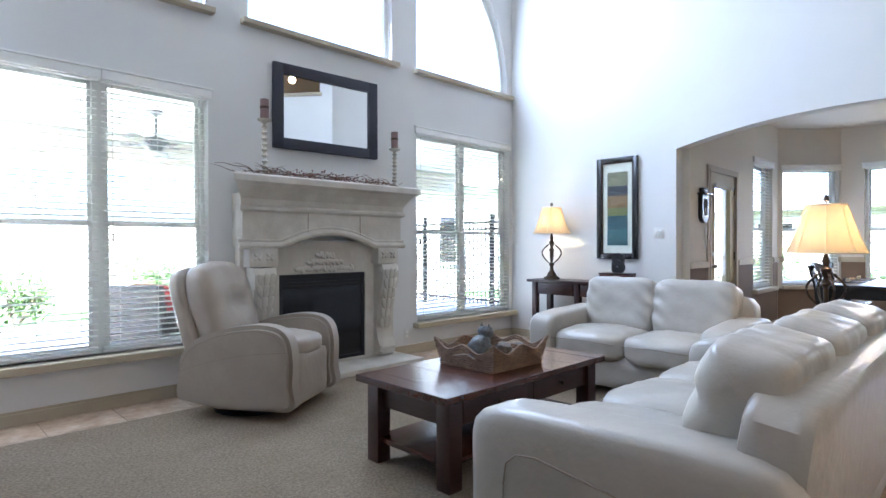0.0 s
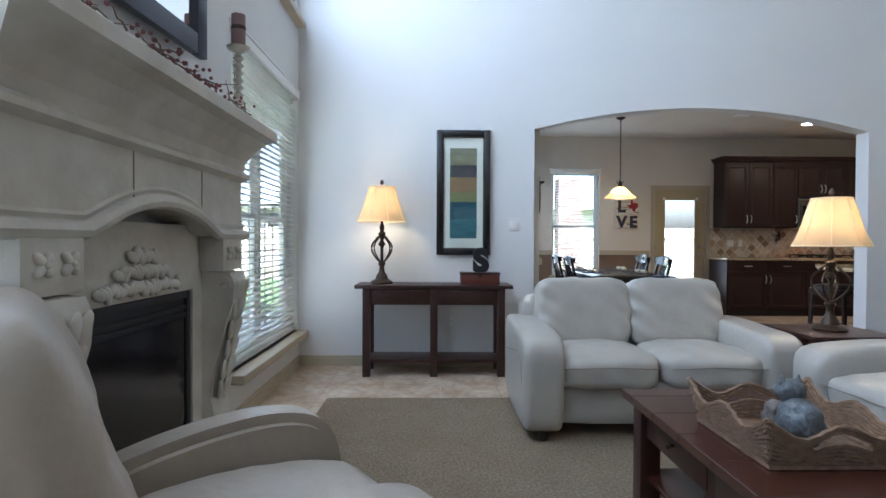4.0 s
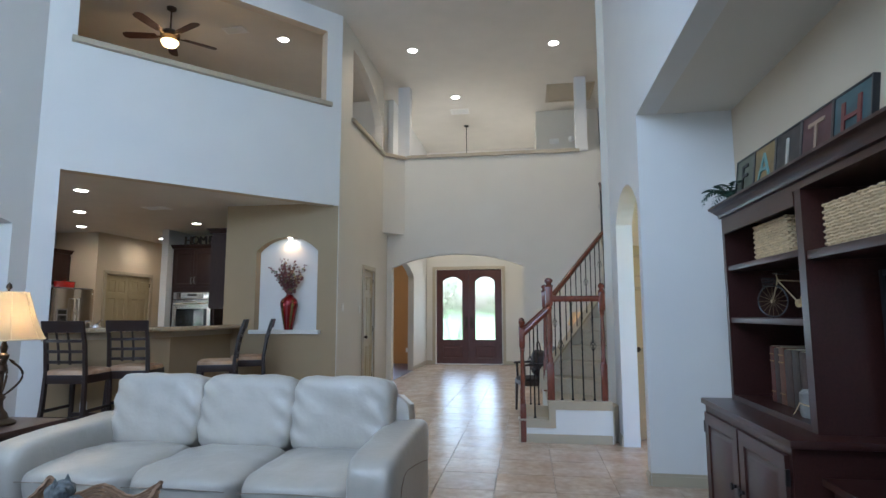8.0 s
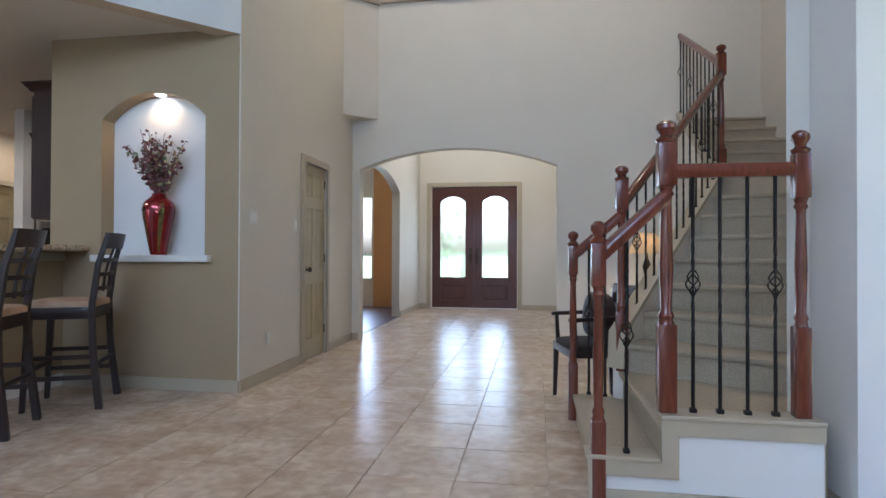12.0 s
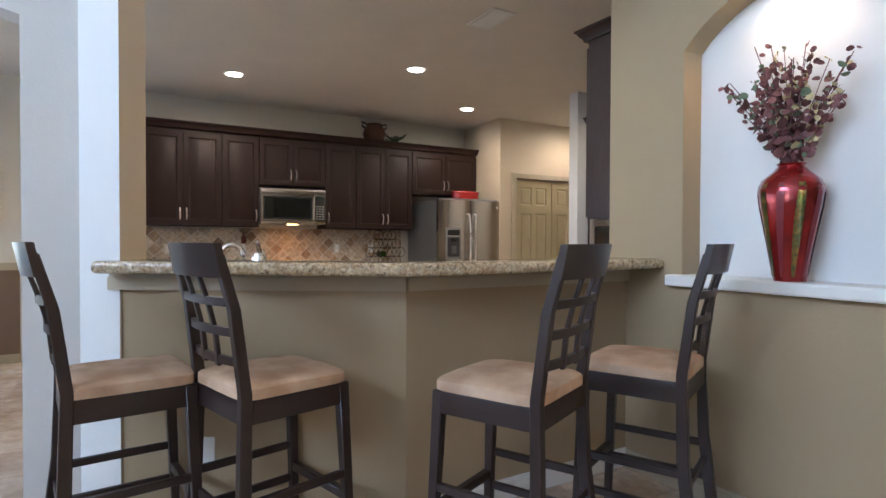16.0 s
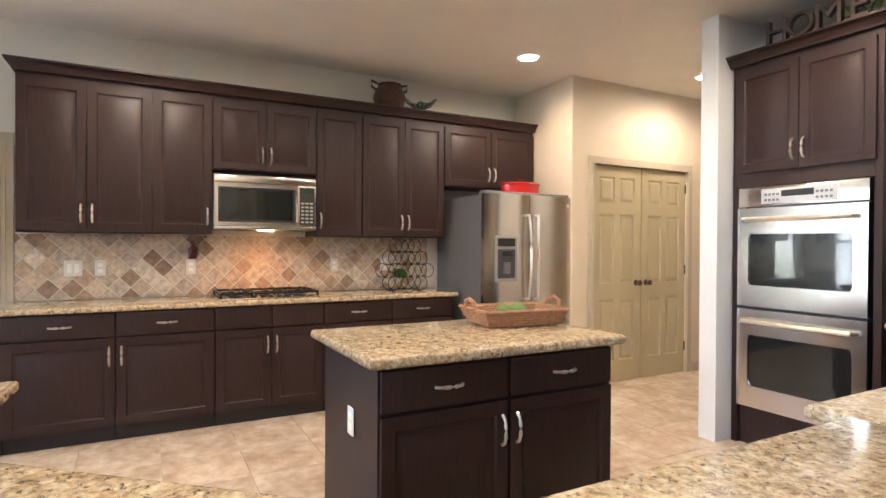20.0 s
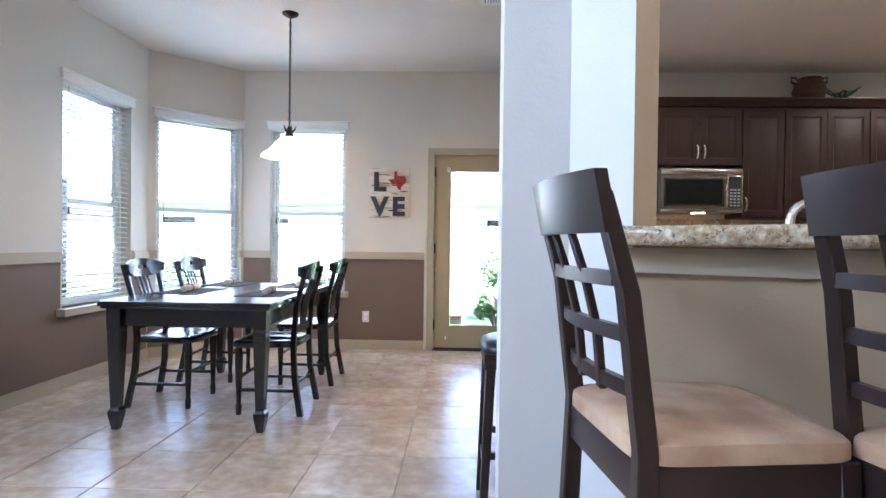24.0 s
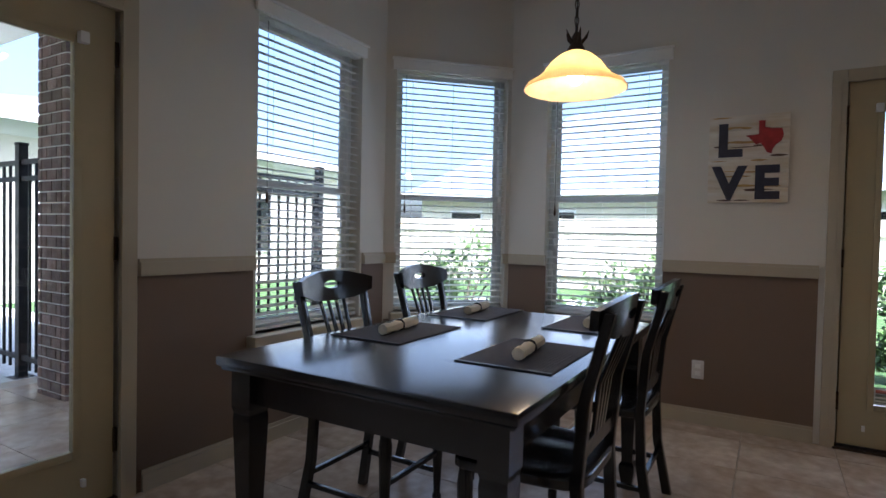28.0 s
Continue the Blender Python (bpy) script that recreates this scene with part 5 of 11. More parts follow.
keepsake(Matrix.Translation((3.06, 5.11, 0.79)) @ pose(0, 0, 0, 0, 0, -90))
lt = thing("letter_block", "black wooden letter S standing on a box", "letter", Matrix.Translation((3.06, 5.10, 0.895)) @ pose(0, 0, 0, 0, 0, -90))
letters("S", 0.27, 0.02, pose(0, 0, 0.012, 90, 0, 0), M_BLACK, lt, "letter_body", bold=0.02)


def framed_art(m):
    t = thing("framed_picture", "tall framed abstract print with coloured bands", "picture", m)
    W, Hh = 0.50, 1.16
    bm = bmesh.new()
    frame_loop(bm, -W / 2, W / 2, 0, Hh, 0.055, -0.045, -0.002, 0.006)
    part("picture_frame", bm, M_BLACKWOOD, t)
    bm = bmesh.new()
    frame_loop(bm, -W / 2 + 0.055, W / 2 - 0.055, 0.055, Hh - 0.055, 0.012, -0.036, -0.004)
    part("inner_fillet", bm, M_BRONZE, t)
    part("mat_board", bbox(-W / 2 + 0.05, W / 2 - 0.05, -0.014, -0.008, 0.05, Hh - 0.05), mat("mat_board", (0.72, 0.70, 0.60), 0.8, var=0.03), t)
    bands = [(0.18, (0.05, 0.14, 0.15)), (0.16, (0.03, 0.09, 0.11)), (0.09, (0.16, 0.17, 0.05)), (0.14, (0.22, 0.13, 0.05)), (0.11, (0.04, 0.04, 0.05)), (0.16, (0.20, 0.19, 0.11))]
    z = 0.155
    for k, (hh, c) in enumerate(bands):
        part("print_band", bbox(-0.125, 0.125, -0.0165, -0.0145, z, z + hh), mat("print_band_%d" % k, c, 0.6, var=0.4, scale=9, stretch=(1, 1, 8)), t)
        z += hh
    g = part("pane", bbox(-W / 2 + 0.06, W / 2 - 0.06, -0.028, -0.026, 0.06, Hh - 0.06), M_GLASS, t, smooth=False)
    g.visible_shadow = False


framed_art(Matrix.Translation((3.33, 5.245, 1.04)) @ pose(0, 0, 0, 0, 0, -90))


def switch_plate(m, gangs=1, w=None, outlet=False, label="white wall switch plate"):
    t = thing("wall_switch" if not outlet else "wall_outlet", label, "switch" if not outlet else "outlet", m, group="switch and outlet plates")
    w = w or 0.07 + 0.046 * (gangs - 1)
    part("plate", bbox(-w / 2, w / 2, -0.007, -0.001, -0.058, 0.058, bev=0.003), M_TRIMW, t)
    for k in range(gangs):
        x = (k - (gangs - 1) / 2) * 0.046
        if outlet:
            for z in (-0.022, 0.022):
                part("socket", bbox(x - 0.016, x + 0.016, -0.0095, -0.0072, z - 0.014, z + 0.014, bev=0.002), M_BLIND, t)
        else:
            part("rocker", bbox(x - 0.015, x + 0.015, -0.0105, -0.0072, -0.033, 0.033, bev=0.002), M_BLIND, t)


ME_ = lambda y, z: Matrix.Translation((3.33, y, z)) @ pose(0, 0, 0, 0, 0, -90)
switch_plate(ME_(4.77, 1.33), 2)
switch_plate(ME_(5.35, 0.42), 1, outlet=True, label="white wall outlet behind the console")
switch_plate(Matrix.Translation((-0.62, 6.78, 0.22)), 1, outlet=True, label="white wall outlet under the window")
switch_plate(Matrix.Translation((1.45, 6.78, 0.22)), 1, outlet=True, label="white wall outlet beside the hearth")


def fireplace(m):
    t = thing("fireplace", "carved cast-stone fireplace with arched surround and black firebox", "fireplace", m)
    # local x along the wall, -y into the room
    part("hearth", bbox(-0.86, 0.92, -0.50, -0.002, 0, 0.06, bev=0.012), M_STONE, t, "pale stone hearth slab")
    bm = bmesh.new()
    prism(bm, rect(-0.84, 0.84, 0.062, 1.22), [rect(-0.475, 0.475, 0.09, 0.92)], -0.10, -0.002)
    part("surround", bm, M_STONE, t, smooth=False)
    # overmantel with arched lower edge
    arc = arch_pts(-0.50, 0.50, 1.17, 0.12, 12)
    bm = bmesh.new()
    prism(bm, [(-0.86, 1.17)] + arc + [(0.86, 1.17), (0.86, 1.62), (-0.86, 1.62)], [], -0.20, -0.002)
    part("overmantel", bm, M_STONE, t, smooth=False)
    for k, (x0, x1) in enumerate(((-0.005, -0.001), )):
        for sx, z0, z1 in ((-0.24, 1.30, 1.50), (0.34, 1.28, 1.50)):
            part("stone_joint", bbox(sx - 0.003, sx + 0.003, -0.203, -0.199, z0 - 0.02, z1), M_SEAM, t)
    bm = bmesh.new()
    pts = [(-0.90, -0.205, 1.18), (-0.52, -0.205, 1.18)] + [(u, -0.205, v + 0.01) for u, v in arc[1:-1]] + [(0.52, -0.205, 1.18), (0.90, -0.205, 1.18)]
    tube(bm, pts, 0.028, 8)
    tube(bm, [(p[0], p[1] + 0.02, p[2] + 0.045) for p in pts], 0.02, 8)
    part("arch_moulding", bm, M_STONE, t)
    prof = [(-0.20, 1.46), (-0.235, 1.48), (-0.235, 1.50), (-0.21, 1.52), (-0.22, 1.57), (-0.26, 1.63), (-0.31, 1.68), (-0.36, 1.70), (-0.36, 1.75), (-0.34, 1.765), (-0.002, 1.765), (-0.002, 1.46)]
    bm = bmesh.new()
    vs0 = [bm.verts.new((-0.82 + (y + 0.2) * 0.75 if y > -9 else 0, y, z)) for y, z in prof]
    for v, (y, z) in zip(vs0, prof):
        v.co.x = -0.80 - max(0, -y - 0.12) * 0.85
    vs1 = [bm.verts.new((-v.co.x, v.co.y, v.co.z)) for v in vs0]
    for i in range(len(prof)):
        j = (i + 1) % len(prof)
        bm.faces.new((vs0[i], vs0[j], vs1[j], vs1[i]))
    bm.faces.new(vs0[::-1])
    bm.faces.new(vs1)
    bmesh.ops.recalc_face_normals(bm, faces=bm.faces[:])
    part("mantel_shelf", bm, M_STONE, t, smooth=False)
    for s in (-1, 1):
        x = s * 0.68
        part("pilaster_block", bbox(x - 0.13, x + 0.13, -0.22, -0.10, 1.00, 1.165, bev=0.008), M_STONE, t)
        ro = bmesh.new()
        for dx in (-0.055, 0.055):
            for k in range(4):
                a = math.pi / 2 * k + 0.78
                add(ro, pillow(0.045, 0.03, 0.028, k=2.2, cuts=3), Matrix.Translation((x + dx + 0.022 * math.cos(a), -0.225, 1.085 + 0.022 * math.sin(a))) @ pose(0, 0, 0, 0, -math.degrees(a), 0))
            add(ro, pillow(0.022, 0.03, 0.022, k=2.2, cuts=3), Matrix.Translation((x + dx, -0.232, 1.085)))
        part("rosette", ro, M_STONE, t)
        # scrolled corbel leg
        prof = [(-0.10, 0.10), (-0.20, 0.10), (-0.205, 0.16), (-0.17, 0.24), (-0.145, 0.36), (-0.16, 0.52), (-0.21, 0.70), (-0.255, 0.84), (-0.265, 0.93), (-0.24, 0.99), (-0.10, 0.998)]
        bm = bmesh.new()
        a = [bm.verts.new((x - 0.10, y, z)) for y, z in prof]
        b = [bm.verts.new((x + 0.10, y, z)) for y, z in prof]
        for i in range(len(prof)):
            j = (i + 1) % len(prof)
            bm.faces.new((a[i], a[j], b[j], b[i]))
        bm.faces.new(a[::-1])
        bm.faces.new(b)
        bmesh.ops.recalc_face_normals(bm, faces=bm.faces[:])
        part("corbel", bm, M_STONE, t, smooth=False)
        lv = bmesh.new()
        for k in range(6):
            z = 0.90 - k * 0.10
            y = -0.262 + 0.018 * k
            for q in (-1, 0, 1):
                add(lv, pillow(0.055, 0.026, 0.12, k=2.2, cuts=3), Matrix.Translation((x + q * 0.05, y - (0.006 if q == 0 else 0), z)) @ pose(0, 0, 0, 12, q * 24, 0))
        part("acanthus_leaves", lv, M_STONE, t)
        sc = bmesh.new()
        for zc, r0 in ((0.955, 0.035), (0.16, 0.045)):
            tube(sc, [(x + (0.10 if s < 0 else -0.10), -0.215 + (r0 * (1 - i / 16)) * math.cos(i * 0.7), zc - 0.02 + (r0 * (1 - i / 16)) * math.sin(i * 0.7)) for i in range(14)], 0.009, 5)
        part("volute", sc, M_STONE, t)
    # carved crest over the firebox
    cr = bmesh.new()
    rnd = random.Random(4)
    for k in range(26):
        u = (k - 12.5) / 12.5
        hgt = 0.20 * math.exp(-(u * 2.2) ** 2) + 0.05
        for q in range(1 + int(hgt * 12)):
            add(cr, pillow(0.07, 0.03, 0.04, k=2.2, cuts=3), Matrix.Translation((u * 0.30, -0.112, 0.965 + q * 0.062 + rnd.uniform(-0.008, 0.008))) @ pose(0, 0, 0, 0, rnd.uniform(0, 180), 0))
    part("carved_crest", cr, M_STONE, t)
    part("firebox", bbox(-0.473, 0.473, -0.075, -0.004, 0.09, 0.918), M_FIRE, t, "black firebox opening")
    bm = bmesh.new()
    frame_loop(bm, -0.47, 0.47, 0.09, 0.915, 0.035, -0.092, -0.076)
    part("fire_screen_frame", bm, M_BLACK, t)
    for z in (0.80, 0.83):
        part("louver", bbox(-0.43, 0.43, -0.088, -0.078, z, z + 0.018), M_BLACK, t)
    g = part("fire_glass", bbox(-0.435, 0.435, -0.083, -0.079, 0.125, 0.79), mat("dark_fire_glass", (0.01, 0.011, 0.016), 0.12, var=0.1), t, smooth=False)


fireplace(Matrix.Translation((0.34, 6.78, 0)) @ Matrix.Diagonal((1, 1, 1.018, 1)))


def wall_mirror(m):
    t = thing("wall_mirror", "rectangular mirror in a wide dark frame", "mirror", m)
    W, Hh = 1.13, 0.775
    bm = bmesh.new()
    frame_loop(bm, -W / 2, W / 2, 0, Hh, 0.10, -0.045, -0.002, 0.008)
    part("mirror_frame", bm, mat("navy_black_frame", (0.018, 0.02, 0.035), 0.4, var=0.15), t)
    part("mirror_glass", bbox(-W / 2 + 0.095, W / 2 - 0.095, -0.02, -0.012, 0.095, Hh - 0.095), M_MIRROR, t, smooth=False)


wall_mirror(Matrix.Translation((0.41, 6.743, 2.085)) @ pose(0, 0, 0, 0, 0, -3))


def candlestick(m, hgt, seed):
    t = thing("candlestick", "twisted silver candlestick with a brown pillar candle", "candlestick", m, group="mantel candlesticks")
    prof = [(0.06, 0), (0.062, 0.012), (0.03, 0.03), (0.018, 0.05)]
    n = 8
    for k in range(n):
        z = 0.05 + (hgt - 0.09) * k / n
        d = (hgt - 0.09) / n
        prof += [(0.014, z + d * 0.1), (0.03, z + d * 0.5), (0.014, z + d * 0.92)]
    prof += [(0.02, hgt - 0.03), (0.058, hgt - 0.012), (0.062, hgt), (0.02, hgt - 0.002)]
    part("stem", lathe(bmesh.new(), prof, 12), mat("antique_silver_%d" % seed, (0.48, 0.45, 0.38), 0.3, metal=0.9, var=0.25, scale=20), t)
    part("candle", lathe(bmesh.new(), [(0.034, hgt), (0.036, hgt + 0.005), (0.036, hgt + 0.17), (0.02, hgt + 0.176), (0.001, hgt + 0.17)], 14), mat("brown_wax_%d" % seed, (0.20, 0.12, 0.11), 0.5, var=0.1), t)
    part("candle_band", lathe(bmesh.new(), [(0.0375, hgt + 0.09), (0.0385, hgt + 0.094), (0.0385, hgt + 0.106), (0.0375, hgt + 0.11)], 14), M_BRONZE, t)


candlestick(Matrix.Translation((-0.33, 6.56, 1.797)), 0.48, 1)
candlestick(Matrix.Translation((1.105, 6.56, 1.797)), 0.40, 2)


def twig_garland(m):
    rnd = random.Random(7)
    t = thing("twig_garland", "dry brown berry twig garland lying on the mantel", "garland", m)
    bm = bmesh.new()
    for k in range(70):
        x = rnd.uniform(-0.85, 0.75)
        y = rnd.uniform(-0.07, 0.07)
        z = rnd.uniform(0.0, 0.03)
        a = rnd.uniform(-0.5, 0.5) + (math.pi if rnd.random() < 0.5 else 0)
        L = rnd.uniform(0.12, 0.34)
        pts = [(x, y, z + 0.006)]
        for i in range(4):
            a += rnd.uniform(-0.35, 0.35)
            pts.append((pts[-1][0] + math.cos(a) * L / 4, max(-0.12, min(0.1, pts[-1][1] + math.sin(a) * L / 9)), max(0.006, pts[-1][2] + rnd.uniform(-0.012, 0.028))))
        tube(bm, pts, [0.0042, 0.0036, 0.003, 0.0022, 0.0012], 4)
    part("twigs", bm, mat("dry_twig", (0.14, 0.085, 0.05), 0.8, var=0.3, scale=40), t)
    bm = bmesh.new()
    for k in range(120):
        x = rnd.gauss(-0.1, 0.35)
        if abs(x) > 0.8:
            continue
        add(bm, pillow(0.016, 0.016, 0.016, k=2, cuts=1), Matrix.Translation((x, rnd.uniform(-0.1, 0.06), 0.012 + abs(rnd.gauss(0, 0.03)))))
    tagged(part("berries", bm, mat("dry_berry", (0.16, 0.05, 0.045), 0.6, var=0.3), t), kind="stuff")


twig_garland(Matrix.Translation((0.36, 6.52, 1.797)))

# ---- kitchen ----
def raised(bm, w, h, x=0.0, z=0.0, y=0.0, t=0.02, rail=0.055):
    """A cabinet door front: frame and raised panel, front towards -y, lower left corner at x, z."""
    prism_t = bmesh.new()
    prism(prism_t, rect(x, x + w, z, z + h), [rect(x + rail, x + w - rail, z + rail, z + h - rail)], y - t, y)
    add(bm, prism_t)
    rings = []
    for d, yy in ((0.0, y - t), (0.008, y - t + 0.008), (0.02, y - t + 0.009), (0.034, y - t + 0.003)):
        a, b, c, e = x + rail + d, x + w - rail - d, z + rail + d, z + h - rail - d
        rings.append([bm.verts.new(p) for p in ((a, yy, c), (b, yy, c), (b, yy, e), (a, yy, e))])
    for p, q in zip(rings, rings[1:]):
        for k in range(4):
            bm.faces.new((p[k], p[(k + 1) % 4], q[(k + 1) % 4], q[k]))
    bm.faces.new(rings[-1])
    return bm


def bow_pull(L=0.125, vertical=True):
    """A swelling nickel bow handle."""
    bm = bmesh.new()
    pts, rs = [], []
    for i in range(11):
        u = i / 10 * 2 - 1
        out = -0.028 * (1 - u * u) ** 0.5 if abs(u) < 1 else 0
        pts.append((0, out - 0.002, u * L / 2))
        rs.append(0.005 + 0.004 * abs(math.sin(u * 4.7)) if abs(u) < 0.95 else 0.007)
    tube(bm, pts, rs, 6)
    if not vertical:
        bm.transform(pose(0, 0, 0, 0, 90, 0))
    return bm


PULL_V = mesh_of("handle", bow_pull(), M_CHROME)
PULL_H = mesh_of("handle", bow_pull(vertical=False), M_CHROME)
M_KICK = mat("toe_kick_dark", (0.02, 0.012, 0.01), 0.6, var=0.2)


def cab_door(parent, w, h, x, z, y, pull=None, name="door"):
    bm = raised(bmesh.new(), w, h)
    d = part(name, bm, M_CAB, parent)
    d.matrix_local = Matrix.Translation((x, y, z))
    if pull == "drawer":
        share("handle", PULL_H, d, Matrix.Translation((w / 2, -0.021, h / 2)))
    elif pull:
        hx = 0.03 if pull[0] == "l" else w - 0.03
        hz = h - 0.12 if pull[1] == "t" else 0.12
        share("handle", PULL_V, d, Matrix.Translation((hx, -0.021, hz)))
    return d


def slab_front(parent, w, h, x, z, y, pull=True):
    bm = bbox(0, w, -0.02, 0, 0, h, bev=0.006)
    d = part("drawer", bm, M_CAB, parent)
    d.matrix_local = Matrix.Translation((x, y, z))
    if pull:
        share("handle", PULL_H, d, Matrix.Translation((w / 2, -0.021, h / 2)))
    return d


def base_unit(m, w, depth, pulls, drawer="one", h=0.88, label="espresso wooden base cabinet with nickel handles", doors=None):
    """Local x along the run, front towards -y at y 0, back at +depth."""
    t = thing("base_cabinet", label, "cabinet", m, group="kitchen base cabinets")
    part("body", bbox(0.001, w - 0.001, 0.0, depth, 0.10, h), M_CAB, t)
    part("toe_kick", bbox(0.001, w - 0.001, 0.05, depth, 0.0, 0.099), M_KICK, t)
    g = 0.006
    n = len(pulls)
    dw = (w - g * (n + 1)) / n
    nd = {"one": 1, "two": n, "false": n}[drawer]
    ww = (w - g * (nd + 1)) / nd
    for k in range(nd):
        slab_front(t, ww, 0.155, g + k * (ww + g), h - 0.165, -0.001, drawer != "false")
    for k, p in enumerate(pulls):
        cab_door(t, dw, h - 0.165 - 0.012 - 0.115, g + k * (dw + g), 0.115, -0.001, p)
    return t


def crown(bm, x0, x1, y0, y1, z0, h=0.075, out=0.055, ends=(1, 1)):
    """Cornice round the front and open ends of a cabinet top; front is y0."""
    prof = [(0.0, 0.0), (0.012, 0.004), (0.014, 0.02), (0.03, 0.035), (out - 0.012, h - 0.018), (out, h - 0.012), (out, h)]
    rings = []
    for o, z in prof:
        a, b = x0 - o * ends[0], x1 + o * ends[1]
        rings.append([bm.verts.new(p) for p in ((a, y1, z0 + z), (a, y0 - o, z0 + z), (b, y0 - o, z0 + z), (b, y1, z0 + z))])
    for p, q in zip(rings, rings[1:]):
        for k in range(3):
            bm.faces.new((p[k], p[k + 1], q[k + 1], q[k]))
    bm.faces.new(rings[-1])
    bm.faces.new([v for v in rings[0]][::-1])
    bmesh.ops.recalc_face_normals(bm, faces=bm.faces[:])
    return bm


def upper_unit(m, w, depth, z0, z1, pulls, label="espresso wooden wall cabinet with raised panel doors"):
    t = thing("wall_cabinet", label, "cabinet", m, group="kitchen wall cabinets")
    part("body", bbox(0.001, w - 0.001, 0.0, depth, z0, z1), M_CAB, t)
    g = 0.006
    n = len(pulls)
    dw = (w - g * (n + 1)) / n
    for k, p in enumerate(pulls):
        cab_door(t, dw, z1 - z0 - 0.05, g + k * (dw + g), z0 + 0.012, -0.001, p)
    return t


# east run: local x runs towards -Y, front faces -X
def east(y, x=6.82):
    return frame_on(Vector((x, y, 0)), Vector((0, -1, 0)))


for y0, y1, p, dr in ((0.88, 0.26, ("rt",), "one"), (0.26, -0.36, ("lt",), "one"), (-0.36, -1.16, ("rt", "lt"), "false"), (-1.16, -1.74, ("rt",), "one"), (-1.74, -2.32, ("lt",), "one")):
    base_unit(east(y0), y0 - y1, 0.565, p, dr)
solid("cabinet_end_foot", bbox(6.82, 7.39, 0.881, 0.90, 0, 0.88, bev=0.002), M_CAB, "dark end panel of the base cabinets", "cabinet")


def slab(name, outline, z0, z1, label, edge=0.014):
    """A stone slab with rounded edges from a plan outline."""
    bm = bmesh.new()
    bot = [bm.verts.new((x, y, z0)) for x, y in outline]
    f = bm.faces.new(bot)
    r = bmesh.ops.extrude_face_region(bm, geom=[f])
    for v in [g for g in r["geom"] if isinstance(g, bmesh.types.BMVert)]:
        v.co.z = z1
    bmesh.ops.recalc_face_normals(bm, faces=bm.faces[:])
    es = [e for e in bm.edges if abs(e.verts[0].co.z - e.verts[1].co.z) < 1e-6]
    bmesh.ops.bevel(bm, geom=es, offset=edge, segments=4, affect="EDGES", profile=0.5)
    return solid(name, bm, M_GRANITE, label, "countertop")


slab("countertop", [(6.77, 0.93), (7.395, 0.93), (7.395, -2.36), (6.77, -2.36)], 0.881, 0.92, "beige and brown speckled granite worktop on dark cabinets")
for y0, y1, p in ((0.84, 0.04, ("rb", "lb")), (0.04, -0.365, ("rb",))):
    upper_unit(east(y0, 7.06), y0 - y1, 0.33, 1.41, 2.47, p)
upper_unit(east(-0.365, 7.06), 0.795, 0.33, 1.90, 2.47, ("rb", "lb"))
for y0, y1, p in ((-1.16, -1.56, ("lb",)), (-1.56, -2.36, ("rb", "lb"))):
    upper_unit(east(y0, 7.06), y0 - y1, 0.33, 1.40, 2.47, p)
upper_unit(east(-2.36, 7.06), 1.03, 0.33, 1.88, 2.47, ("rb", "lb"), "espresso wooden cabinet above the refrigerator")
bm = crown(bmesh.new(), 0.0, 4.235, -0.022, 0.33, 2.471, ends=(1, 0))
solid("cornice", xform(bm, east(0.84, 7.06)), M_CAB, "espresso wooden cornice along the wall cabinets", "cornice")


M_TASK = mat("task_lamp_lens", (0.9, 0.7, 0.4), 0.4)
M_TASK.node_tree.nodes["Principled BSDF"].inputs["Emission Color"].default_value = (1.0, 0.45, 0.12, 1)
M_TASK.node_tree.nodes["Principled BSDF"].inputs["Emission Strength"].default_value = 3.0


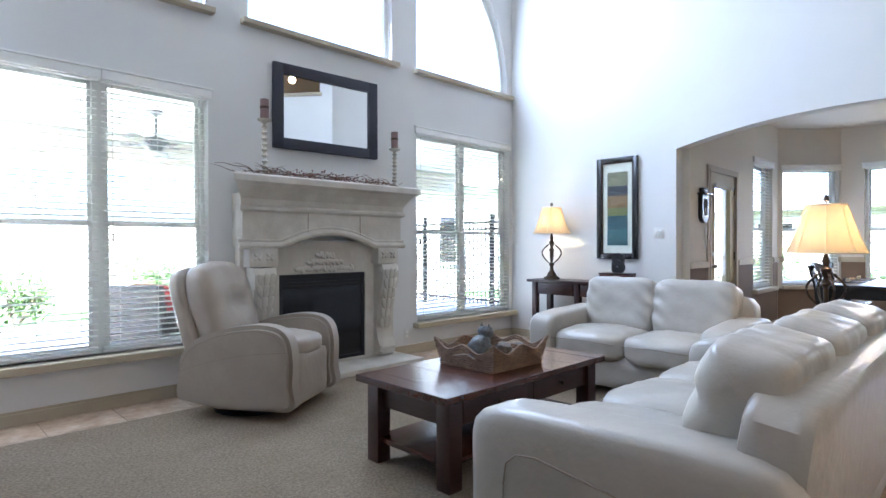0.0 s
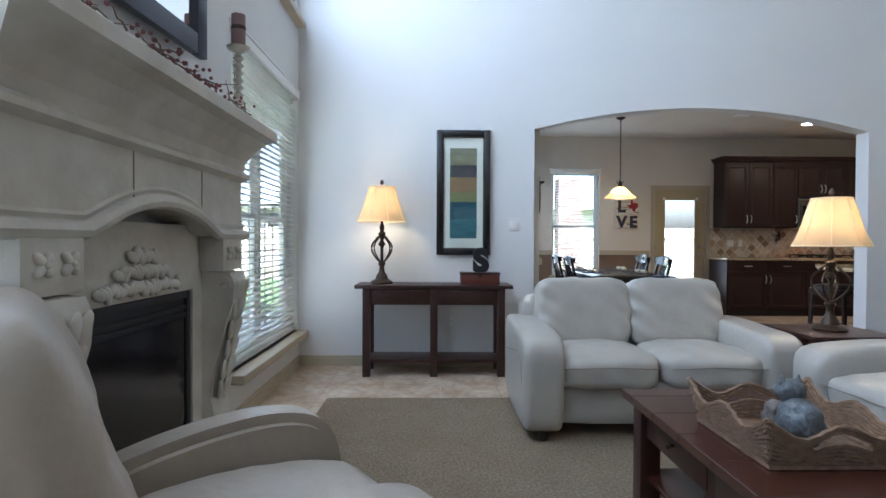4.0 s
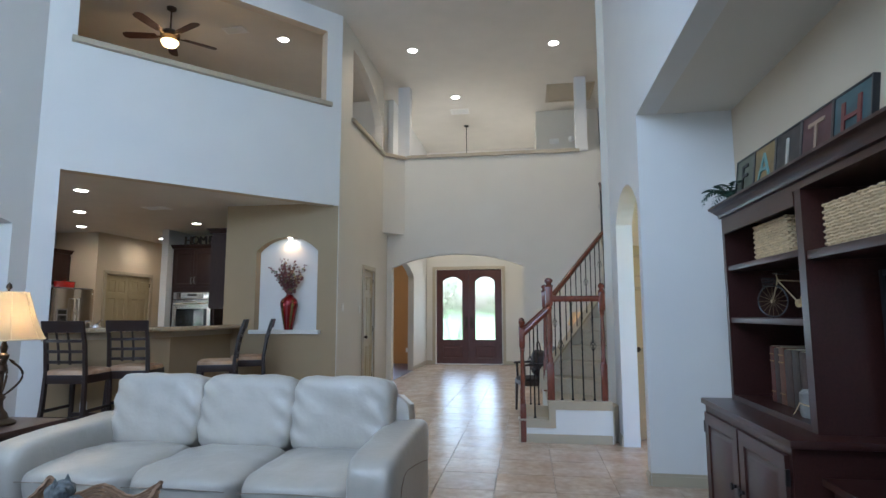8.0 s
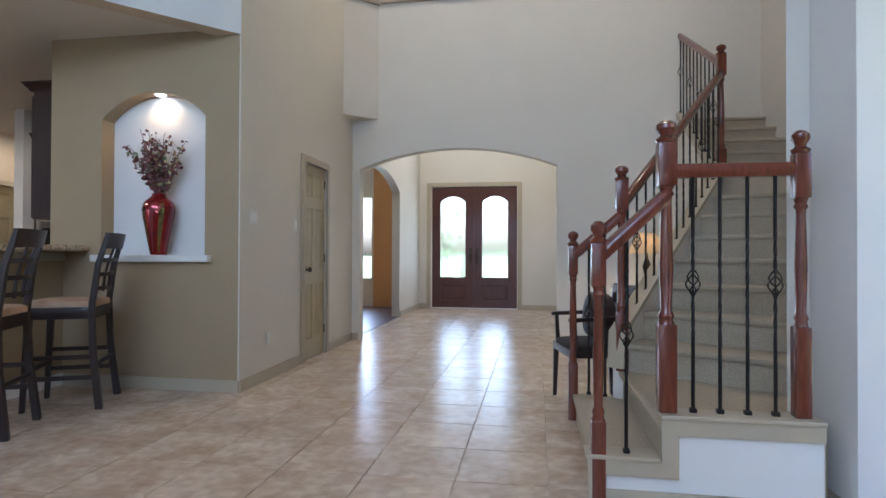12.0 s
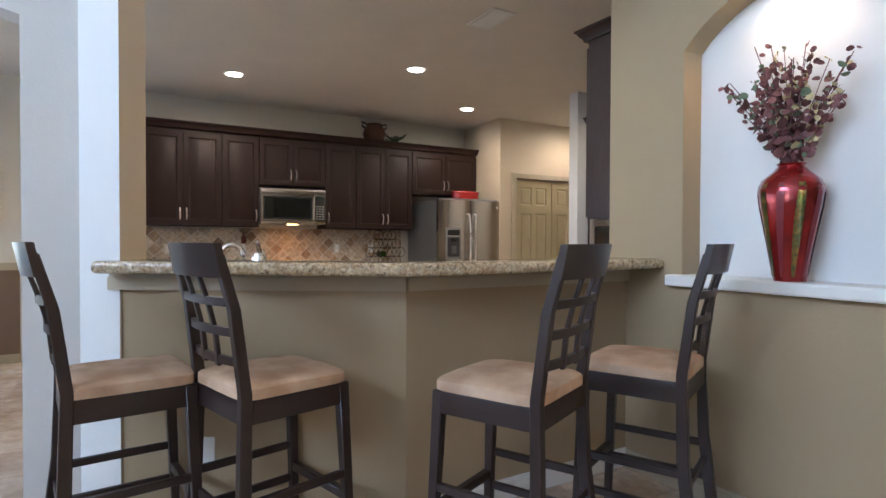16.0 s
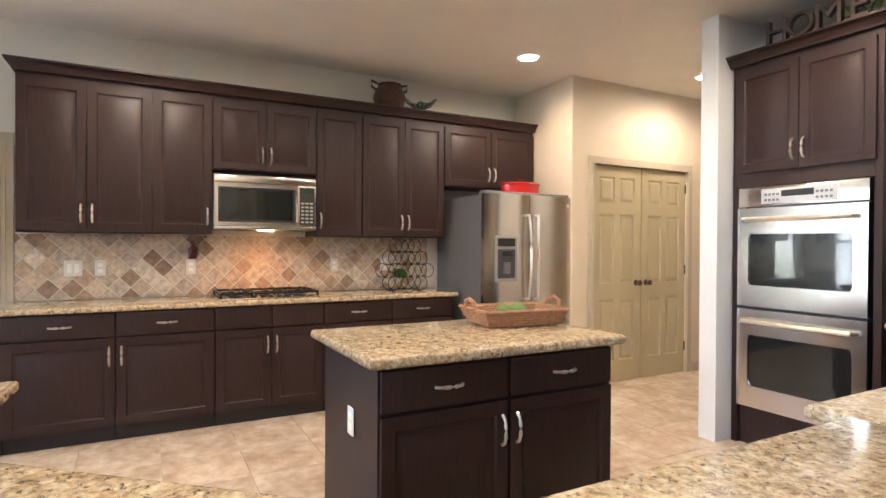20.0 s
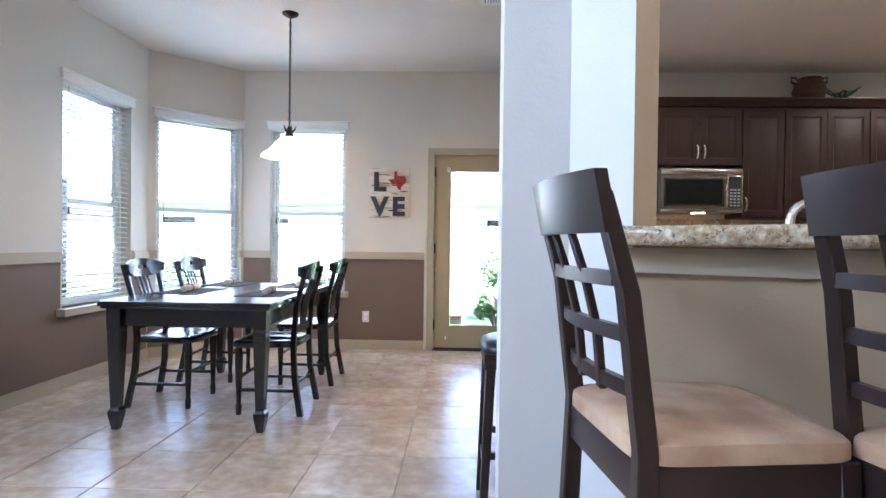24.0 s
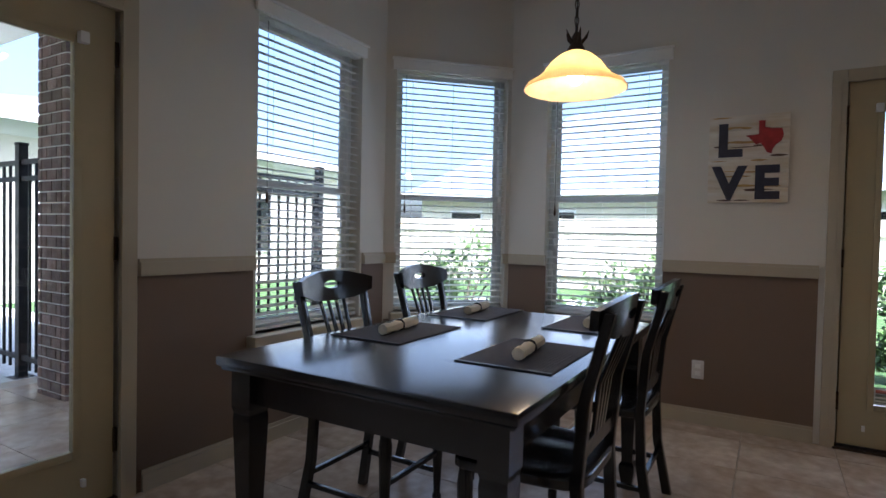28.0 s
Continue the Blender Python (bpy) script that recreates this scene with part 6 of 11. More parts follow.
def microwave(m):
    t = thing("microwave", "stainless steel over-range microwave with black glass door", "microwave", m)
    w, h, d = 0.775, 0.42, 0.39
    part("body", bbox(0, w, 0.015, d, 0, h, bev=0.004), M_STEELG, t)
    bm = bmesh.new()
    prism(bm, rect(0.002, w - 0.15, 0.03, h - 0.062), [rect(0.045, w - 0.19, 0.075, h - 0.11)], 0, 0.014)
    d0 = part("door", bm, M_STEEL, t, smooth=False)
    part("window", bbox(0.045, w - 0.19, 0.004, 0.013, 0.075, h - 0.11), M_OVENGLASS, d0, "black glass window")
    part("window_frame", ring_bm(0.03, w - 0.175, 0.06, h - 0.095, 0.016, -0.003, -0.0005, 0.001), M_BLACK, d0)
    bm = bmesh.new()
    tube(bm, [(w - 0.165, -0.002, 0.05), (w - 0.165, -0.032, 0.07), (w - 0.165, -0.036, h / 2), (w - 0.165, -0.032, h - 0.10), (w - 0.165, -0.002, h - 0.08)], 0.011, 8)
    part("handle", bm, M_STEEL, t, "steel bar handle")
    part("vent", bbox(0.002, w - 0.002, -0.002, 0.014, h - 0.058, h - 0.002, bev=0.003), M_STEEL, t)
    part("skirt", bbox(0.002, w - 0.002, -0.002, 0.014, 0.002, 0.028, bev=0.003), M_STEEL, t)
    pn = part("control_panel", bbox(w - 0.148, w - 0.002, -0.002, 0.014, 0.03, h - 0.062, bev=0.002), M_STEEL, t)
    part("keypad", bbox(w - 0.135, w - 0.015, -0.005, -0.0025, 0.045, h - 0.075), M_BLACK, pn)
    part("display", bbox(w - 0.125, w - 0.025, -0.007, -0.0055, h - 0.125, h - 0.09), mat("display_dark", (0.03, 0.05, 0.04), 0.2), pn)
    bm = bmesh.new()
    for i in range(3):
        for j in range(6):
            box(bm, w - 0.125 + i * 0.036, w - 0.10 + i * 0.036, -0.0065, -0.0055, 0.06 + j * 0.03, 0.075 + j * 0.03)
    tagged(part("keys", bm, mat("key_print", (0.35, 0.35, 0.34), 0.5), pn, smooth=False), kind="stuff")
    part("task_light", bbox(0.33, 0.45, 0.06, 0.11, -0.004, -0.001), M_TASK, t, "lit lamp lens under the microwave")
    return t


M_OVENGLASS = mat("dark_oven_glass", (0.012, 0.014, 0.013), 0.04, var=0.05, coat=0.5)
def ring_bm(u0, u1, z0, z1, w, y0, y1, bev=0.002):
    bm = bmesh.new()
    frame_loop(bm, u0, u1, z0, z1, w, y0, y1, bev)
    return bm


microwave(east(-0.37, 6.985) @ Matrix.Translation((0, 0, 1.445)))
lamp_obj("microwave_light", "SPOT", 0.6, (1.0, 0.34, 0.07), look((7.10, -0.75, 1.43), (7.22, -0.75, 0.9)), 0.04, spot=130)


def cooktop(m):
    t = thing("cooktop", "black gas cooktop with cast-iron grates set in the worktop", "cooktop", m)
    part("plate", bbox(-0.38, 0.38, -0.25, 0.25, 0.001, 0.012, bev=0.004), M_STEEL, t)
    for k, (x, y) in enumerate(((-0.24, -0.12), (-0.24, 0.12), (0.24, -0.12), (0.24, 0.12), (0, 0))):
        part("burner", lathe(bmesh.new(), [(0.05, 0.0121), (0.05, 0.022), (0.034, 0.024), (0.034, 0.032), (0.001, 0.034)], 12, x, y), M_BLACK, t)
    for x in (-0.25, 0.0, 0.25):
        bm = bmesh.new()
        for yy in (-0.22, 0.22):
            box(bm, x - 0.115, x + 0.115, yy - 0.006, yy + 0.006, 0.036, 0.05)
        for xx in (-0.11, 0.11):
            box(bm, x + xx - 0.006, x + xx + 0.006, -0.214, 0.214, 0.036, 0.05)
        for yy in (-0.11, 0.11):
            box(bm, x - 0.10, x + 0.10, yy - 0.005, yy + 0.005, 0.04, 0.052)
        box(bm, x - 0.005, x + 0.005, -0.21, 0.21, 0.041, 0.053)
        for xx in (-0.11, 0.11):
            for yy in (-0.215, 0.215):
                box(bm, x + xx - 0.008, x + xx + 0.008, yy - 0.008, yy + 0.008, 0.012, 0.04)
        part("grate", bm, M_IRON, t, smooth=False)
    for k in range(5):
        part("knob", lathe(bmesh.new(), [(0.017, 0.0125), (0.016, 0.03), (0.001, 0.031)], 10, -0.12 + 0.06 * k, -0.225), M_BLACK, t)
    return t


cooktop(east(-0.765, 7.08) @ Matrix.Translation((0, 0, 0.92)))


def fridge(m):
    """Local x along the front, front towards -y."""
    t = thing("refrigerator", "stainless steel french-door refrigerator with water dispenser", "refrigerator", m)
    w, h = 0.965, 1.78
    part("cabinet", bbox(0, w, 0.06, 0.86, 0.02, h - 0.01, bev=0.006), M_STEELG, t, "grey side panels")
    part("hinge_cover", bbox(0.02, w - 0.02, 0.03, 0.12, h - 0.01, h + 0.025, bev=0.008), M_STEELG, t)
    fz = 0.66

    def bowed(x0, x1, z0, z1):
        bm = bmesh.new()
        n = 6
        col = []
        for i in range(n + 1):
            u = i / n
            yy = -0.012 * math.sin(math.pi * u) + (0.012 if i in (0, n) else 0)
            col.append((x0 + (x1 - x0) * u, yy))
        vs = [[bm.verts.new((x, y, z)) for x, y in col] for z in (z0, z1)]
        bk = [[bm.verts.new((x, 0.055, z)) for x, y in (col[0], col[-1])] for z in (z0, z1)]
        for i in range(n):
            bm.faces.new((vs[0][i], vs[0][i + 1], vs[1][i + 1], vs[1][i]))
        for z in (0, 1):
            bm.faces.new(vs[z] + [bk[z][1], bk[z][0]])
        bm.faces.new((vs[0][0], vs[1][0], bk[1][0], bk[0][0]))
        bm.faces.new((vs[0][n], vs[1][n], bk[1][1], bk[0][1]))
        bm.faces.new((bk[0][0], bk[0][1], bk[1][1], bk[1][0]))
        bmesh.ops.recalc_face_normals(bm, faces=bm.faces[:])
        return bm
    dl = part("door", bowed(0.004, w / 2 - 0.003, fz + 0.005, h), M_STEEL, t, "brushed steel door with dispenser")
    dr = part("door", bowed(w / 2 + 0.003, w - 0.004, fz + 0.005, h), M_STEEL, t, "brushed steel door")
    fr = part("freezer_drawer", bowed(0.004, w - 0.004, 0.08, fz - 0.005), M_STEEL, t)
    part("toe_grille", bbox(0.02, w - 0.02, 0.03, 0.06, 0.005, 0.075), M_BLACK, t)
    ds = part("dispenser", bbox(0.10, 0.33, -0.019, -0.006, 1.02, 1.42, bev=0.006), mat("dispenser_grey", (0.38, 0.37, 0.35), 0.35, metal=0.6), dl)
    part("dispenser_well", bbox(0.125, 0.305, -0.0215, -0.0195, 1.05, 1.30), mat("well_dark", (0.06, 0.06, 0.065), 0.5), dl)
    part("dispenser_panel", bbox(0.125, 0.305, -0.0225, -0.0195, 1.325, 1.395), M_BLACK, dl)
    part("paddle", bbox(0.18, 0.25, -0.035, -0.022, 1.09, 1.19, bev=0.006), M_STEELG, dl)
    part("spout", bbox(0.17, 0.26, -0.05, -0.022, 1.24, 1.29, bev=0.01), M_BLACK, dl)
    for s, d in ((-1, dl), (1, dr)):
        bm = bmesh.new()
        x = w / 2 + s * 0.05
        pts = [(x, -0.01, 0.86)] + [(x - s * 0.012 * (1 - (2 * u - 1) ** 2), -0.055 - 0.018 * math.sin(math.pi * u), 0.86 + 0.74 * u) for u in [i / 10 for i in range(11)]] + [(x, -0.01, 1.60)]
        part("handle", tube(bm, pts, 0.012, 8), M_CHROME, d, "long curved steel handle")
    bm = tube(bmesh.new(), [(0.12, -0.01, 0.60), (0.12, -0.06, 0.60), (w / 2, -0.07, 0.60), (w - 0.12, -0.06, 0.60), (w - 0.12, -0.01, 0.60)], 0.012, 8)
    part("handle", bm, M_CHROME, fr)
    part("badge", lathe(bmesh.new(), [(0.016, 0), (0.016, 0.003), (0.001, 0.004)], 12), M_CHROME, dr).matrix_local = Matrix.Translation((w - 0.06, -0.004, 1.70)) @ pose(0, 0, 0, 90, 0, 0)
    return t


fridge(east(-2.45, 6.49))
M_POT = mat("red_enamel", (0.45, 0.015, 0.012), 0.2, var=0.1, coat=0.5)
t = thing("cooking_pot", "red enamel oval pot with lid on the refrigerator", "pot", pose(6.85, -3.08, 1.805))
bm = lathe(bmesh.new(), [(0.14, 0), (0.16, 0.01), (0.165, 0.10), (0.172, 0.105)], 20)
part("body", xform(bm, Matrix.Diagonal((0.8, 1.25, 1, 1))), M_POT, t)
bm = lathe(bmesh.new(), [(0.174, 0.106), (0.172, 0.118), (0.12, 0.135), (0.02, 0.142), (0.02, 0.15), (0.001, 0.152)], 20)
part("lid", xform(bm, Matrix.Diagonal((0.8, 1.25, 1, 1))), M_POT, t)

# island
t = thing("kitchen_island", "espresso wooden island cabinet with drawers and doors", "island", frame_on(Vector((4.43, -0.675, 0)), Vector((0, -1, 0))))
part("body", bbox(0.0, 1.165, 0.0, 0.68, 0.10, 0.879), M_CAB, t)
part("toe_kick", bbox(0.02, 1.145, 0.05, 0.66, 0.0, 0.099), M_KICK, t)
for k in range(2):
    slab_front(t, 0.568, 0.16, 0.008 + 0.582 * k, 0.705, -0.001)
    cab_door(t, 0.568, 0.575, 0.008 + 0.582 * k, 0.115, -0.001, ("rt", "lt")[k])
slab("island_worktop", [(4.365, -0.62), (5.17, -0.62), (5.17, -1.885), (4.365, -1.885)], 0.88, 0.925, "thick speckled granite top of the kitchen island", 0.018)
switch_plate(frame_on(Vector((4.72, -0.674, 0.62)), Vector((-1, 0, 0))) @ Matrix.Translation((0, 0, 0.60)), 1, outlet=True, label="white outlet plate in the end of the island")


def basket_tray(m, L, W, hgt, material, label, name="wicker_tray", flare=0.03, rows=6, handles=True):
    t = thing(name, label, "basket", m)
    part("base", bbox(-L / 2 + 0.01, L / 2 - 0.01, -W / 2 + 0.01, W / 2 - 0.01, 0.002, 0.012), material, t)
    for k in range(rows):
        u = (k + 0.5) / rows
        o = flare * u
        bm = bmesh.new()
        pts = []
        a, b = L / 2 + o, W / 2 + o
        n = 9
        corners = [(-a, -b), (a, -b), (a, b), (-a, b)]
        for c in range(4):
            p, q = corners[c], corners[(c + 1) % 4]
            for i in range(n):
                s = i / n
                wob = 0.004 * (1 if (i + k + c) % 2 else -1)
                nx, ny = (q[1] - p[1]), -(q[0] - p[0])
                l = math.hypot(nx, ny)
                pts.append((p[0] + (q[0] - p[0]) * s + nx / l * wob, p[1] + (q[1] - p[1]) * s + ny / l * wob, 0.008 + u * hgt))
        tube(bm, pts, hgt / rows * 0.56, 5, closed=True)
        part("woven_strand", bm, material, t)
    a, b = L / 2 + flare + 0.004, W / 2 + flare + 0.004
    part("rim", tube(bmesh.new(), [(-a, -b, hgt + 0.008), (a, -b, hgt + 0.008), (a, b, hgt + 0.008), (-a, b, hgt + 0.008)], 0.009, 6, closed=True), material, t)
    if handles:
        for s in (-1, 1):
            pts = [(s * a, -0.07, hgt), (s * (a + 0.01), -0.055, hgt + 0.045), (s * (a + 0.015), 0, hgt + 0.06), (s * (a + 0.01), 0.055, hgt + 0.045), (s * a, 0.07, hgt)]
            part("handle", tube(bmesh.new(), pts, 0.011, 6), material, t)
    return t


M_WICKR = mat("reddish_wicker", (0.33, 0.17, 0.085), 0.6, var=0.3, scale=40, rand=0.15)
basket_tray(pose(4.90, -1.62, 0.926, 0, 0, 82), 0.40, 0.27, 0.075, M_WICKR, "reddish woven wicker tray on the island")
M_ARTI = mat("artichoke_green", (0.12, 0.20, 0.035), 0.6, var=0.35, scale=18, bump=0.2, bscale=40)


def artichoke(m):
    t = thing("artichoke", "green artichoke lying in the wicker tray", "vegetable", m, group="artichokes")
    part("core", xform(pillow(0.085, 0.085, 0.075, k=2.1, cuts=4), Matrix.Translation((0, 0, 0.04))), M_ARTI, t)
    bm = bmesh.new()
    for r in range(5):
        for k in range(9):
            a = 2 * math.pi * (k + 0.5 * (r % 2)) / 9
            el = -0.3 + r * 0.38
            c = Vector((math.cos(a) * math.cos(el) * 0.045, math.sin(a) * math.cos(el) * 0.045, 0.04 + 0.04 * math.sin(el)))
            t2 = pillow(0.034, 0.012, 0.042, k=2.3, cuts=2)
            add(bm, t2, Matrix.Translation(c) @ pose(0, 0, 0, -25 + r * 14, 0, math.degrees(a) - 90))
    tagged(part("scales", bm, M_ARTI, t), kind="stuff")
    return t


for dx, dy in ((-0.02, 0.075), (0.02, -0.04)):
    artichoke(pose(4.89 + dx, -1.62 + dy, 0.94))


# oven tower, local x towards +X from west end, front faces +Y
def tower():
    m = frame_on(Vector((4.935, -3.49, 0)), Vector((-1, 0, 0)))
    t = thing("oven_cabinet", "tall espresso cabinet housing a double wall oven", "cabinet", m)
    w = 0.885
    part("side_panel", bbox(0.0, 0.04, 0.0, 0.66, 0.0, 2.55), M_CAB, t)
    part("side_panel", bbox(w - 0.04, w, 0.0, 0.66, 0.0, 2.55), M_CAB, t)
    part("back_panel", bbox(0.041, w - 0.041, 0.60, 0.66, 0.0, 2.55), M_CAB, t)
    part("filler", bbox(0.041, w - 0.041, 0.001, 0.59, 1.735, 2.55), M_CAB, t)
    part("toe_kick", bbox(0.041, w - 0.041, 0.03, 0.59, 0.0, 0.26), M_CAB, t)
    for k in range(2):
        cab_door(t, 0.41, 0.68, 0.03 + k * 0.416, 1.83, -0.001, ("rb", "lb")[k])
    part("crown", crown(bmesh.new(), 0, w, -0.02, 0.66, 2.551, ends=(1, 1)), M_CAB, t)
    o = thing("wall_oven", "stainless steel double wall oven with dark glass doors", "oven", m)
    x0, x1 = 0.055, w - 0.055
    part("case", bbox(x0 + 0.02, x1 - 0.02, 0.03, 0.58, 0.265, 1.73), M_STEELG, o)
    pn = part("control_panel", bbox(x0, x1, -0.02, 0.025, 1.60, 1.725, bev=0.004), M_STEEL, o)
    part("keypad", bbox(x0 + 0.16, x1 - 0.16, -0.026, -0.021, 1.615, 1.71, bev=0.006), mat("keypad_silver", (0.5, 0.5, 0.48), 0.35), pn)
    part("display", bbox(x0 + 0.29, x1 - 0.29, -0.029, -0.0265, 1.655, 1.695), M_BLACK, pn)
    bm = bmesh.new()
    for i in range(4):
        for j in range(2):
            for s in (0.18, x1 - x0 - 0.28):
                box(bm, x0 + s + i * 0.026, x0 + s + 0.017 + i * 0.026, -0.028, -0.0262, 1.63 + j * 0.035, 1.645 + j * 0.035)
    tagged(part("keys", bm, M_STEELG, pn, smooth=False), kind="stuff")
    for z0, z1 in ((0.94, 1.59), (0.27, 0.92)):
        bm = bmesh.new()
        prism(bm, rect(x0, x1, z0, z1), [[(x0 + 0.09, z0 + 0.14), (x1 - 0.09, z0 + 0.14), (x1 - 0.075, z0 + 0.17), (x1 - 0.075, z1 - 0.20), (x1 - 0.09, z1 - 0.17), (x0 + 0.09, z1 - 0.17), (x0 + 0.075, z1 - 0.20), (x0 + 0.075, z0 + 0.17)]], -0.03, 0.025)
        d = part("oven_door", bm, M_STEEL, o, smooth=False)
        part("window", bbox(x0 + 0.06, x1 - 0.06, -0.02, 0.01, z0 + 0.13, z1 - 0.16), M_OVENGLASS, d, "dark glass oven window")
        part("handle", tube(bmesh.new(), [(x0 + 0.05, -0.03, z1 - 0.075), (x0 + 0.06, -0.075, z1 - 0.075), ((x0 + x1) / 2, -0.088, z1 - 0.075), (x1 - 0.06, -0.075, z1 - 0.075), (x1 - 0.05, -0.03, z1 - 0.075)], 0.014, 8), M_CHROME, d, "steel bar handle")
    part("vent_strip", bbox(x0, x1, -0.018, 0.02, 0.922, 0.938), M_BLACK, o)


tower()
# west run and south-west corner
def west(y, x=3.28):
    return frame_on(Vector((x, y, 0)), Vector((0, 1, 0)))


for y, w in ((-4.14, 0.86), (-3.275, 0.90), (-2.37, 0.92)):
    base_unit(west(y), w, 0.60, ("rt", "lt"), "two")
base_unit(frame_on(Vector((4.045, -3.56, 0)), Vector((-1, 0, 0))), 0.755, 0.59, ("rt", "lt"), "two")
slab("countertop", [(2.69, -4.15), (4.045, -4.15), (4.045, -3.51), (3.34, -3.51), (3.34, -1.46), (2.69, -1.46)], 0.881, 0.92, "speckled granite worktop in the kitchen corner")
upper_unit(west(-2.5, 2.96), 0.97, 0.285, 1.40, 2.52, ("rb", "lb"), "tall espresso wall cabinet beside the niche wall")
upper_unit(west(-3.4, 2.96), 0.895, 0.285, 1.40, 2.52, ("rb", "lb"))
solid("cornice", xform(crown(bmesh.new(), -0.895, 0.97, -0.022, 0.285, 2.521, ends=(0, 1)), west(-2.5, 2.96)), M_CAB, "espresso wooden cornice on the wall cabinets", "cornice")
structure("backsplash_bed_south", bbox(2.672, 4.05, -4.158, -4.15, 0.921, 1.42), M_MORTAR, "stone backsplash bed", "wall")

# coffee maker
t = thing("coffee_maker", "black and steel coffee maker on the granite worktop", "coffee maker", pose(3.78, -3.86, 0.921))
part("base", bbox(-0.11, 0.11, -0.13, 0.13, 0, 0.03, bev=0.008), M_BLACK, t)
part("column", bbox(-0.11, 0.11, -0.13, -0.03, 0.03, 0.26, bev=0.008), M_BLACK, t)
hd = part("head", bbox(-0.11, 0.11, -0.13, 0.13, 0.261, 0.37, bev=0.01), M_STEEL, t)
part("dial", xform(lathe(bmesh.new(), [(0.03, 0), (0.028, 0.015), (0.001, 0.017)], 14), pose(0, 0.131, 0.315, -90, 0, 0)), M_BLACK, hd)
part("carafe", lathe(bmesh.new(), [(0.05, 0.031), (0.068, 0.05), (0.07, 0.11), (0.05, 0.17), (0.052, 0.185)], 16, 0, 0.055), M_OVENGLASS, t)
part("carafe_handle", tube(bmesh.new(), [(0, 0.12, 0.16), (0, 0.155, 0.15), (0, 0.158, 0.09), (0, 0.125, 0.07)], 0.008, 6), M_BLACK, t)
t = thing("black_canister", "black canister beside the coffee maker", "canister", pose(3.52, -3.86, 0.921))
part("body", lathe(bmesh.new(), [(0.07, 0), (0.075, 0.01), (0.075, 0.22), (0.06, 0.25)], 16), M_BLACK, t)
part("lid", lathe(bmesh.new(), [(0.062, 0.251), (0.06, 0.27), (0.01, 0.285), (0.001, 0.286)], 16), M_BLACK, t)

# letters on the oven cabinet
t = thing("word_sign", "dark wooden letters spelling HOME on the oven cabinet", "sign", frame_on(Vector((4.82, -3.475, 2.628)), Vector((-1, 0, 0))) @ Matrix.Translation((0.10, 0, 2.628)) @ Matrix.Diagonal((0.88, 1, 0.86, 1)))
M_LETTER = mat("dark_letter_wood", (0.045, 0.03, 0.022), 0.5, var=0.2)
for ch, x, z in (("H", 0.10, 0.012), ("O", 0.265, 0.012), ("M", 0.45, 0.012), ("E", 0.63, 0.012)):
    letters(ch, 0.25, 0.02, Matrix.Translation((x, 0, z)) @ pose(0, 0, 0, 90, 0, 0), M_LETTER, t)


def frond(bm, root, heading, length, droop, width=0.05, n=11, leaf_w=0.016):
    """One fern frond: a curved stem with paired leaflets."""
    d = Vector((math.cos(heading), math.sin(heading), 0))
    s = Vector((-d.y, d.x, 0))
    pts = []
    for i in range(n + 1):
        u = i / n
        pts.append(Vector(root) + d * length * u * (1 - 0.25 * u) + Vector((0, 0, length * (0.75 * u - droop * u * u))))
    tube(bm, pts, [0.003 * (1 - 0.8 * i / n) for i in range(n + 1)], 4)
    for i in range(1, n + 1):
        u = i / n
        wd = width * math.sin(math.pi * min(1, 0.18 + 0.82 * u)) ** 0.7
        ax = (pts[i] - pts[i - 1]).normalized()
        for sg in (-1, 1):
            tip = pts[i] + s * sg * wd + ax * wd * 0.5 - Vector((0, 0, wd * 0.25))
            a = bm.verts.new(pts[i])
            b = bm.verts.new(pts[i] + (tip - pts[i]) * 0.5 + ax * leaf_w * 0.5 + Vector((0, 0, 0.004)))
            c = bm.verts.new(tip)
            e = bm.verts.new(pts[i] + (tip - pts[i]) * 0.5 - ax * leaf_w * 0.5)
            bm.faces.new((a, b, c, e))


def fern(m, n, length, label, seed=1, spread=(0, 6.283), droop=0.55, material=None, name="fern_plant"):
    rnd = random.Random(seed)
    t = thing(name, label, "plant", m)
    part("root", xform(pillow(0.07, 0.07, 0.04, k=2.2, cuts=3), Matrix.Translation((0, 0, 0.02))), M_FERN, t)
    for k in range(n):
        bm = bmesh.new()
        a = spread[0] + (spread[1] - spread[0]) * (k + rnd.random() * 0.6) / n
        frond(bm, (0, 0, 0.02), a, length * rnd.uniform(0.75, 1.1), droop * rnd.uniform(0.5, 1.3), length * 0.17)
        part("frond", bm, material or M_FERN, t)
    return t


fern(pose(4.17, -3.62, 2.628), 9, 0.2, "green artificial foliage beside the letters", 3, material=M_LEAF)
# on top of the east wall cabinets
t = thing("brown_basket", "round brown woven pot on top of the wall cabinets", "basket", pose(7.19, -1.87, 2.548))
part("body", lathe(bmesh.new(), [(0.09, 0), (0.13, 0.04), (0.15, 0.11), (0.13, 0.18), (0.10, 0.22), (0.11, 0.235)], 18), mat("brown_woven", (0.075, 0.035, 0.02), 0.7, var=0.4, scale=30, bump=0.4, bscale=50), t)
for s in (-1, 1):
    part("handle", tube(bmesh.new(), [(0.0, s * 0.12, 0.17), (0.0, s * 0.17, 0.20), (0.0, s * 0.175, 0.25), (0.0, s * 0.12, 0.235)], 0.012, 6), M_ESP, t)
fern(pose(7.19, -2.17, 2.548), 12, 0.24, "green artificial fern on top of the wall cabinets", 5)

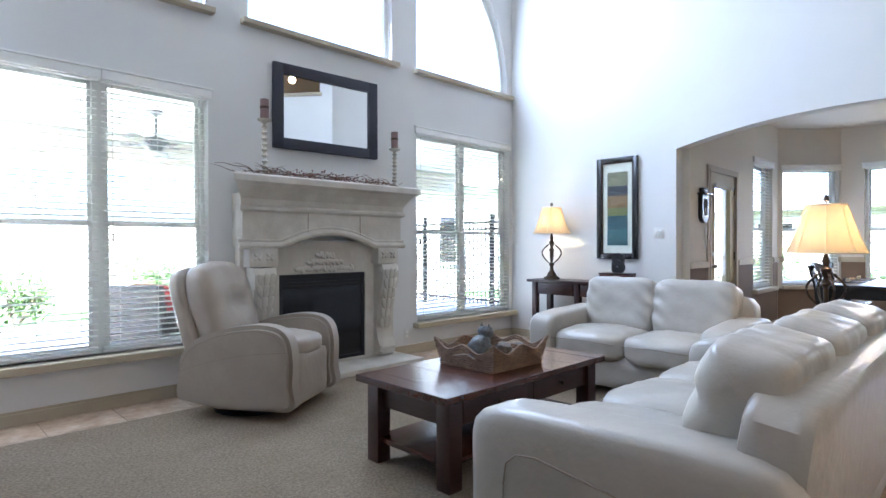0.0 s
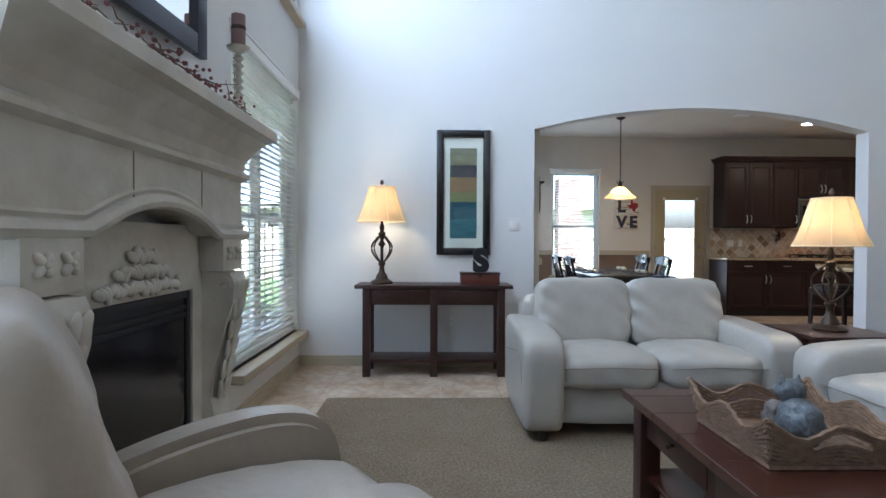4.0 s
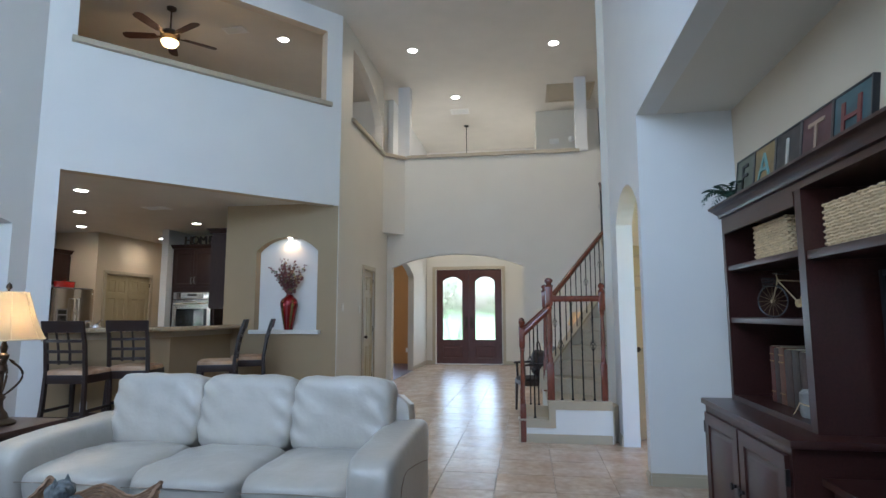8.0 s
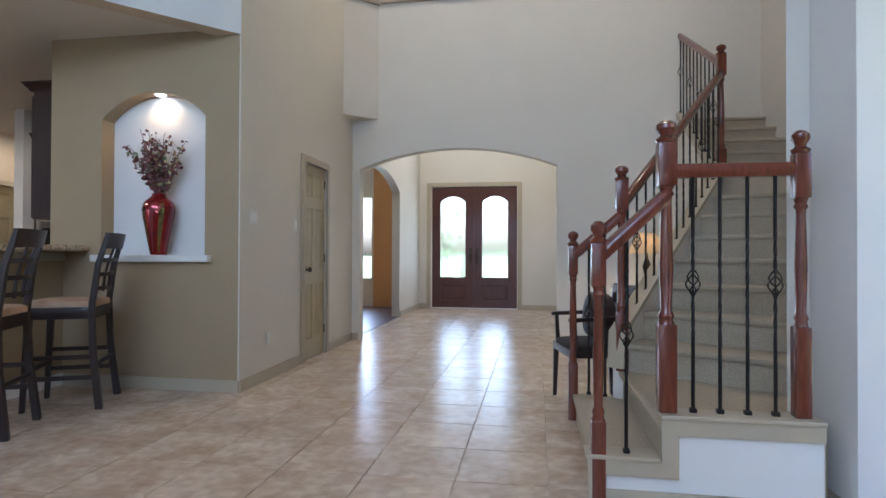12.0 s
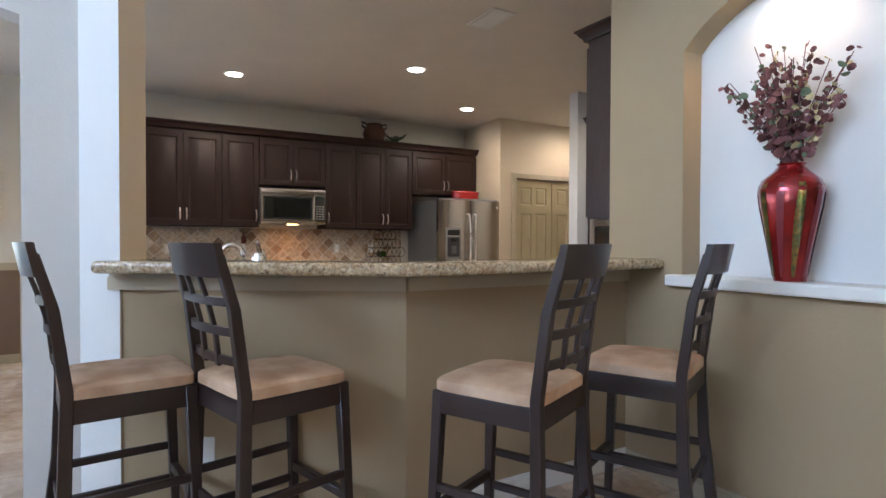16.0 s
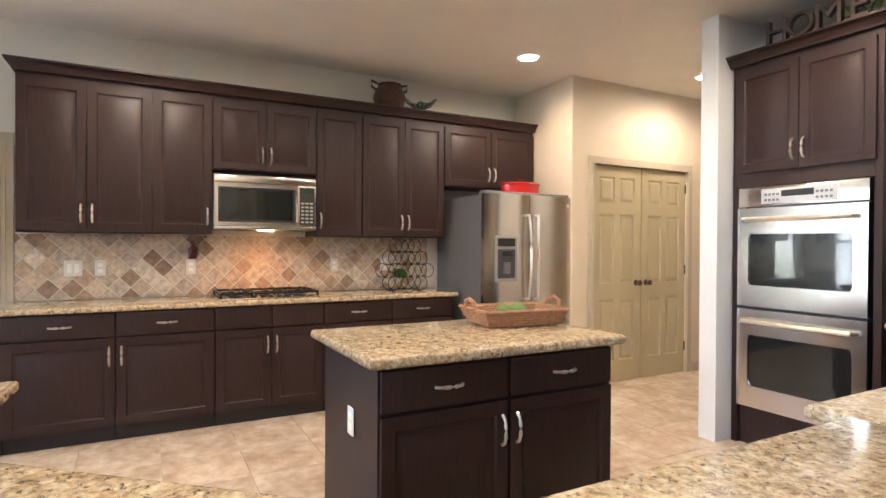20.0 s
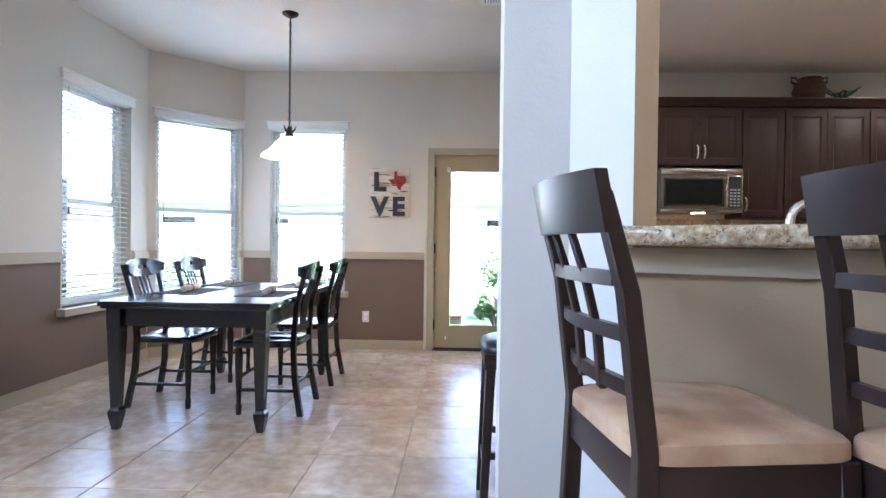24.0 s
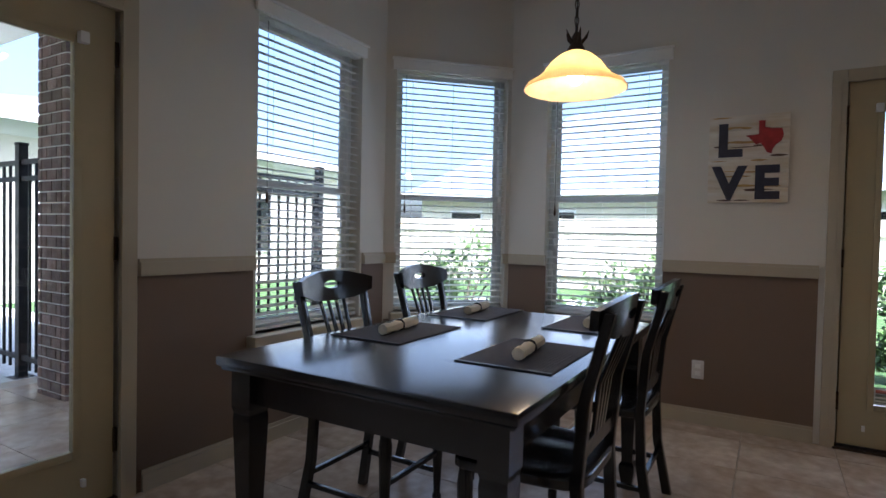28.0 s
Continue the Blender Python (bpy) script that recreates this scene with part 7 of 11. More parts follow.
# ---- bar ----
def poly_wall(name, outline, z0, z1, material, label, category="wall"):
    bm = bmesh.new()
    f = bm.faces.new([bm.verts.new((x, y, z0)) for x, y in outline])
    r = bmesh.ops.extrude_face_region(bm, geom=[f])
    for v in [g for g in r["geom"] if isinstance(g, bmesh.types.BMVert)]:
        v.co.z = z1
    bmesh.ops.recalc_face_normals(bm, faces=bm.faces[:])
    return structure(name, bm, material, label, category)


K = [(3.225, 1.08), (2.54, -0.04), (2.54, -1.418)]
KI = [(3.36, 1.0), (2.68, -0.09), (2.68, -1.418)]
poly_wall("wall_bar", K + KI[::-1], 0, 1.115, M_OLIVE, "olive painted knee wall of the kitchen bar")
trim("trim_bar", K, 0.07, 0.025, 1.04, M_TRIM, "painted moulding under the bar top", side=-1)
trim("baseboard_bar", K, 0.10, 0.016, 0.0, M_TRIMW, "pale baseboard of the bar", side=-1)
slab("bar_counter", [(3.12, 1.15), (2.30, 0.06), (2.29, -1.415), (2.605, -1.415), (2.605, -0.005), (3.44, 0.98)], 1.116, 1.17, "raised granite bar top on the knee wall", 0.02)
structure("bar_seam", xform(bbox(0.015, 0.265, -0.0004, 0.0004, 1.1700, 1.1703), frame_on(Vector((2.32, 0.03, 0)), Vector((0.95, -0.3, 0)).normalized())), M_MORTAR, "thin joint in the granite", "trim")
# lower worktop with sink
slab("countertop", [(2.69, -1.458), (3.235, -1.458), (3.235, -0.34), (3.40, -0.16), (3.87, 0.375), (4.02, 0.455), (4.60, 0.43), (4.62, 1.02), (4.0, 1.42), (3.51, 1.42), (3.51, 1.18), (2.69, -0.12)], 0.881, 0.92, "speckled granite worktop behind the bar")
base_unit(west(-1.44, 3.19), 1.1, 0.49, ("rt", "lt"), "two")
bm = bmesh.new()
DL2 = Vector((0.56, 0.828, 0))
t = base_unit(frame_on(Vector((3.30, -0.13, 0)), DL2), 0.95, 0.47, ("rt", "lt"), "false", label="espresso sink cabinet with raised panel doors")
t = thing("kitchen_sink", "stainless steel double sink let into the granite", "sink", frame_on(Vector((3.16, 0.10, 0)), DL2) @ Matrix.Translation((0, -0.01, 0)))
for x0 in (0.12, 0.50):
    bm = bmesh.new()
    rings = []
    for o, z in ((0.0, 0.9245), (0.012, 0.926), (0.022, 0.922), (0.03, 0.9205)):
        a, b, c, e = x0 + o, x0 + 0.36 - o, 0.0 + o - 0.14, 0.30 - o
        rings.append([bm.verts.new(p) for p in ((a, c, z), (b, c, z), (b, e, z), (a, e, z))])
    for p, q in zip(rings, rings[1:]):
        for k in range(4):
            bm.faces.new((p[k], p[(k + 1) % 4], q[(k + 1) % 4], q[k]))
    bm.faces.new(rings[-1])
    part("bowl", bm, M_STEEL, t)
t = thing("faucet", "chrome kitchen faucet with an arched spout and lever", "faucet", pose(3.13, 0.46, 0.926))
part("body", lathe(bmesh.new(), [(0.045, 0), (0.046, 0.006), (0.030, 0.02), (0.027, 0.19), (0.036, 0.215), (0.036, 0.245), (0.028, 0.272), (0.012, 0.285), (0.001, 0.286)], 18), M_CHROMEB, t)
part("lever", tube(bmesh.new(), [(-0.01, 0.0, 0.27), (-0.05, 0.015, 0.30), (-0.10, 0.03, 0.325)], [0.013, 0.011, 0.008], 8), M_CHROMEB, t)
part("escutcheon", lathe(bmesh.new(), [(0.034, 0), (0.034, 0.006), (0.02, 0.014), (0.017, 0.03)], 16, 0.0, 0.175), M_CHROMEB, t)
part("spout", tube(bmesh.new(), [(0, 0.175, 0.014), (0, 0.175, 0.24)] + [(0, 0.125 + 0.05 * math.cos(a), 0.262 + 0.05 * math.sin(a)) for a in [math.pi * i / 10 for i in range(11)]] + [(0, 0.074, 0.235)], 0.0125, 10), M_CHROMEB, t)


# stools
def bar_stool(m, label):
    """Faces local +y; origin on the floor under the seat."""
    t = thing("bar_stool", label, "stool", m, group="bar stools")
    sh, w, d = 0.70, 0.43, 0.41
    for s in (-1, 1):
        part("front_leg", square_bar([(s * 0.185, 0.185, sh), (s * 0.195, 0.20, 0.35), (s * 0.205, 0.215, 0.0)], 0.042, 0.042, 0.03), M_ESP, t)
        part("back_post", square_bar([(s * 0.215, -0.245, 0.0), (s * 0.20, -0.20, 0.40), (s * 0.19, -0.19, 0.72), (s * 0.188, -0.225, 1.0), (s * 0.185, -0.275, 1.18)], 0.036, 0.045, 0.032), M_ESP, t)
    bm = bmesh.new()
    box(bm, -0.205, 0.205, -0.205, 0.205, sh - 0.08, sh, 0.005)
    part("seat_frame", bm, M_ESP, t)
    part("seat", seat_pad(0.425, 0.415, 0.058, sh + 0.001, 9), M_SUEDE, t, "tan suede seat pad")

    def curved(z0, z1, y, thick, bow, n=7, hw=0.19, tilt=0.0):
        bm = bmesh.new()
        rows = []
        for i in range(n + 1):
            u = i / n * 2 - 1
            yy = y + bow * (u * u - 1)
            rows.append([bm.verts.new((u * hw, yy + dy + tl, z)) for z, dy, tl in ((z0, thick / 2, 0), (z0, -thick / 2, 0), (z1, -thick / 2, tilt), (z1, thick / 2, tilt))])
        for a, b in zip(rows, rows[1:]):
            for k in range(4):
                bm.faces.new((a[k], a[(k + 1) % 4], b[(k + 1) % 4], b[k]))
        bm.faces.new(rows[0])
        bm.faces.new(rows[-1][::-1])
        bmesh.ops.recalc_face_normals(bm, faces=bm.faces[:])
        return bm
    part("top_rail", curved(1.105, 1.215, -0.262, 0.024, 0.035, hw=0.205, tilt=-0.022), M_ESP, t)
    for z, y in ((1.025, -0.240), (0.925, -0.217), (0.825, -0.20)):
        part("slat", curved(z - 0.014, z + 0.014, y, 0.018, 0.02, hw=0.172), M_ESP, t)
    for x in (-0.055, 0.055):
        part("upright", square_bar([(x, -0.218, 0.80), (x, -0.230, 0.92), (x, -0.255, 1.02), (x, -0.285, 1.11)], 0.024, 0.016, 0.016), M_ESP, t)
    for s in (-1, 1):
        part("side_stretcher", square_bar([(s * 0.20, 0.20, 0.36), (s * 0.205, -0.20, 0.36)], 0.02, 0.03, 0.02), M_ESP, t)
        part("side_stretcher", square_bar([(s * 0.202, 0.205, 0.22), (s * 0.207, -0.21, 0.22)], 0.02, 0.03, 0.02), M_ESP, t)
    part("front_stretcher", square_bar([(-0.20, 0.205, 0.27), (0.20, 0.205, 0.27)], 0.03, 0.035, 0.03), M_ESP, t)
    part("back_stretcher", square_bar([(-0.205, -0.205, 0.30), (0.205, -0.205, 0.30)], 0.02, 0.03, 0.02), M_ESP, t)
    return t


def square_bar(pts, wx, wy, w2):
    """A square post through the points, tapering to w2 at its last end."""
    bm = bmesh.new()
    rings = []
    n = len(pts)
    horiz = abs(pts[0][2] - pts[-1][2]) < 0.05
    along_x = abs(pts[0][0] - pts[-1][0]) > abs(pts[0][1] - pts[-1][1])
    for i, p in enumerate(pts):
        u = i / (n - 1)
        a = (wx * (1 - u) + w2 * u) / 2
        b = (wy * (1 - u) + w2 * u) / 2
        p = Vector(p)
        if not horiz:
            off = [Vector((-a, -b, 0)), Vector((a, -b, 0)), Vector((a, b, 0)), Vector((-a, b, 0))]
        elif along_x:
            off = [Vector((0, -wx / 2, -wy / 2)), Vector((0, wx / 2, -wy / 2)), Vector((0, wx / 2, wy / 2)), Vector((0, -wx / 2, wy / 2))]
        else:
            off = [Vector((-wx / 2, 0, -wy / 2)), Vector((wx / 2, 0, -wy / 2)), Vector((wx / 2, 0, wy / 2)), Vector((-wx / 2, 0, wy / 2))]
        rings.append([bm.verts.new(p + o) for o in off])
    for a, b in zip(rings, rings[1:]):
        for k in range(4):
            bm.faces.new((a[k], a[(k + 1) % 4], b[(k + 1) % 4], b[k]))
    bm.faces.new(rings[0])
    bm.faces.new(rings[-1])
    bmesh.ops.recalc_face_normals(bm, faces=bm.faces[:])
    es = [e for e in bm.edges if e.calc_face_angle(0) > 0.8]
    bmesh.ops.bevel(bm, geom=es, offset=0.003, segments=1, affect="EDGES")
    return bm


def seat_pad(w, d, h, z, k=4):
    bm = pillow(w, d, h * 2, k=k, cuts=8)
    for v in bm.verts:
        if v.co.z < 0:
            v.co.z *= 0.02
        else:
            v.co.z *= 0.72 + 0.10 * (1 - (2 * v.co.x / w) ** 2) + 0.08 * (1 - (2 * v.co.y / d) ** 2)
        v.co.z += z + 0.002
    return bm


STOOLS = ((2.80, 1.03, 0.12, -0.99), (2.525, 0.545, 0.25, -0.97), (2.01, -0.215, 0.90, 0.42), (1.99, -0.91, 0.90, 0.42))


def facing(x, y, dx, dy):
    return pose(x, y, 0, 0, 0, math.degrees(math.atan2(-dx, dy)))


for s in STOOLS:
    bar_stool(facing(*s) @ Matrix.Scale(1.03, 4), "espresso wooden bar stool with lattice back and suede seat")
t = thing("leather_stool", "dark wooden stool with a nail-trimmed leather seat", "stool", facing(3.93, 1.24, 1.0, 0.0))
part("seat", seat_pad(0.42, 0.36, 0.06, 0.68), mat("black_leather", (0.02, 0.017, 0.016), 0.35, var=0.2, scale=14, bump=0.15), t, "black leather seat")
part("seat_frame", bbox(-0.20, 0.20, -0.17, 0.17, 0.62, 0.68, bev=0.004), M_ESP, t)
bm = bmesh.new()
for i in range(16):
    for s in (-1, 1):
        add(bm, lathe(bmesh.new(), [(0.006, 0), (0.004, 0.004), (0.0005, 0.005)], 6), Matrix.Translation((-0.19 + i * 0.0253, s * 0.171, 0.672)) @ pose(0, 0, 0, -90 * s, 0, 0))
tagged(part("nail_heads", bm, M_BRONZE, t), kind="stuff")
for sx in (-1, 1):
    for sy in (-1, 1):
        part("leg", square_bar([(sx * 0.175, sy * 0.145, 0.62), (sx * 0.20, sy * 0.17, 0.0)], 0.042, 0.042, 0.03), M_ESP, t)
    part("side_stretcher", square_bar([(sx * 0.19, 0.15, 0.2), (sx * 0.19, -0.15, 0.2)], 0.022, 0.03, 0.022), M_ESP, t)
for sy in (-1, 1):
    part("stretcher", square_bar([(-0.18, sy * 0.16, 0.28), (0.18, sy * 0.16, 0.28)], 0.022, 0.03, 0.022), M_ESP, t)
switch_plate(frame_on(Vector((3.0, 0.713, 0)) + Vector((-0.004, 0.003, 0)), Vector((-0.522, -0.853, 0))) @ Matrix.Translation((0, 0, 0.33)) @ pose(0, 0, 0, 0, 0, 180), 1, outlet=True, label="white outlet low on the olive knee wall")

# backsplash fittings
for y, g, o in ((0.55, 2, False), (0.38, 1, True), (-0.24, 1, True), (-1.42, 1, True), (-1.90, 1, True)):
    switch_plate(east(y, 7.386) @ Matrix.Translation((0, 0, 1.15)), g, outlet=o, label="white plate on the stone backsplash")
t = thing("hand_soap", "small dark red bottle hanging by a backsplash outlet", "bottle", pose(7.36, -0.25, 1.215))
part("body", lathe(bmesh.new(), [(0.028, 0), (0.03, 0.01), (0.03, 0.08), (0.012, 0.10), (0.012, 0.12)], 12), mat("dark_red_glass", (0.10, 0.015, 0.012), 0.15, var=0.2), t)
part("cap", lathe(bmesh.new(), [(0.014, 0.121), (0.014, 0.145), (0.001, 0.147)], 10), M_BLACK, t)
t = thing("wine_rack", "black wire wine rack of stacked rings", "wine rack", east(-2.0, 7.12) @ Matrix.Translation((0, 0, 0.921)))
for row, (n, x0) in enumerate(((3, -0.13), (4, -0.195), (3, -0.13), (2, -0.065))):
    for i in range(n):
        cx, cz = x0 + i * 0.13, 0.07 + row * 0.112
        for yy in (-0.07, 0.07):
            part("ring", tube(bmesh.new(), [(cx + 0.062 * math.cos(a), yy, cz + 0.062 * math.sin(a)) for a in [2 * math.pi * k / 18 for k in range(18)]], 0.0035, 5, closed=True), M_IRON, t)
        part("spacer", tube(bmesh.new(), [(cx, -0.07, cz - 0.062), (cx, 0.07, cz - 0.062)], 0.003, 5), M_IRON, t)
for x in (-0.13, 0.13):
    part("foot", tube(bmesh.new(), [(x, -0.09, 0.003), (x, 0.09, 0.003)], 0.004, 5), M_IRON, t)
t = thing("wine_bottle", "green glass bottle lying in the wine rack", "bottle", east(-2.0, 7.12) @ Matrix.Translation((0.0, -0.10, 0.921 + 0.07 + 0.112 * 1 - 0.0)) @ Matrix.Translation((-0.065, 0, -0.02)) @ pose(0, 0, 0, -90, 0, 0))
part("body", lathe(bmesh.new(), [(0.036, 0), (0.038, 0.01), (0.038, 0.17), (0.014, 0.21), (0.014, 0.27)], 14), mat("green_bottle_glass", (0.02, 0.05, 0.012), 0.08, var=0.1), t)
t = thing("trash_can", "small brushed steel pedal bin beside the back door", "bin", pose(7.15, 1.0, 0))
part("body", lathe(bmesh.new(), [(0.10, 0.0), (0.10, 0.30)], 20), M_STEEL, t)
part("lid", lathe(bmesh.new(), [(0.103, 0.301), (0.103, 0.325), (0.08, 0.345), (0.001, 0.35)], 20), M_BLACK, t)


# downlights and vents
def downlight(x, y, z, e=14, spot=150):
    t = thing("downlight", "lit recessed ceiling downlight with white trim ring", "light", pose(x, y, z), group="recessed downlights")
    part("trim_ring", lathe(bmesh.new(), [(0.098, -0.001), (0.096, -0.008), (0.078, -0.010), (0.074, -0.003)], 24), M_TRIMW, t)
    part("lens", lathe(bmesh.new(), [(0.073, -0.0015), (0.070, -0.005), (0.001, -0.006)], 20), M_CAN, t, "glowing lamp lens")
    if e:
        lamp_obj("downlight_lamp", "SPOT", e, WARM, look((x, y, z - 0.012), (x + 0.0001, y, 0)), 0.06, spot=spot)
    return t


for x, y in ((6.22, 0.05), (5.16, -1.44), (4.05, -2.8), (6.28, -2.74), (5.91, -4.5), (3.95, -0.1)):
    downlight(x, y, H1, KITCHEN_W, 166)


def vent(m, w, d, label="white ceiling air vent with slats"):
    t = thing("air_vent", label, "vent", m, group="ceiling vents")
    part("frame", ring_bm(-w / 2, w / 2, -d / 2, d / 2, 0.025, -0.012, -0.001), M_TRIMW, t)
    part("backing", bbox(-w / 2 + 0.026, w / 2 - 0.026, -0.0035, -0.0015, -d / 2 + 0.026, d / 2 - 0.026), M_STEELG, t)
    n = 7
    for k in range(n):
        z = -d / 2 + 0.03 + (d - 0.06) * (k + 0.5) / n
        part("slat", xform(bbox(-w / 2 + 0.026, w / 2 - 0.026, -0.008, 0.008, -0.0012, 0.0012), Matrix.Translation((0, -0.009, z)) @ pose(0, 0, 0, 50, 0, 0)), M_TRIMW, t)
    return t


vent(pose(3.78, -1.35, H1) @ Matrix(((1, 0, 0, 0), (0, 0, 1, 0), (0, 1, 0, 0), (0, 0, 0, 1))), 0.36, 0.20)
vent(pose(5.58, 1.31, H1) @ Matrix(((1, 0, 0, 0), (0, 0, 1, 0), (0, 1, 0, 0), (0, 0, 0, 1))), 0.36, 0.20)

# ---- media wall ----
MEDIA = frame_on(Vector((-2.745, 2.54, 0)), Vector((0, 1, 0))) @ Matrix.Diagonal((1.07, 0.85, 1.07, 1))


def media_unit():
    """Local x along +Y from the near end, local +y into the recess."""
    t = thing("media_cabinet", "dark cherry media hutch with open shelves and base cupboards", "cabinet", MEDIA)
    part("base_body", bbox(0.03, 1.07, 0.02, 0.72, 0.06, 0.725), M_DARKWOOD, t)
    part("plinth", bbox(0.02, 1.08, 0.015, 0.72, 0.0, 0.06, bev=0.004), M_DARKWOOD, t)
    part("base_top", bbox(0.0, 1.10, 0.0, 0.74, 0.726, 0.757, bev=0.008), M_DARKWOOD, t)
    for x0, s in ((0.06, 1), (0.56, -1)):
        bm = raised(bmesh.new(), 0.48, 0.60, rail=0.06)
        d = part("door", bm, M_DARKWOOD, t)
        d.matrix_local = Matrix.Translation((x0, 0.019, 0.09))
        kx = 0.44 if s > 0 else 0.04
        part("knob", xform(lathe(bmesh.new(), [(0.008, 0), (0.008, 0.015), (0.018, 0.022), (0.016, 0.032), (0.001, 0.035)], 10), pose(kx, -0.021, 0.33, 90, 0, 0)), M_IRON, d, "dark metal knob")
        for z in (0.08, 0.52):
            part("hinge", bbox(-0.012 if s > 0 else 0.482, -0.002 if s > 0 else 0.492, -0.024, -0.004, z - 0.03, z + 0.03), M_IRON, d)
    f = 0.19
    zt = 1.73
    part("side_panel", bbox(0.05, 0.085, f, 0.72, 0.758, zt), M_DARKWOOD, t)
    part("divider", bbox(0.93, 0.985, f, 0.72, 0.758, zt), M_DARKWOOD, t)
    part("bottom_board", bbox(0.086, 0.929, f, 0.72, 0.758, 0.785), M_DARKWOOD, t)
    for z in (1.19, 1.475):
        part("shelf", bbox(0.086, 0.929, f + 0.01, 0.70, z - 0.014, z + 0.014, bev=0.003), M_DARKWOOD, t)
    part("top_board", bbox(0.05, 2.45, f, 0.72, zt + 0.001, zt + 0.03), M_DARKWOOD, t)
    part("face_rail", bbox(0.086, 0.929, f - 0.005, f + 0.015, zt - 0.06, zt), M_DARKWOOD, t)
    part("back_panel", bbox(0.086, 0.50, 0.70, 0.72, 0.79, zt), M_DARKWOOD, t)
    part("crown", crown(bmesh.new(), 0.05, 2.45, f - 0.005, 0.72, zt + 0.031, h=0.07, out=0.06, ends=(1, 1)), M_DARKWOOD, t)
    # wide bay for the television
    part("bridge_shelf", bbox(0.986, 2.41, f + 0.01, 0.70, 1.44, 1.475, bev=0.003), M_DARKWOOD, t)
    part("bay_base", bbox(1.12, 2.45, 0.16, 0.72, 0.05, 0.60), M_DARKWOOD, t)
    part("bay_top", bbox(1.102, 2.47, 0.12, 0.73, 0.601, 0.63, bev=0.006), M_DARKWOOD, t)
    part("bay_back", bbox(0.986, 2.41, 0.705, 0.72, 0.64, 1.435), M_DARKWOOD, t)
    part("side_panel", bbox(2.411, 2.45, f, 0.72, 0.631, zt), M_DARKWOOD, t)
    return t


media_unit()
t = thing("television", "black flat-screen television in the media cabinet", "television", MEDIA @ Matrix.Translation((1.70, 0.50, 0.631)))
part("screen_frame", ring_bm(-0.66, 0.66, 0.06, 0.76, 0.022, -0.02, 0.03), M_BLACK, t)
part("screen", bbox(-0.637, 0.637, -0.008, 0.025, 0.083, 0.737), mat("dark_screen", (0.006, 0.006, 0.007), 0.08, var=0.0), t)
part("stand", bbox(-0.25, 0.25, -0.11, 0.11, 0, 0.02, bev=0.008), M_BLACK, t)
part("neck", bbox(-0.06, 0.06, -0.005, 0.02, 0.0205, 0.06), M_BLACK, t)


def pale_basket(m, L, W, hh):
    t = thing("wicker_basket", "pale cream woven wicker basket on the shelf", "basket", m, group="pale wicker baskets")
    part("lining", bbox(-L / 2 + 0.012, L / 2 - 0.012, -W / 2 + 0.012, W / 2 - 0.012, 0.003, hh - 0.03), M_WICKERW, t)
    rows, n = 14, 19
    for k in range(rows):
        bm = bmesh.new()
        pts = []
        corners = [(-L / 2, -W / 2), (L / 2, -W / 2), (L / 2, W / 2), (-L / 2, W / 2)]
        for c in range(4):
            p, q = corners[c], corners[(c + 1) % 4]
            nx, ny = q[1] - p[1], p[0] - q[0]
            l = math.hypot(nx, ny)
            for i in range(n):
                s = i / n
                wob = 0.0045 * (1 if (i + k) % 2 else -1)
                pts.append((p[0] + (q[0] - p[0]) * s + nx / l * wob, p[1] + (q[1] - p[1]) * s + ny / l * wob, hh * (k + 0.5) / rows + 0.002 * math.sin(i * 2.1 + k)))
        tube(bm, pts, hh / rows * 0.55, 5, closed=True)
        part("woven_strand", bm, M_WICKERW, t)
    return t


pale_basket(MEDIA @ Matrix.Translation((0.56, 0.40, 1.49)), 0.36, 0.30, 0.175)
pale_basket(MEDIA @ Matrix.Translation((1.22, 0.42, 1.476)), 0.38, 0.30, 0.18)


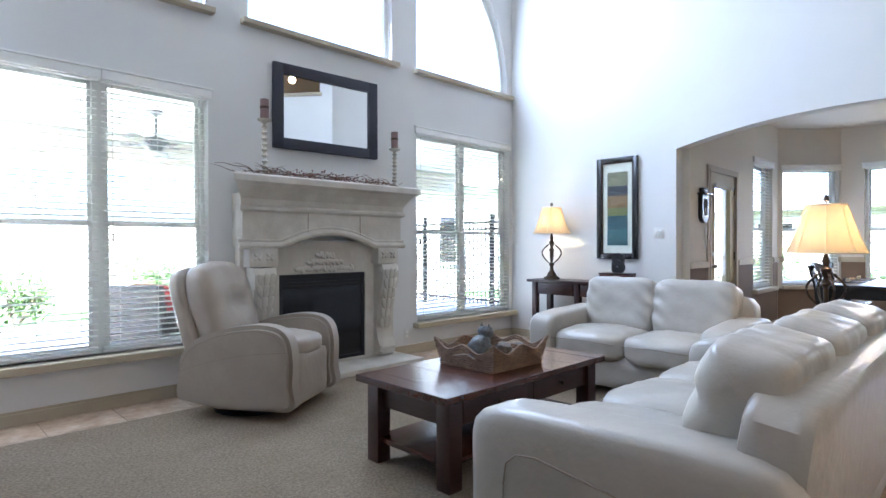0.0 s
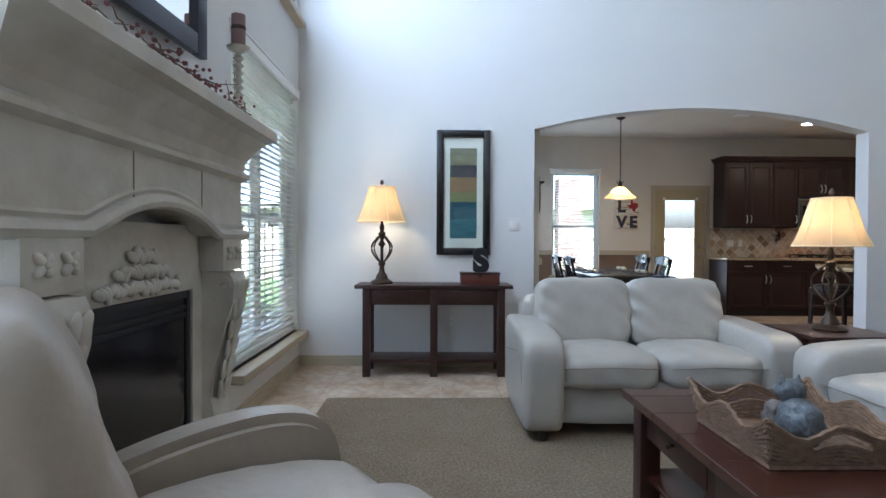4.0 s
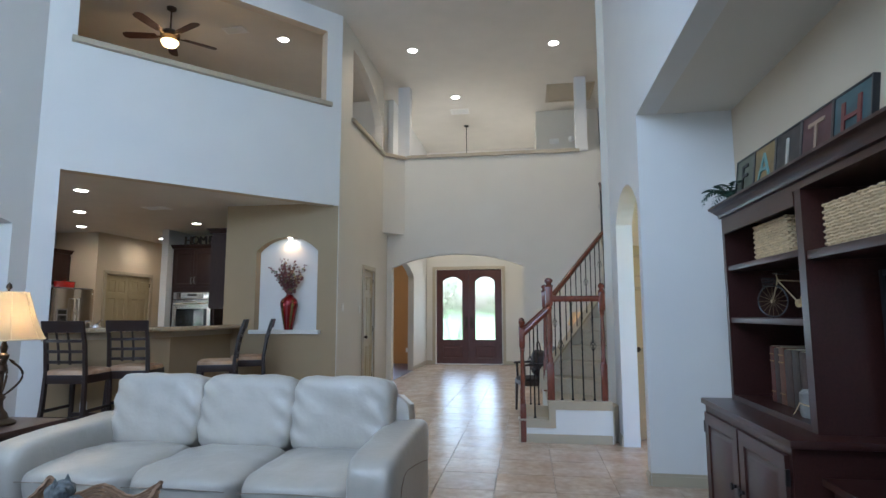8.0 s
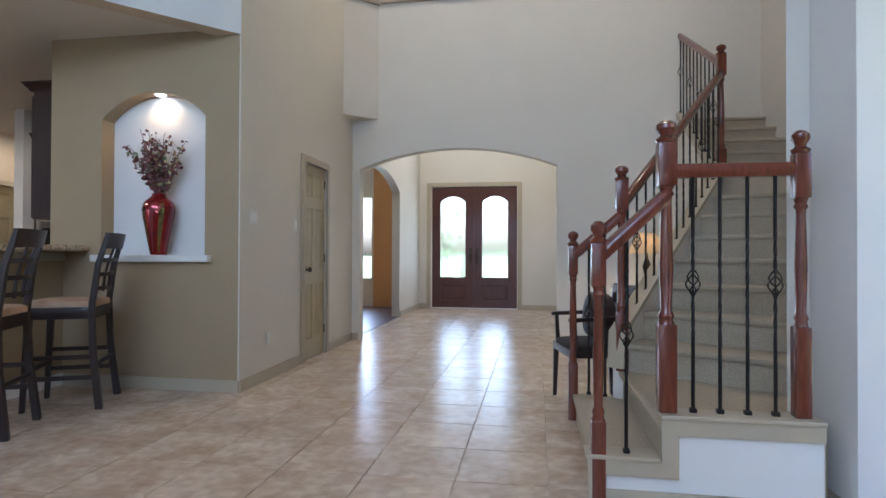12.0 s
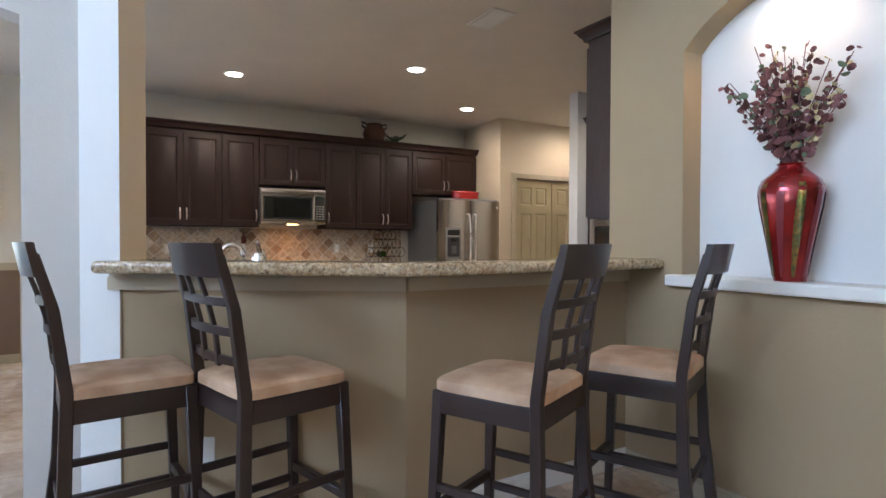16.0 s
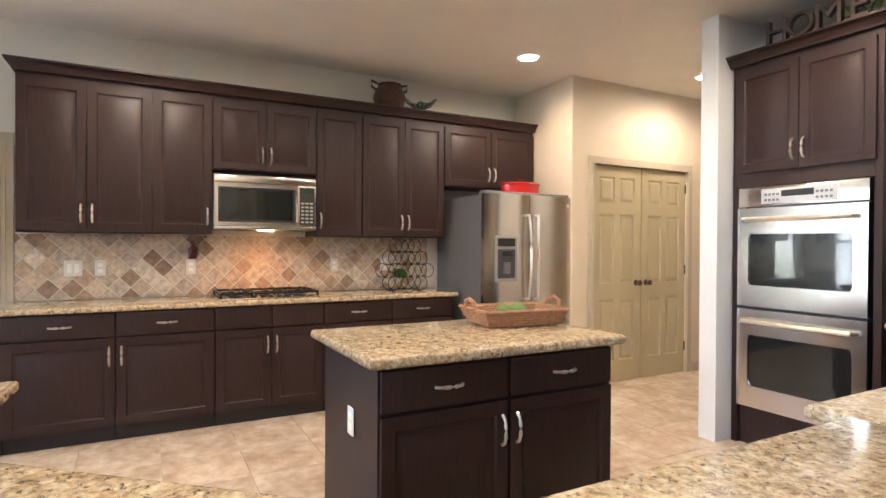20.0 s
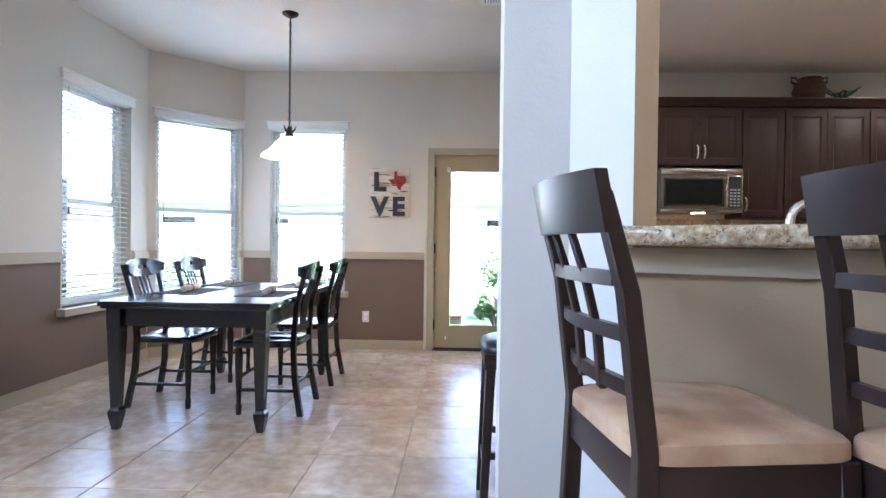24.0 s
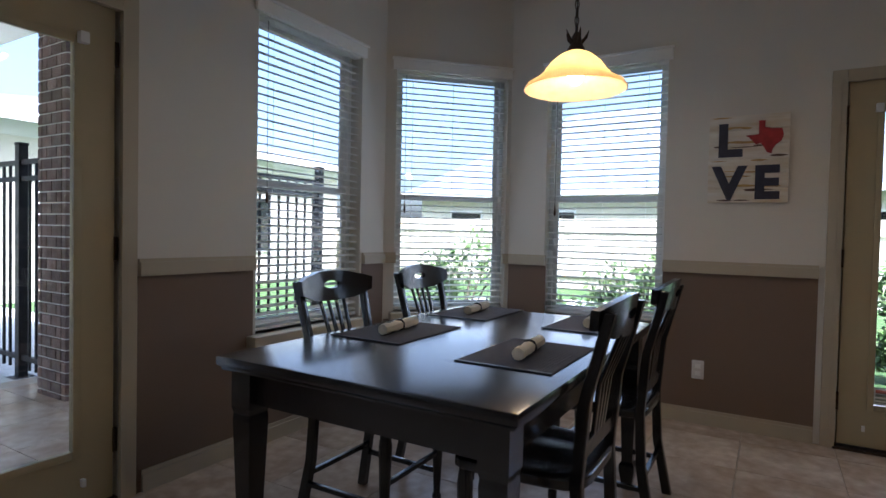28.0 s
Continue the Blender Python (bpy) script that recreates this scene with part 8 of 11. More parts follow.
def toy_bicycle(m):
    t = thing("model_bicycle", "old brass model bicycle with a wire basket", "ornament", m)
    M_BR = mat("aged_brass", (0.30, 0.22, 0.12), 0.45, metal=0.7, var=0.3, scale=40)
    r = 0.085
    for x in (-0.13, 0.13):
        w = part("wheel", tube(bmesh.new(), [(x + r * math.cos(a), 0, r + 0.004 + r * math.sin(a)) for a in [2 * math.pi * k / 24 for k in range(24)]], 0.005, 6, closed=True), M_BLACK, t)
        for k in range(8):
            a = math.pi * k / 8
            part("spoke", tube(bmesh.new(), [(x - r * math.cos(a), 0, r + 0.004 - r * math.sin(a)), (x + r * math.cos(a), 0, r + 0.004 + r * math.sin(a))], 0.0012, 4), M_BR, w)
        part("hub", xform(lathe(bmesh.new(), [(0.008, -0.012), (0.008, 0.012)], 10), pose(x, 0, r + 0.004, 90, 0, 0)), M_BR, w)
    f, bk = (-0.13, 0, r), (0.13, 0, r)
    head, seat, crank = (-0.095, 0, 0.20), (0.065, 0, 0.185), (0.015, 0, 0.075)
    for a, b in ((f, head), (head, seat), (head, crank), (seat, crank), (crank, bk), (seat, bk)):
        part("frame_tube", tube(bmesh.new(), [a, b], 0.004, 6), M_BR, t)
    part("saddle", xform(pillow(0.06, 0.03, 0.016, k=2.4, cuts=3), Matrix.Translation((0.07, 0, 0.205))), M_BR, t)
    part("saddle_post", tube(bmesh.new(), [seat, (0.07, 0, 0.2)], 0.003, 5), M_BR, t)
    part("handlebar", tube(bmesh.new(), [(-0.06, -0.06, 0.235), (-0.095, -0.045, 0.235), (-0.10, 0, 0.235), (-0.095, 0.045, 0.235), (-0.06, 0.06, 0.235)], 0.004, 6), M_BLACK, t)
    part("stem", tube(bmesh.new(), [head, (-0.10, 0, 0.235)], 0.0035, 5), M_BR, t)
    wb = part("wire_basket", bbox(-0.165, -0.105, -0.035, 0.035, 0.168, 0.170), M_IRON, t)
    for z in (0.172, 0.19, 0.21):
        part("wire", tube(bmesh.new(), [(-0.165, -0.035, z), (-0.105, -0.035, z), (-0.105, 0.035, z), (-0.165, 0.035, z)], 0.002, 4, closed=True), M_IRON, wb)
    for x in (-0.165, -0.145, -0.125, -0.105):
        for y in (-0.035, 0.035):
            part("wire", tube(bmesh.new(), [(x, y, 0.17), (x, y, 0.21)], 0.0015, 4), M_IRON, wb)
    part("crank_wheel", xform(lathe(bmesh.new(), [(0.022, -0.002), (0.022, 0.002)], 14), pose(0.015, 0, 0.075, 90, 0, 0)), M_BR, t)
    return t


toy_bicycle(MEDIA @ Matrix.Translation((0.50, 0.40, 1.205)) @ pose(0, 0, 0, 0, 0, 38) @ Matrix.Scale(0.92, 4))
rb = random.Random(4)
for k, (x, w, hgt, c) in enumerate(((0.30, 0.045, 0.275, (0.10, 0.03, 0.02)), (0.348, 0.05, 0.27, (0.035, 0.022, 0.018)), (0.401, 0.055, 0.275, (0.13, 0.055, 0.03)), (0.46, 0.075, 0.268, (0.05, 0.03, 0.022)), (0.54, 0.07, 0.27, (0.04, 0.028, 0.02)), (0.615, 0.06, 0.265, (0.06, 0.035, 0.025)))):
    t = thing("old_book", "old dark leather-bound book standing on the shelf", "book", MEDIA @ Matrix.Translation((x, 0.33, 0.786)), group="old books")
    mb = mat("book_leather", c, 0.55, var=0.35, scale=25, bump=0.2)
    part("cover", bbox(0, w, 0, 0.24, 0, hgt, bev=0.006), mb, t)
    part("page_block", bbox(0.006, w - 0.006, 0.01, 0.235, hgt + 0.0005, hgt + 0.003), mat("page_edge", (0.5, 0.42, 0.28), 0.8), t)
    for z in (0.05, 0.20, 0.235) if k in (0, 2) else ():
        part("spine_band", bbox(0.002, w - 0.002, -0.004, 0.001, z, z + 0.006, bev=0.001), mat("gilt_band", (0.28, 0.17, 0.06), 0.45, metal=0.4), t)
t = thing("candle_jar", "grey jar candle tied with twine on the shelf", "candle", MEDIA @ Matrix.Translation((0.76, 0.30, 0.786)))
part("jar", lathe(bmesh.new(), [(0.05, 0), (0.056, 0.01), (0.056, 0.10), (0.05, 0.105)], 18), mat("grey_bark", (0.22, 0.21, 0.19), 0.7, var=0.3, scale=20, bump=0.3), t)
part("wax", lathe(bmesh.new(), [(0.046, 0.1055), (0.044, 0.112), (0.001, 0.112)], 16), mat("grey_wax", (0.30, 0.29, 0.27), 0.5), t)
part("twine", tube(bmesh.new(), [(0.058 * math.cos(a), 0.058 * math.sin(a), 0.055 + 0.003 * math.sin(3 * a)) for a in [2 * math.pi * k / 16 for k in range(16)]], 0.003, 5, closed=True), M_WICKERW, t)
part("twine_bow", tube(bmesh.new(), [(-0.01, -0.059, 0.055), (-0.035, -0.066, 0.02), (-0.05, -0.07, 0.004)], 0.0025, 5), M_WICKERW, t)
# lettered panels
t = thing("word_sign", "row of five painted panels spelling FAITH on the media cabinet", "sign", MEDIA @ Matrix.Translation((0.24, 0.22, 1.834)) @ pose(0, 0, 0, -6, 0, 0) @ Matrix.Diagonal((1.03, 0.83, 0.86, 1)))
cols = ((0.16, 0.18, 0.12), (0.36, 0.24, 0.07), (0.02, 0.016, 0.014), (0.10, 0.022, 0.025), (0.05, 0.13, 0.14))
inks = ((0.02, 0.02, 0.018), (0.22, 0.42, 0.40), (0.62, 0.58, 0.48), (0.45, 0.32, 0.22), (0.22, 0.05, 0.04))
for k, ch in enumerate("FAITH"):
    p = part("panel", bbox(k * 0.238 + 0.006, k * 0.238 + 0.232, -0.012, 0.012, 0.006, 0.232), mat("sign_paint", tuple(0.55 * c for c in cols[k]), 0.6, var=0.35, scale=9, col2=tuple(0.4 * c + 0.03 for c in cols[k]), mscale=14), t)
    letters(ch, 0.205, 0.004, Matrix.Translation((k * 0.238 + 0.119, -0.0165, 0.048)) @ pose(0, 0, 0, 90, 0, 0), mat("letter_paint", tuple(0.6 * c for c in inks[k]), 0.6, var=0.2, scale=20), t)
    part("panel_frame", ring_bm(k * 0.238, k * 0.238 + 0.238, 0, 0.238, 0.009, -0.018, 0.016, 0.001), M_BLACK, t)
fern(MEDIA @ Matrix.Translation((0.16, 0.24, 1.834)), 16, 0.30, "green artificial fern lying on the media cabinet", 11, droop=0.8)
fern(MEDIA @ Matrix.Translation((0.50, 0.42, 1.834)), 8, 0.34, "green artificial fern behind the lettered sign", 12, spread=(-0.6, 3.4), droop=0.35)

# ---- breakfast nook ----
def dining_table():
    t = thing("dining_table", "glossy black wooden dining table with tapered square legs", "table", pose(5.50, 3.125, 0))
    L, W = 1.58, 1.01
    part("tabletop", bbox(-L / 2, L / 2, -W / 2, W / 2, 0.73, 0.762, bev=0.008), M_BLACKWOOD, t)
    part("edge_bead", bbox(-L / 2 + 0.012, L / 2 - 0.012, -W / 2 + 0.012, W / 2 - 0.012, 0.716, 0.7295, bev=0.005), M_BLACKWOOD, t)
    for s in (-1, 1):
        part("apron", bbox(-L / 2 + 0.1, L / 2 - 0.1, s * (W / 2 - 0.075) - 0.011, s * (W / 2 - 0.075) + 0.011, 0.61, 0.7155), M_BLACKWOOD, t)
        part("apron", bbox(s * (L / 2 - 0.075) - 0.011, s * (L / 2 - 0.075) + 0.011, -W / 2 + 0.1, W / 2 - 0.1, 0.61, 0.7155), M_BLACKWOOD, t)
    for sx in (-1, 1):
        for sy in (-1, 1):
            bm = bmesh.new()
            prof = [(0.041, 0.7155), (0.041, 0.60), (0.036, 0.58), (0.038, 0.56), (0.024, 0.13), (0.034, 0.115), (0.034, 0.09), (0.022, 0.02), (0.018, 0.0)]
            rings = []
            for h, z in prof:
                rings.append([bm.verts.new((sx * (L / 2 - 0.075) + a * h, sy * (W / 2 - 0.075) + b * h, z)) for a, b in ((-1, -1), (1, -1), (1, 1), (-1, 1))])
            for p, q in zip(rings, rings[1:]):
                for k in range(4):
                    bm.faces.new((p[k], p[(k + 1) % 4], q[(k + 1) % 4], q[k]))
            bm.faces.new(rings[0])
            bm.faces.new(rings[-1])
            bmesh.ops.recalc_face_normals(bm, faces=bm.faces[:])
            part("leg", bm, M_BLACKWOOD, t, smooth=False)
    return t


dining_table()


def dining_chair(m):
    """Faces local +y."""
    t = thing("dining_chair", "black wooden dining chair with pierced top rail and slatted splat", "chair", m, group="black dining chairs")
    bm = pillow(0.44, 0.42, 0.05, k=6, cuts=8)
    for v in bm.verts:
        if v.co.z > 0:
            v.co.z -= 0.012 * max(0, 1 - ((abs(v.co.x) - 0.1) / 0.09) ** 2) * max(0, 1 - (v.co.y / 0.19) ** 2)
        v.co.x *= 1 + 0.10 * v.co.y / 0.21
    part("seat", xform(bm, Matrix.Translation((0, 0, 0.455))), M_BLACKWOOD, t)
    for s in (-1, 1):
        part("front_leg", lathe(bmesh.new(), [(0.017, 0), (0.02, 0.06), (0.014, 0.07), (0.022, 0.25), (0.026, 0.38), (0.018, 0.435)], 10, s * 0.185, 0.165), M_BLACKWOOD, t)
        part("back_post", square_bar([(s * 0.20, -0.24, 0.0), (s * 0.185, -0.195, 0.25), (s * 0.18, -0.185, 0.46), (s * 0.185, -0.205, 0.70), (s * 0.20, -0.27, 0.95)], 0.032, 0.04, 0.03), M_BLACKWOOD, t)
    # crest with a hand hole
    hole = [(0.055 * math.cos(a), 0.93 + 0.017 * math.sin(a)) for a in [2 * math.pi * k / 14 for k in range(14)]]
    outl = [(-0.215, 0.90), (-0.12, 0.868), (0, 0.862), (0.12, 0.868), (0.215, 0.90), (0.222, 0.955), (0.17, 0.968), (0.08, 0.985), (0, 0.99), (-0.08, 0.985), (-0.17, 0.968), (-0.222, 0.955)]
    bm = bmesh.new()
    prism(bm, outl, [hole], -0.012, 0.012)
    for v in bm.verts:
        v.co.y += -0.275 + 0.9 * v.co.x ** 2 - 0.15 * (v.co.z - 0.93)
    part("top_rail", bm, M_BLACKWOOD, t)
    part("cross_rail", square_bar([(-0.18, -0.19, 0.545), (0.18, -0.19, 0.545)], 0.018, 0.05, 0.02), M_BLACKWOOD, t)
    for x in (-0.066, -0.022, 0.022, 0.066):
        part("splat", square_bar([(x * 0.75, -0.192, 0.56), (x * 0.95, -0.21, 0.72), (x * 1.1, -0.268, 0.875)], 0.026, 0.012, 0.014), M_BLACKWOOD, t)
    for s in (-1, 1):
        part("side_stretcher", square_bar([(s * 0.187, 0.165, 0.16), (s * 0.195, -0.205, 0.16)], 0.02, 0.02, 0.02), M_BLACKWOOD, t)
    part("front_stretcher", square_bar([(-0.185, 0.165, 0.24), (0.185, 0.165, 0.24)], 0.02, 0.02, 0.02), M_BLACKWOOD, t)
    part("back_stretcher", square_bar([(-0.19, -0.20, 0.20), (0.19, -0.20, 0.20)], 0.02, 0.02, 0.02), M_BLACKWOOD, t)
    return t


for x, y, a in ((5.39, 3.50, 180), (6.09, 3.51, 180), (5.29, 2.79, 0), (6.06, 2.77, 0)):
    dining_chair(pose(x, y, 0, 0, 0, a))
M_MAT = mat("woven_placemat", (0.06, 0.05, 0.05), 0.85, var=0.3, scale=120, bump=0.4, bscale=180)
M_NAP = mat("cream_napkin", (0.62, 0.56, 0.44), 0.9, var=0.08, scale=30, bump=0.2)
for x, y in ((5.40, 3.42), (6.08, 3.42), (5.30, 2.83), (6.05, 2.83)):
    t = thing("placemat", "dark woven rectangular placemat on the dining table", "placemat", pose(x, y, 0.763), group="placemats")
    bm = bmesh.new()
    for k in range(24):
        box(bm, -0.22, 0.22, -0.155 + k * 0.0129, -0.155 + k * 0.0129 + 0.0115, 0.0, 0.0035)
    tagged(part("reeds", bm, M_MAT, t, smooth=False), kind="stuff")
    for s in (-1, 1):
        part("hem", bbox(s * 0.222 - 0.004, s * 0.222 + 0.004, -0.156, 0.156, 0.0, 0.0045), M_BLACK, t)
    t = thing("napkin", "rolled cream napkin with a dark tie on a placemat", "napkin", pose(x, y, 0.7675, 0, 0, 6), group="rolled napkins")
    bm = tube(bmesh.new(), [(-0.13 + 0.26 * i / 10, 0, 0.021) for i in range(11)], [0.0195 + 0.0025 * math.sin(i * 1.9) - 0.003 * (i == 5) for i in range(11)], 12)
    part("roll", bm, M_NAP, t)
    part("fold", xform(bbox(-0.128, 0.128, -0.001, 0.001, 0, 0.02), Matrix.Translation((0, -0.019, 0.012))), M_NAP, t)
    part("tie", tube(bmesh.new(), [(0.0, 0.023 * math.cos(a), 0.0225 + 0.0205 * math.sin(a)) for a in [2 * math.pi * k / 14 for k in range(14)]], 0.004, 5, closed=True), M_BLACK, t, "dark napkin tie")


def amber_glass():
    m = bpy.data.materials.new("amber_lamp_glass")
    m.use_nodes = True
    b = m.node_tree.nodes["Principled BSDF"]
    b.inputs["Base Color"].default_value = (0.85, 0.55, 0.20, 1)
    b.inputs["Roughness"].default_value = 0.35
    N, L = m.node_tree.nodes, m.node_tree.links
    tr = N.new("ShaderNodeBsdfTranslucent")
    nz = N.new("ShaderNodeTexNoise")
    nz.inputs["Scale"].default_value = 9
    rp = N.new("ShaderNodeMix")
    rp.data_type = "RGBA"
    rp.inputs["A"].default_value = (0.95, 0.70, 0.36, 1)
    rp.inputs["B"].default_value = (1.0, 0.87, 0.62, 1)
    L.new(nz.outputs["Fac"], rp.inputs["Factor"])
    L.new(rp.outputs["Result"], tr.inputs["Color"])
    L.new(rp.outputs["Result"], b.inputs["Base Color"])
    mx = N.new("ShaderNodeMixShader")
    mx.inputs[0].default_value = 0.6
    L.new(b.outputs[0], mx.inputs[1])
    L.new(tr.outputs[0], mx.inputs[2])
    L.new(mx.outputs[0], N["Material Output"].inputs["Surface"])
    return m


M_AMBERGLASS = amber_glass()


def pendant(m, drop):
    """Origin at the ceiling; drop is the height of the shade's rim below it."""
    t = thing("pendant_lamp", "lit amber glass bell pendant on a dark chain", "lamp", m)
    part("canopy", lathe(bmesh.new(), [(0.065, 0.0), (0.06, -0.012), (0.03, -0.03), (0.008, -0.04)], 16), M_BRONZE, t)
    top = -(drop - 0.23)
    n = int((-0.04 - top) / 0.034)
    for k in range(n):
        z = -0.055 - k * 0.034
        pts = [(0.009 * math.cos(a), 0, z + 0.022 * math.sin(a)) for a in [2 * math.pi * i / 10 for i in range(10)]]
        part("chain_link", xform(tube(bmesh.new(), pts, 0.0028, 4, closed=True), pose(0, 0, 0, 0, 0, 90 * (k % 2) + 45)), M_BRONZE, t)
    part("cord", tube(bmesh.new(), [(0, 0, -0.03), (0, 0, top)], 0.003, 5), M_BLACK, t)
    part("socket", lathe(bmesh.new(), [(0.008, top + 0.02), (0.02, top), (0.024, top - 0.03), (0.038, top - 0.055), (0.04, top - 0.07)], 14), M_BRONZE, t)
    for k in range(5):
        a = 2 * math.pi * k / 5
        d = Vector((math.cos(a), math.sin(a), 0))
        bm = bmesh.new()
        tube(bm, [d * 0.018 + Vector((0, 0, top - 0.03)), d * 0.04 + Vector((0, 0, top - 0.005)), d * 0.052 + Vector((0, 0, top + 0.025))], [0.008, 0.007, 0.001], 5)
        part("leaf_ornament", bm, M_BRONZE, t)
    prof = [(0.042, top - 0.065), (0.07, top - 0.08), (0.105, top - 0.11), (0.135, top - 0.15), (0.165, top - 0.18), (0.203, top - 0.20), (0.218, top - 0.222)]
    bm = bmesh.new()
    rings = [[bm.verts.new((r * math.cos(2 * math.pi * k / 32), r * math.sin(2 * math.pi * k / 32), z)) for k in range(32)] for r, z in prof + [(r - 0.004, z - 0.003) for r, z in prof[::-1]]]
    for a, b in zip(rings, rings[1:]):
        for k in range(32):
            bm.faces.new((a[k], a[(k + 1) % 32], b[(k + 1) % 32], b[k]))
    part("glass_shade", bm, M_AMBERGLASS, t, "amber marbled glass shade")
    part("bulb", lathe(bmesh.new(), [(0.014, top - 0.075), (0.02, top - 0.10), (0.036, top - 0.15), (0.034, top - 0.18), (0.018, top - 0.20), (0.001, top - 0.205)], 14), M_BULB, t)
    return t


pendant(pose(5.93, 2.90, H1), H1 - 1.775)
lamp_obj("pendant_glow", "POINT", 4, WARM, Matrix.Translation((5.93, 2.90, 1.76)), 0.04)

# painted sign
t = thing("word_sign", "white distressed plank sign spelling love with a red state shape", "sign", east(2.505, 7.397) @ Matrix.Translation((0, 0, 1.38)))
M_PLANKW = mat("distressed_white", (0.74, 0.72, 0.66), 0.7, var=0.06, scale=10, col2=(0.55, 0.44, 0.27), mix=0.0, mscale=9, stretch=(0.5, 1, 3))
for k in range(6):
    part("plank", bbox(0.0, 0.42, -0.03, -0.004, k * 0.0868, k * 0.0868 + 0.085, bev=0.002), M_PLANKW, t)
M_INK = mat("dark_blue_paint", (0.025, 0.025, 0.045), 0.6, var=0.3, scale=20)
rs = random.Random(21)
M_STREAKS = (mat("ochre_brush_paint", (0.42, 0.27, 0.09), 0.7, var=0.3, scale=30), mat("umber_brush_paint", (0.10, 0.06, 0.04), 0.7, var=0.3, scale=30))
for k in range(26):
    # dry brush strokes along the planks, mostly near their edges
    z = (k % 6) * 0.0868 + rs.choice((0.008, 0.014, 0.070, 0.076))
    L = rs.uniform(0.05, 0.16)
    x = rs.uniform(0.0, 0.42 - L)
    b = rs.uniform(0.003, 0.008)
    outl = [(x, z), (x + L * 0.2, z - b * 0.7), (x + L * 0.6, z - b), (x + L, z - b * 0.2), (x + L * 0.85, z + b * 0.4), (x + L * 0.45, z + b), (x + L * 0.1, z + b * 0.5)]
    bm = bmesh.new()
    prism(bm, outl, [], -0.0307, -0.0301)
    part("brush_stroke", bm, M_STREAKS[k % 3 == 0], t, smooth=False)
for ch, x, z in (("L", 0.11, 0.285), ("V", 0.115, 0.03), ("E", 0.31, 0.03)):
    letters(ch, 0.26, 0.003, Matrix.Translation((x, -0.032, z)) @ pose(0, 0, 0, 90, 0, 0), M_INK, t, bold=0.012)
tex = [(0.36, 0.98), (0.52, 0.98), (0.52, 0.78), (0.68, 0.74), (0.94, 0.72), (0.98, 0.52), (0.93, 0.36), (0.80, 0.26), (0.72, 0.14), (0.70, 0.0), (0.58, 0.04), (0.50, 0.20), (0.42, 0.32), (0.30, 0.28), (0.22, 0.38), (0.12, 0.50), (0.02, 0.56), (0.36, 0.58)]
bm = bmesh.new()
prism(bm, [(0.19 + 0.205 * u, 0.285 + 0.20 * v) for u, v in tex], [], -0.034, -0.0305)
part("red_shape", bm, mat("barn_red_paint", (0.30, 0.02, 0.02), 0.65, var=0.3, scale=20), t, "red painted state outline", smooth=False)
switch_plate(east(2.53, 7.396) @ Matrix.Translation((0, 0, 0.34)), 1, outlet=True, label="white outlet on the brown lower wall")
NWALL = lambda x, z: frame_on(Vector((x, 4.498, 0)), Vector((1, 0, 0))) @ Matrix.Translation((0, 0, z))
t = thing("wall_plaque", "black shield-shaped wooden wall ornament with a small shelf", "ornament", NWALL(3.80, 1.44))
bm = bmesh.new()
prism(bm, [(-0.09, 0.06), (-0.05, 0.02), (0.0, 0.0), (0.05, 0.02), (0.09, 0.06), (0.09, 0.31), (-0.09, 0.31)], [], -0.05, -0.002)
part("body", bm, M_BLACKWOOD, t, smooth=False)
part("shelf", bbox(-0.12, 0.12, -0.085, -0.002, 0.311, 0.335, bev=0.005), M_BLACKWOOD, t)
part("cornice", bbox(-0.06, 0.06, -0.05, -0.002, 0.336, 0.39, bev=0.006), M_BLACKWOOD, t)
part("niche", bbox(-0.04, 0.04, -0.056, -0.0505, 0.08, 0.27, bev=0.002), M_BRONZE, t)
part("ring", tube(bmesh.new(), [(0.028 * math.cos(a), -0.06, 0.21 + 0.04 * math.sin(a)) for a in [2 * math.pi * k / 14 for k in range(14)]], 0.004, 5, closed=True), M_BRONZE, t)
for z in (1.50, 1.36, 1.22):
    switch_plate(NWALL(3.93, z), 1, w=0.06, label="white switch plate beside the back door")
t = thing("thermometer", "slim white handle-shaped fitting on the wall", "fitting", NWALL(3.925, 1.63))
part("body", bbox(-0.012, 0.012, -0.03, -0.001, -0.06, 0.06, bev=0.006), M_TRIMW, t)

# ---- stairs and hall ----
SX, SY, RZ = -0.155, -0.09, 0.065  # place of the stairs, and height of its rails
STAIR = Matrix.Translation((SX, SY, 0))
DF = Vector((-0.553, -0.833, 0)).normalized()
UX, UY = 0.105, -0.36  # the upper flight from its landing
D0 = Vector((-1.78, -0.95, 0))
MS = frame_on(D0, DF)  # local x up the flight along its open side, local -y towards the wall side
M_SKIRT = M_TRIM
NT, GO, RISE = 7, 0.29, 0.18
Z1 = 0.36


def nosed(bm, x0, x1, y0, y1, z0, z1, nose=0.025):
    """A carpeted step: block with a rounded nosing on its x0 side."""
    box(bm, x0, x1, y0, y1, z0, z1 - 0.004)
    box(bm, x0 - nose, x1, y0 + 0.002, y1 - 0.002, z1 - 0.035, z1, 0.012)


st = thing("staircase", "carpeted staircase with a low landing and white skirt boards", "stairs", STAIR)
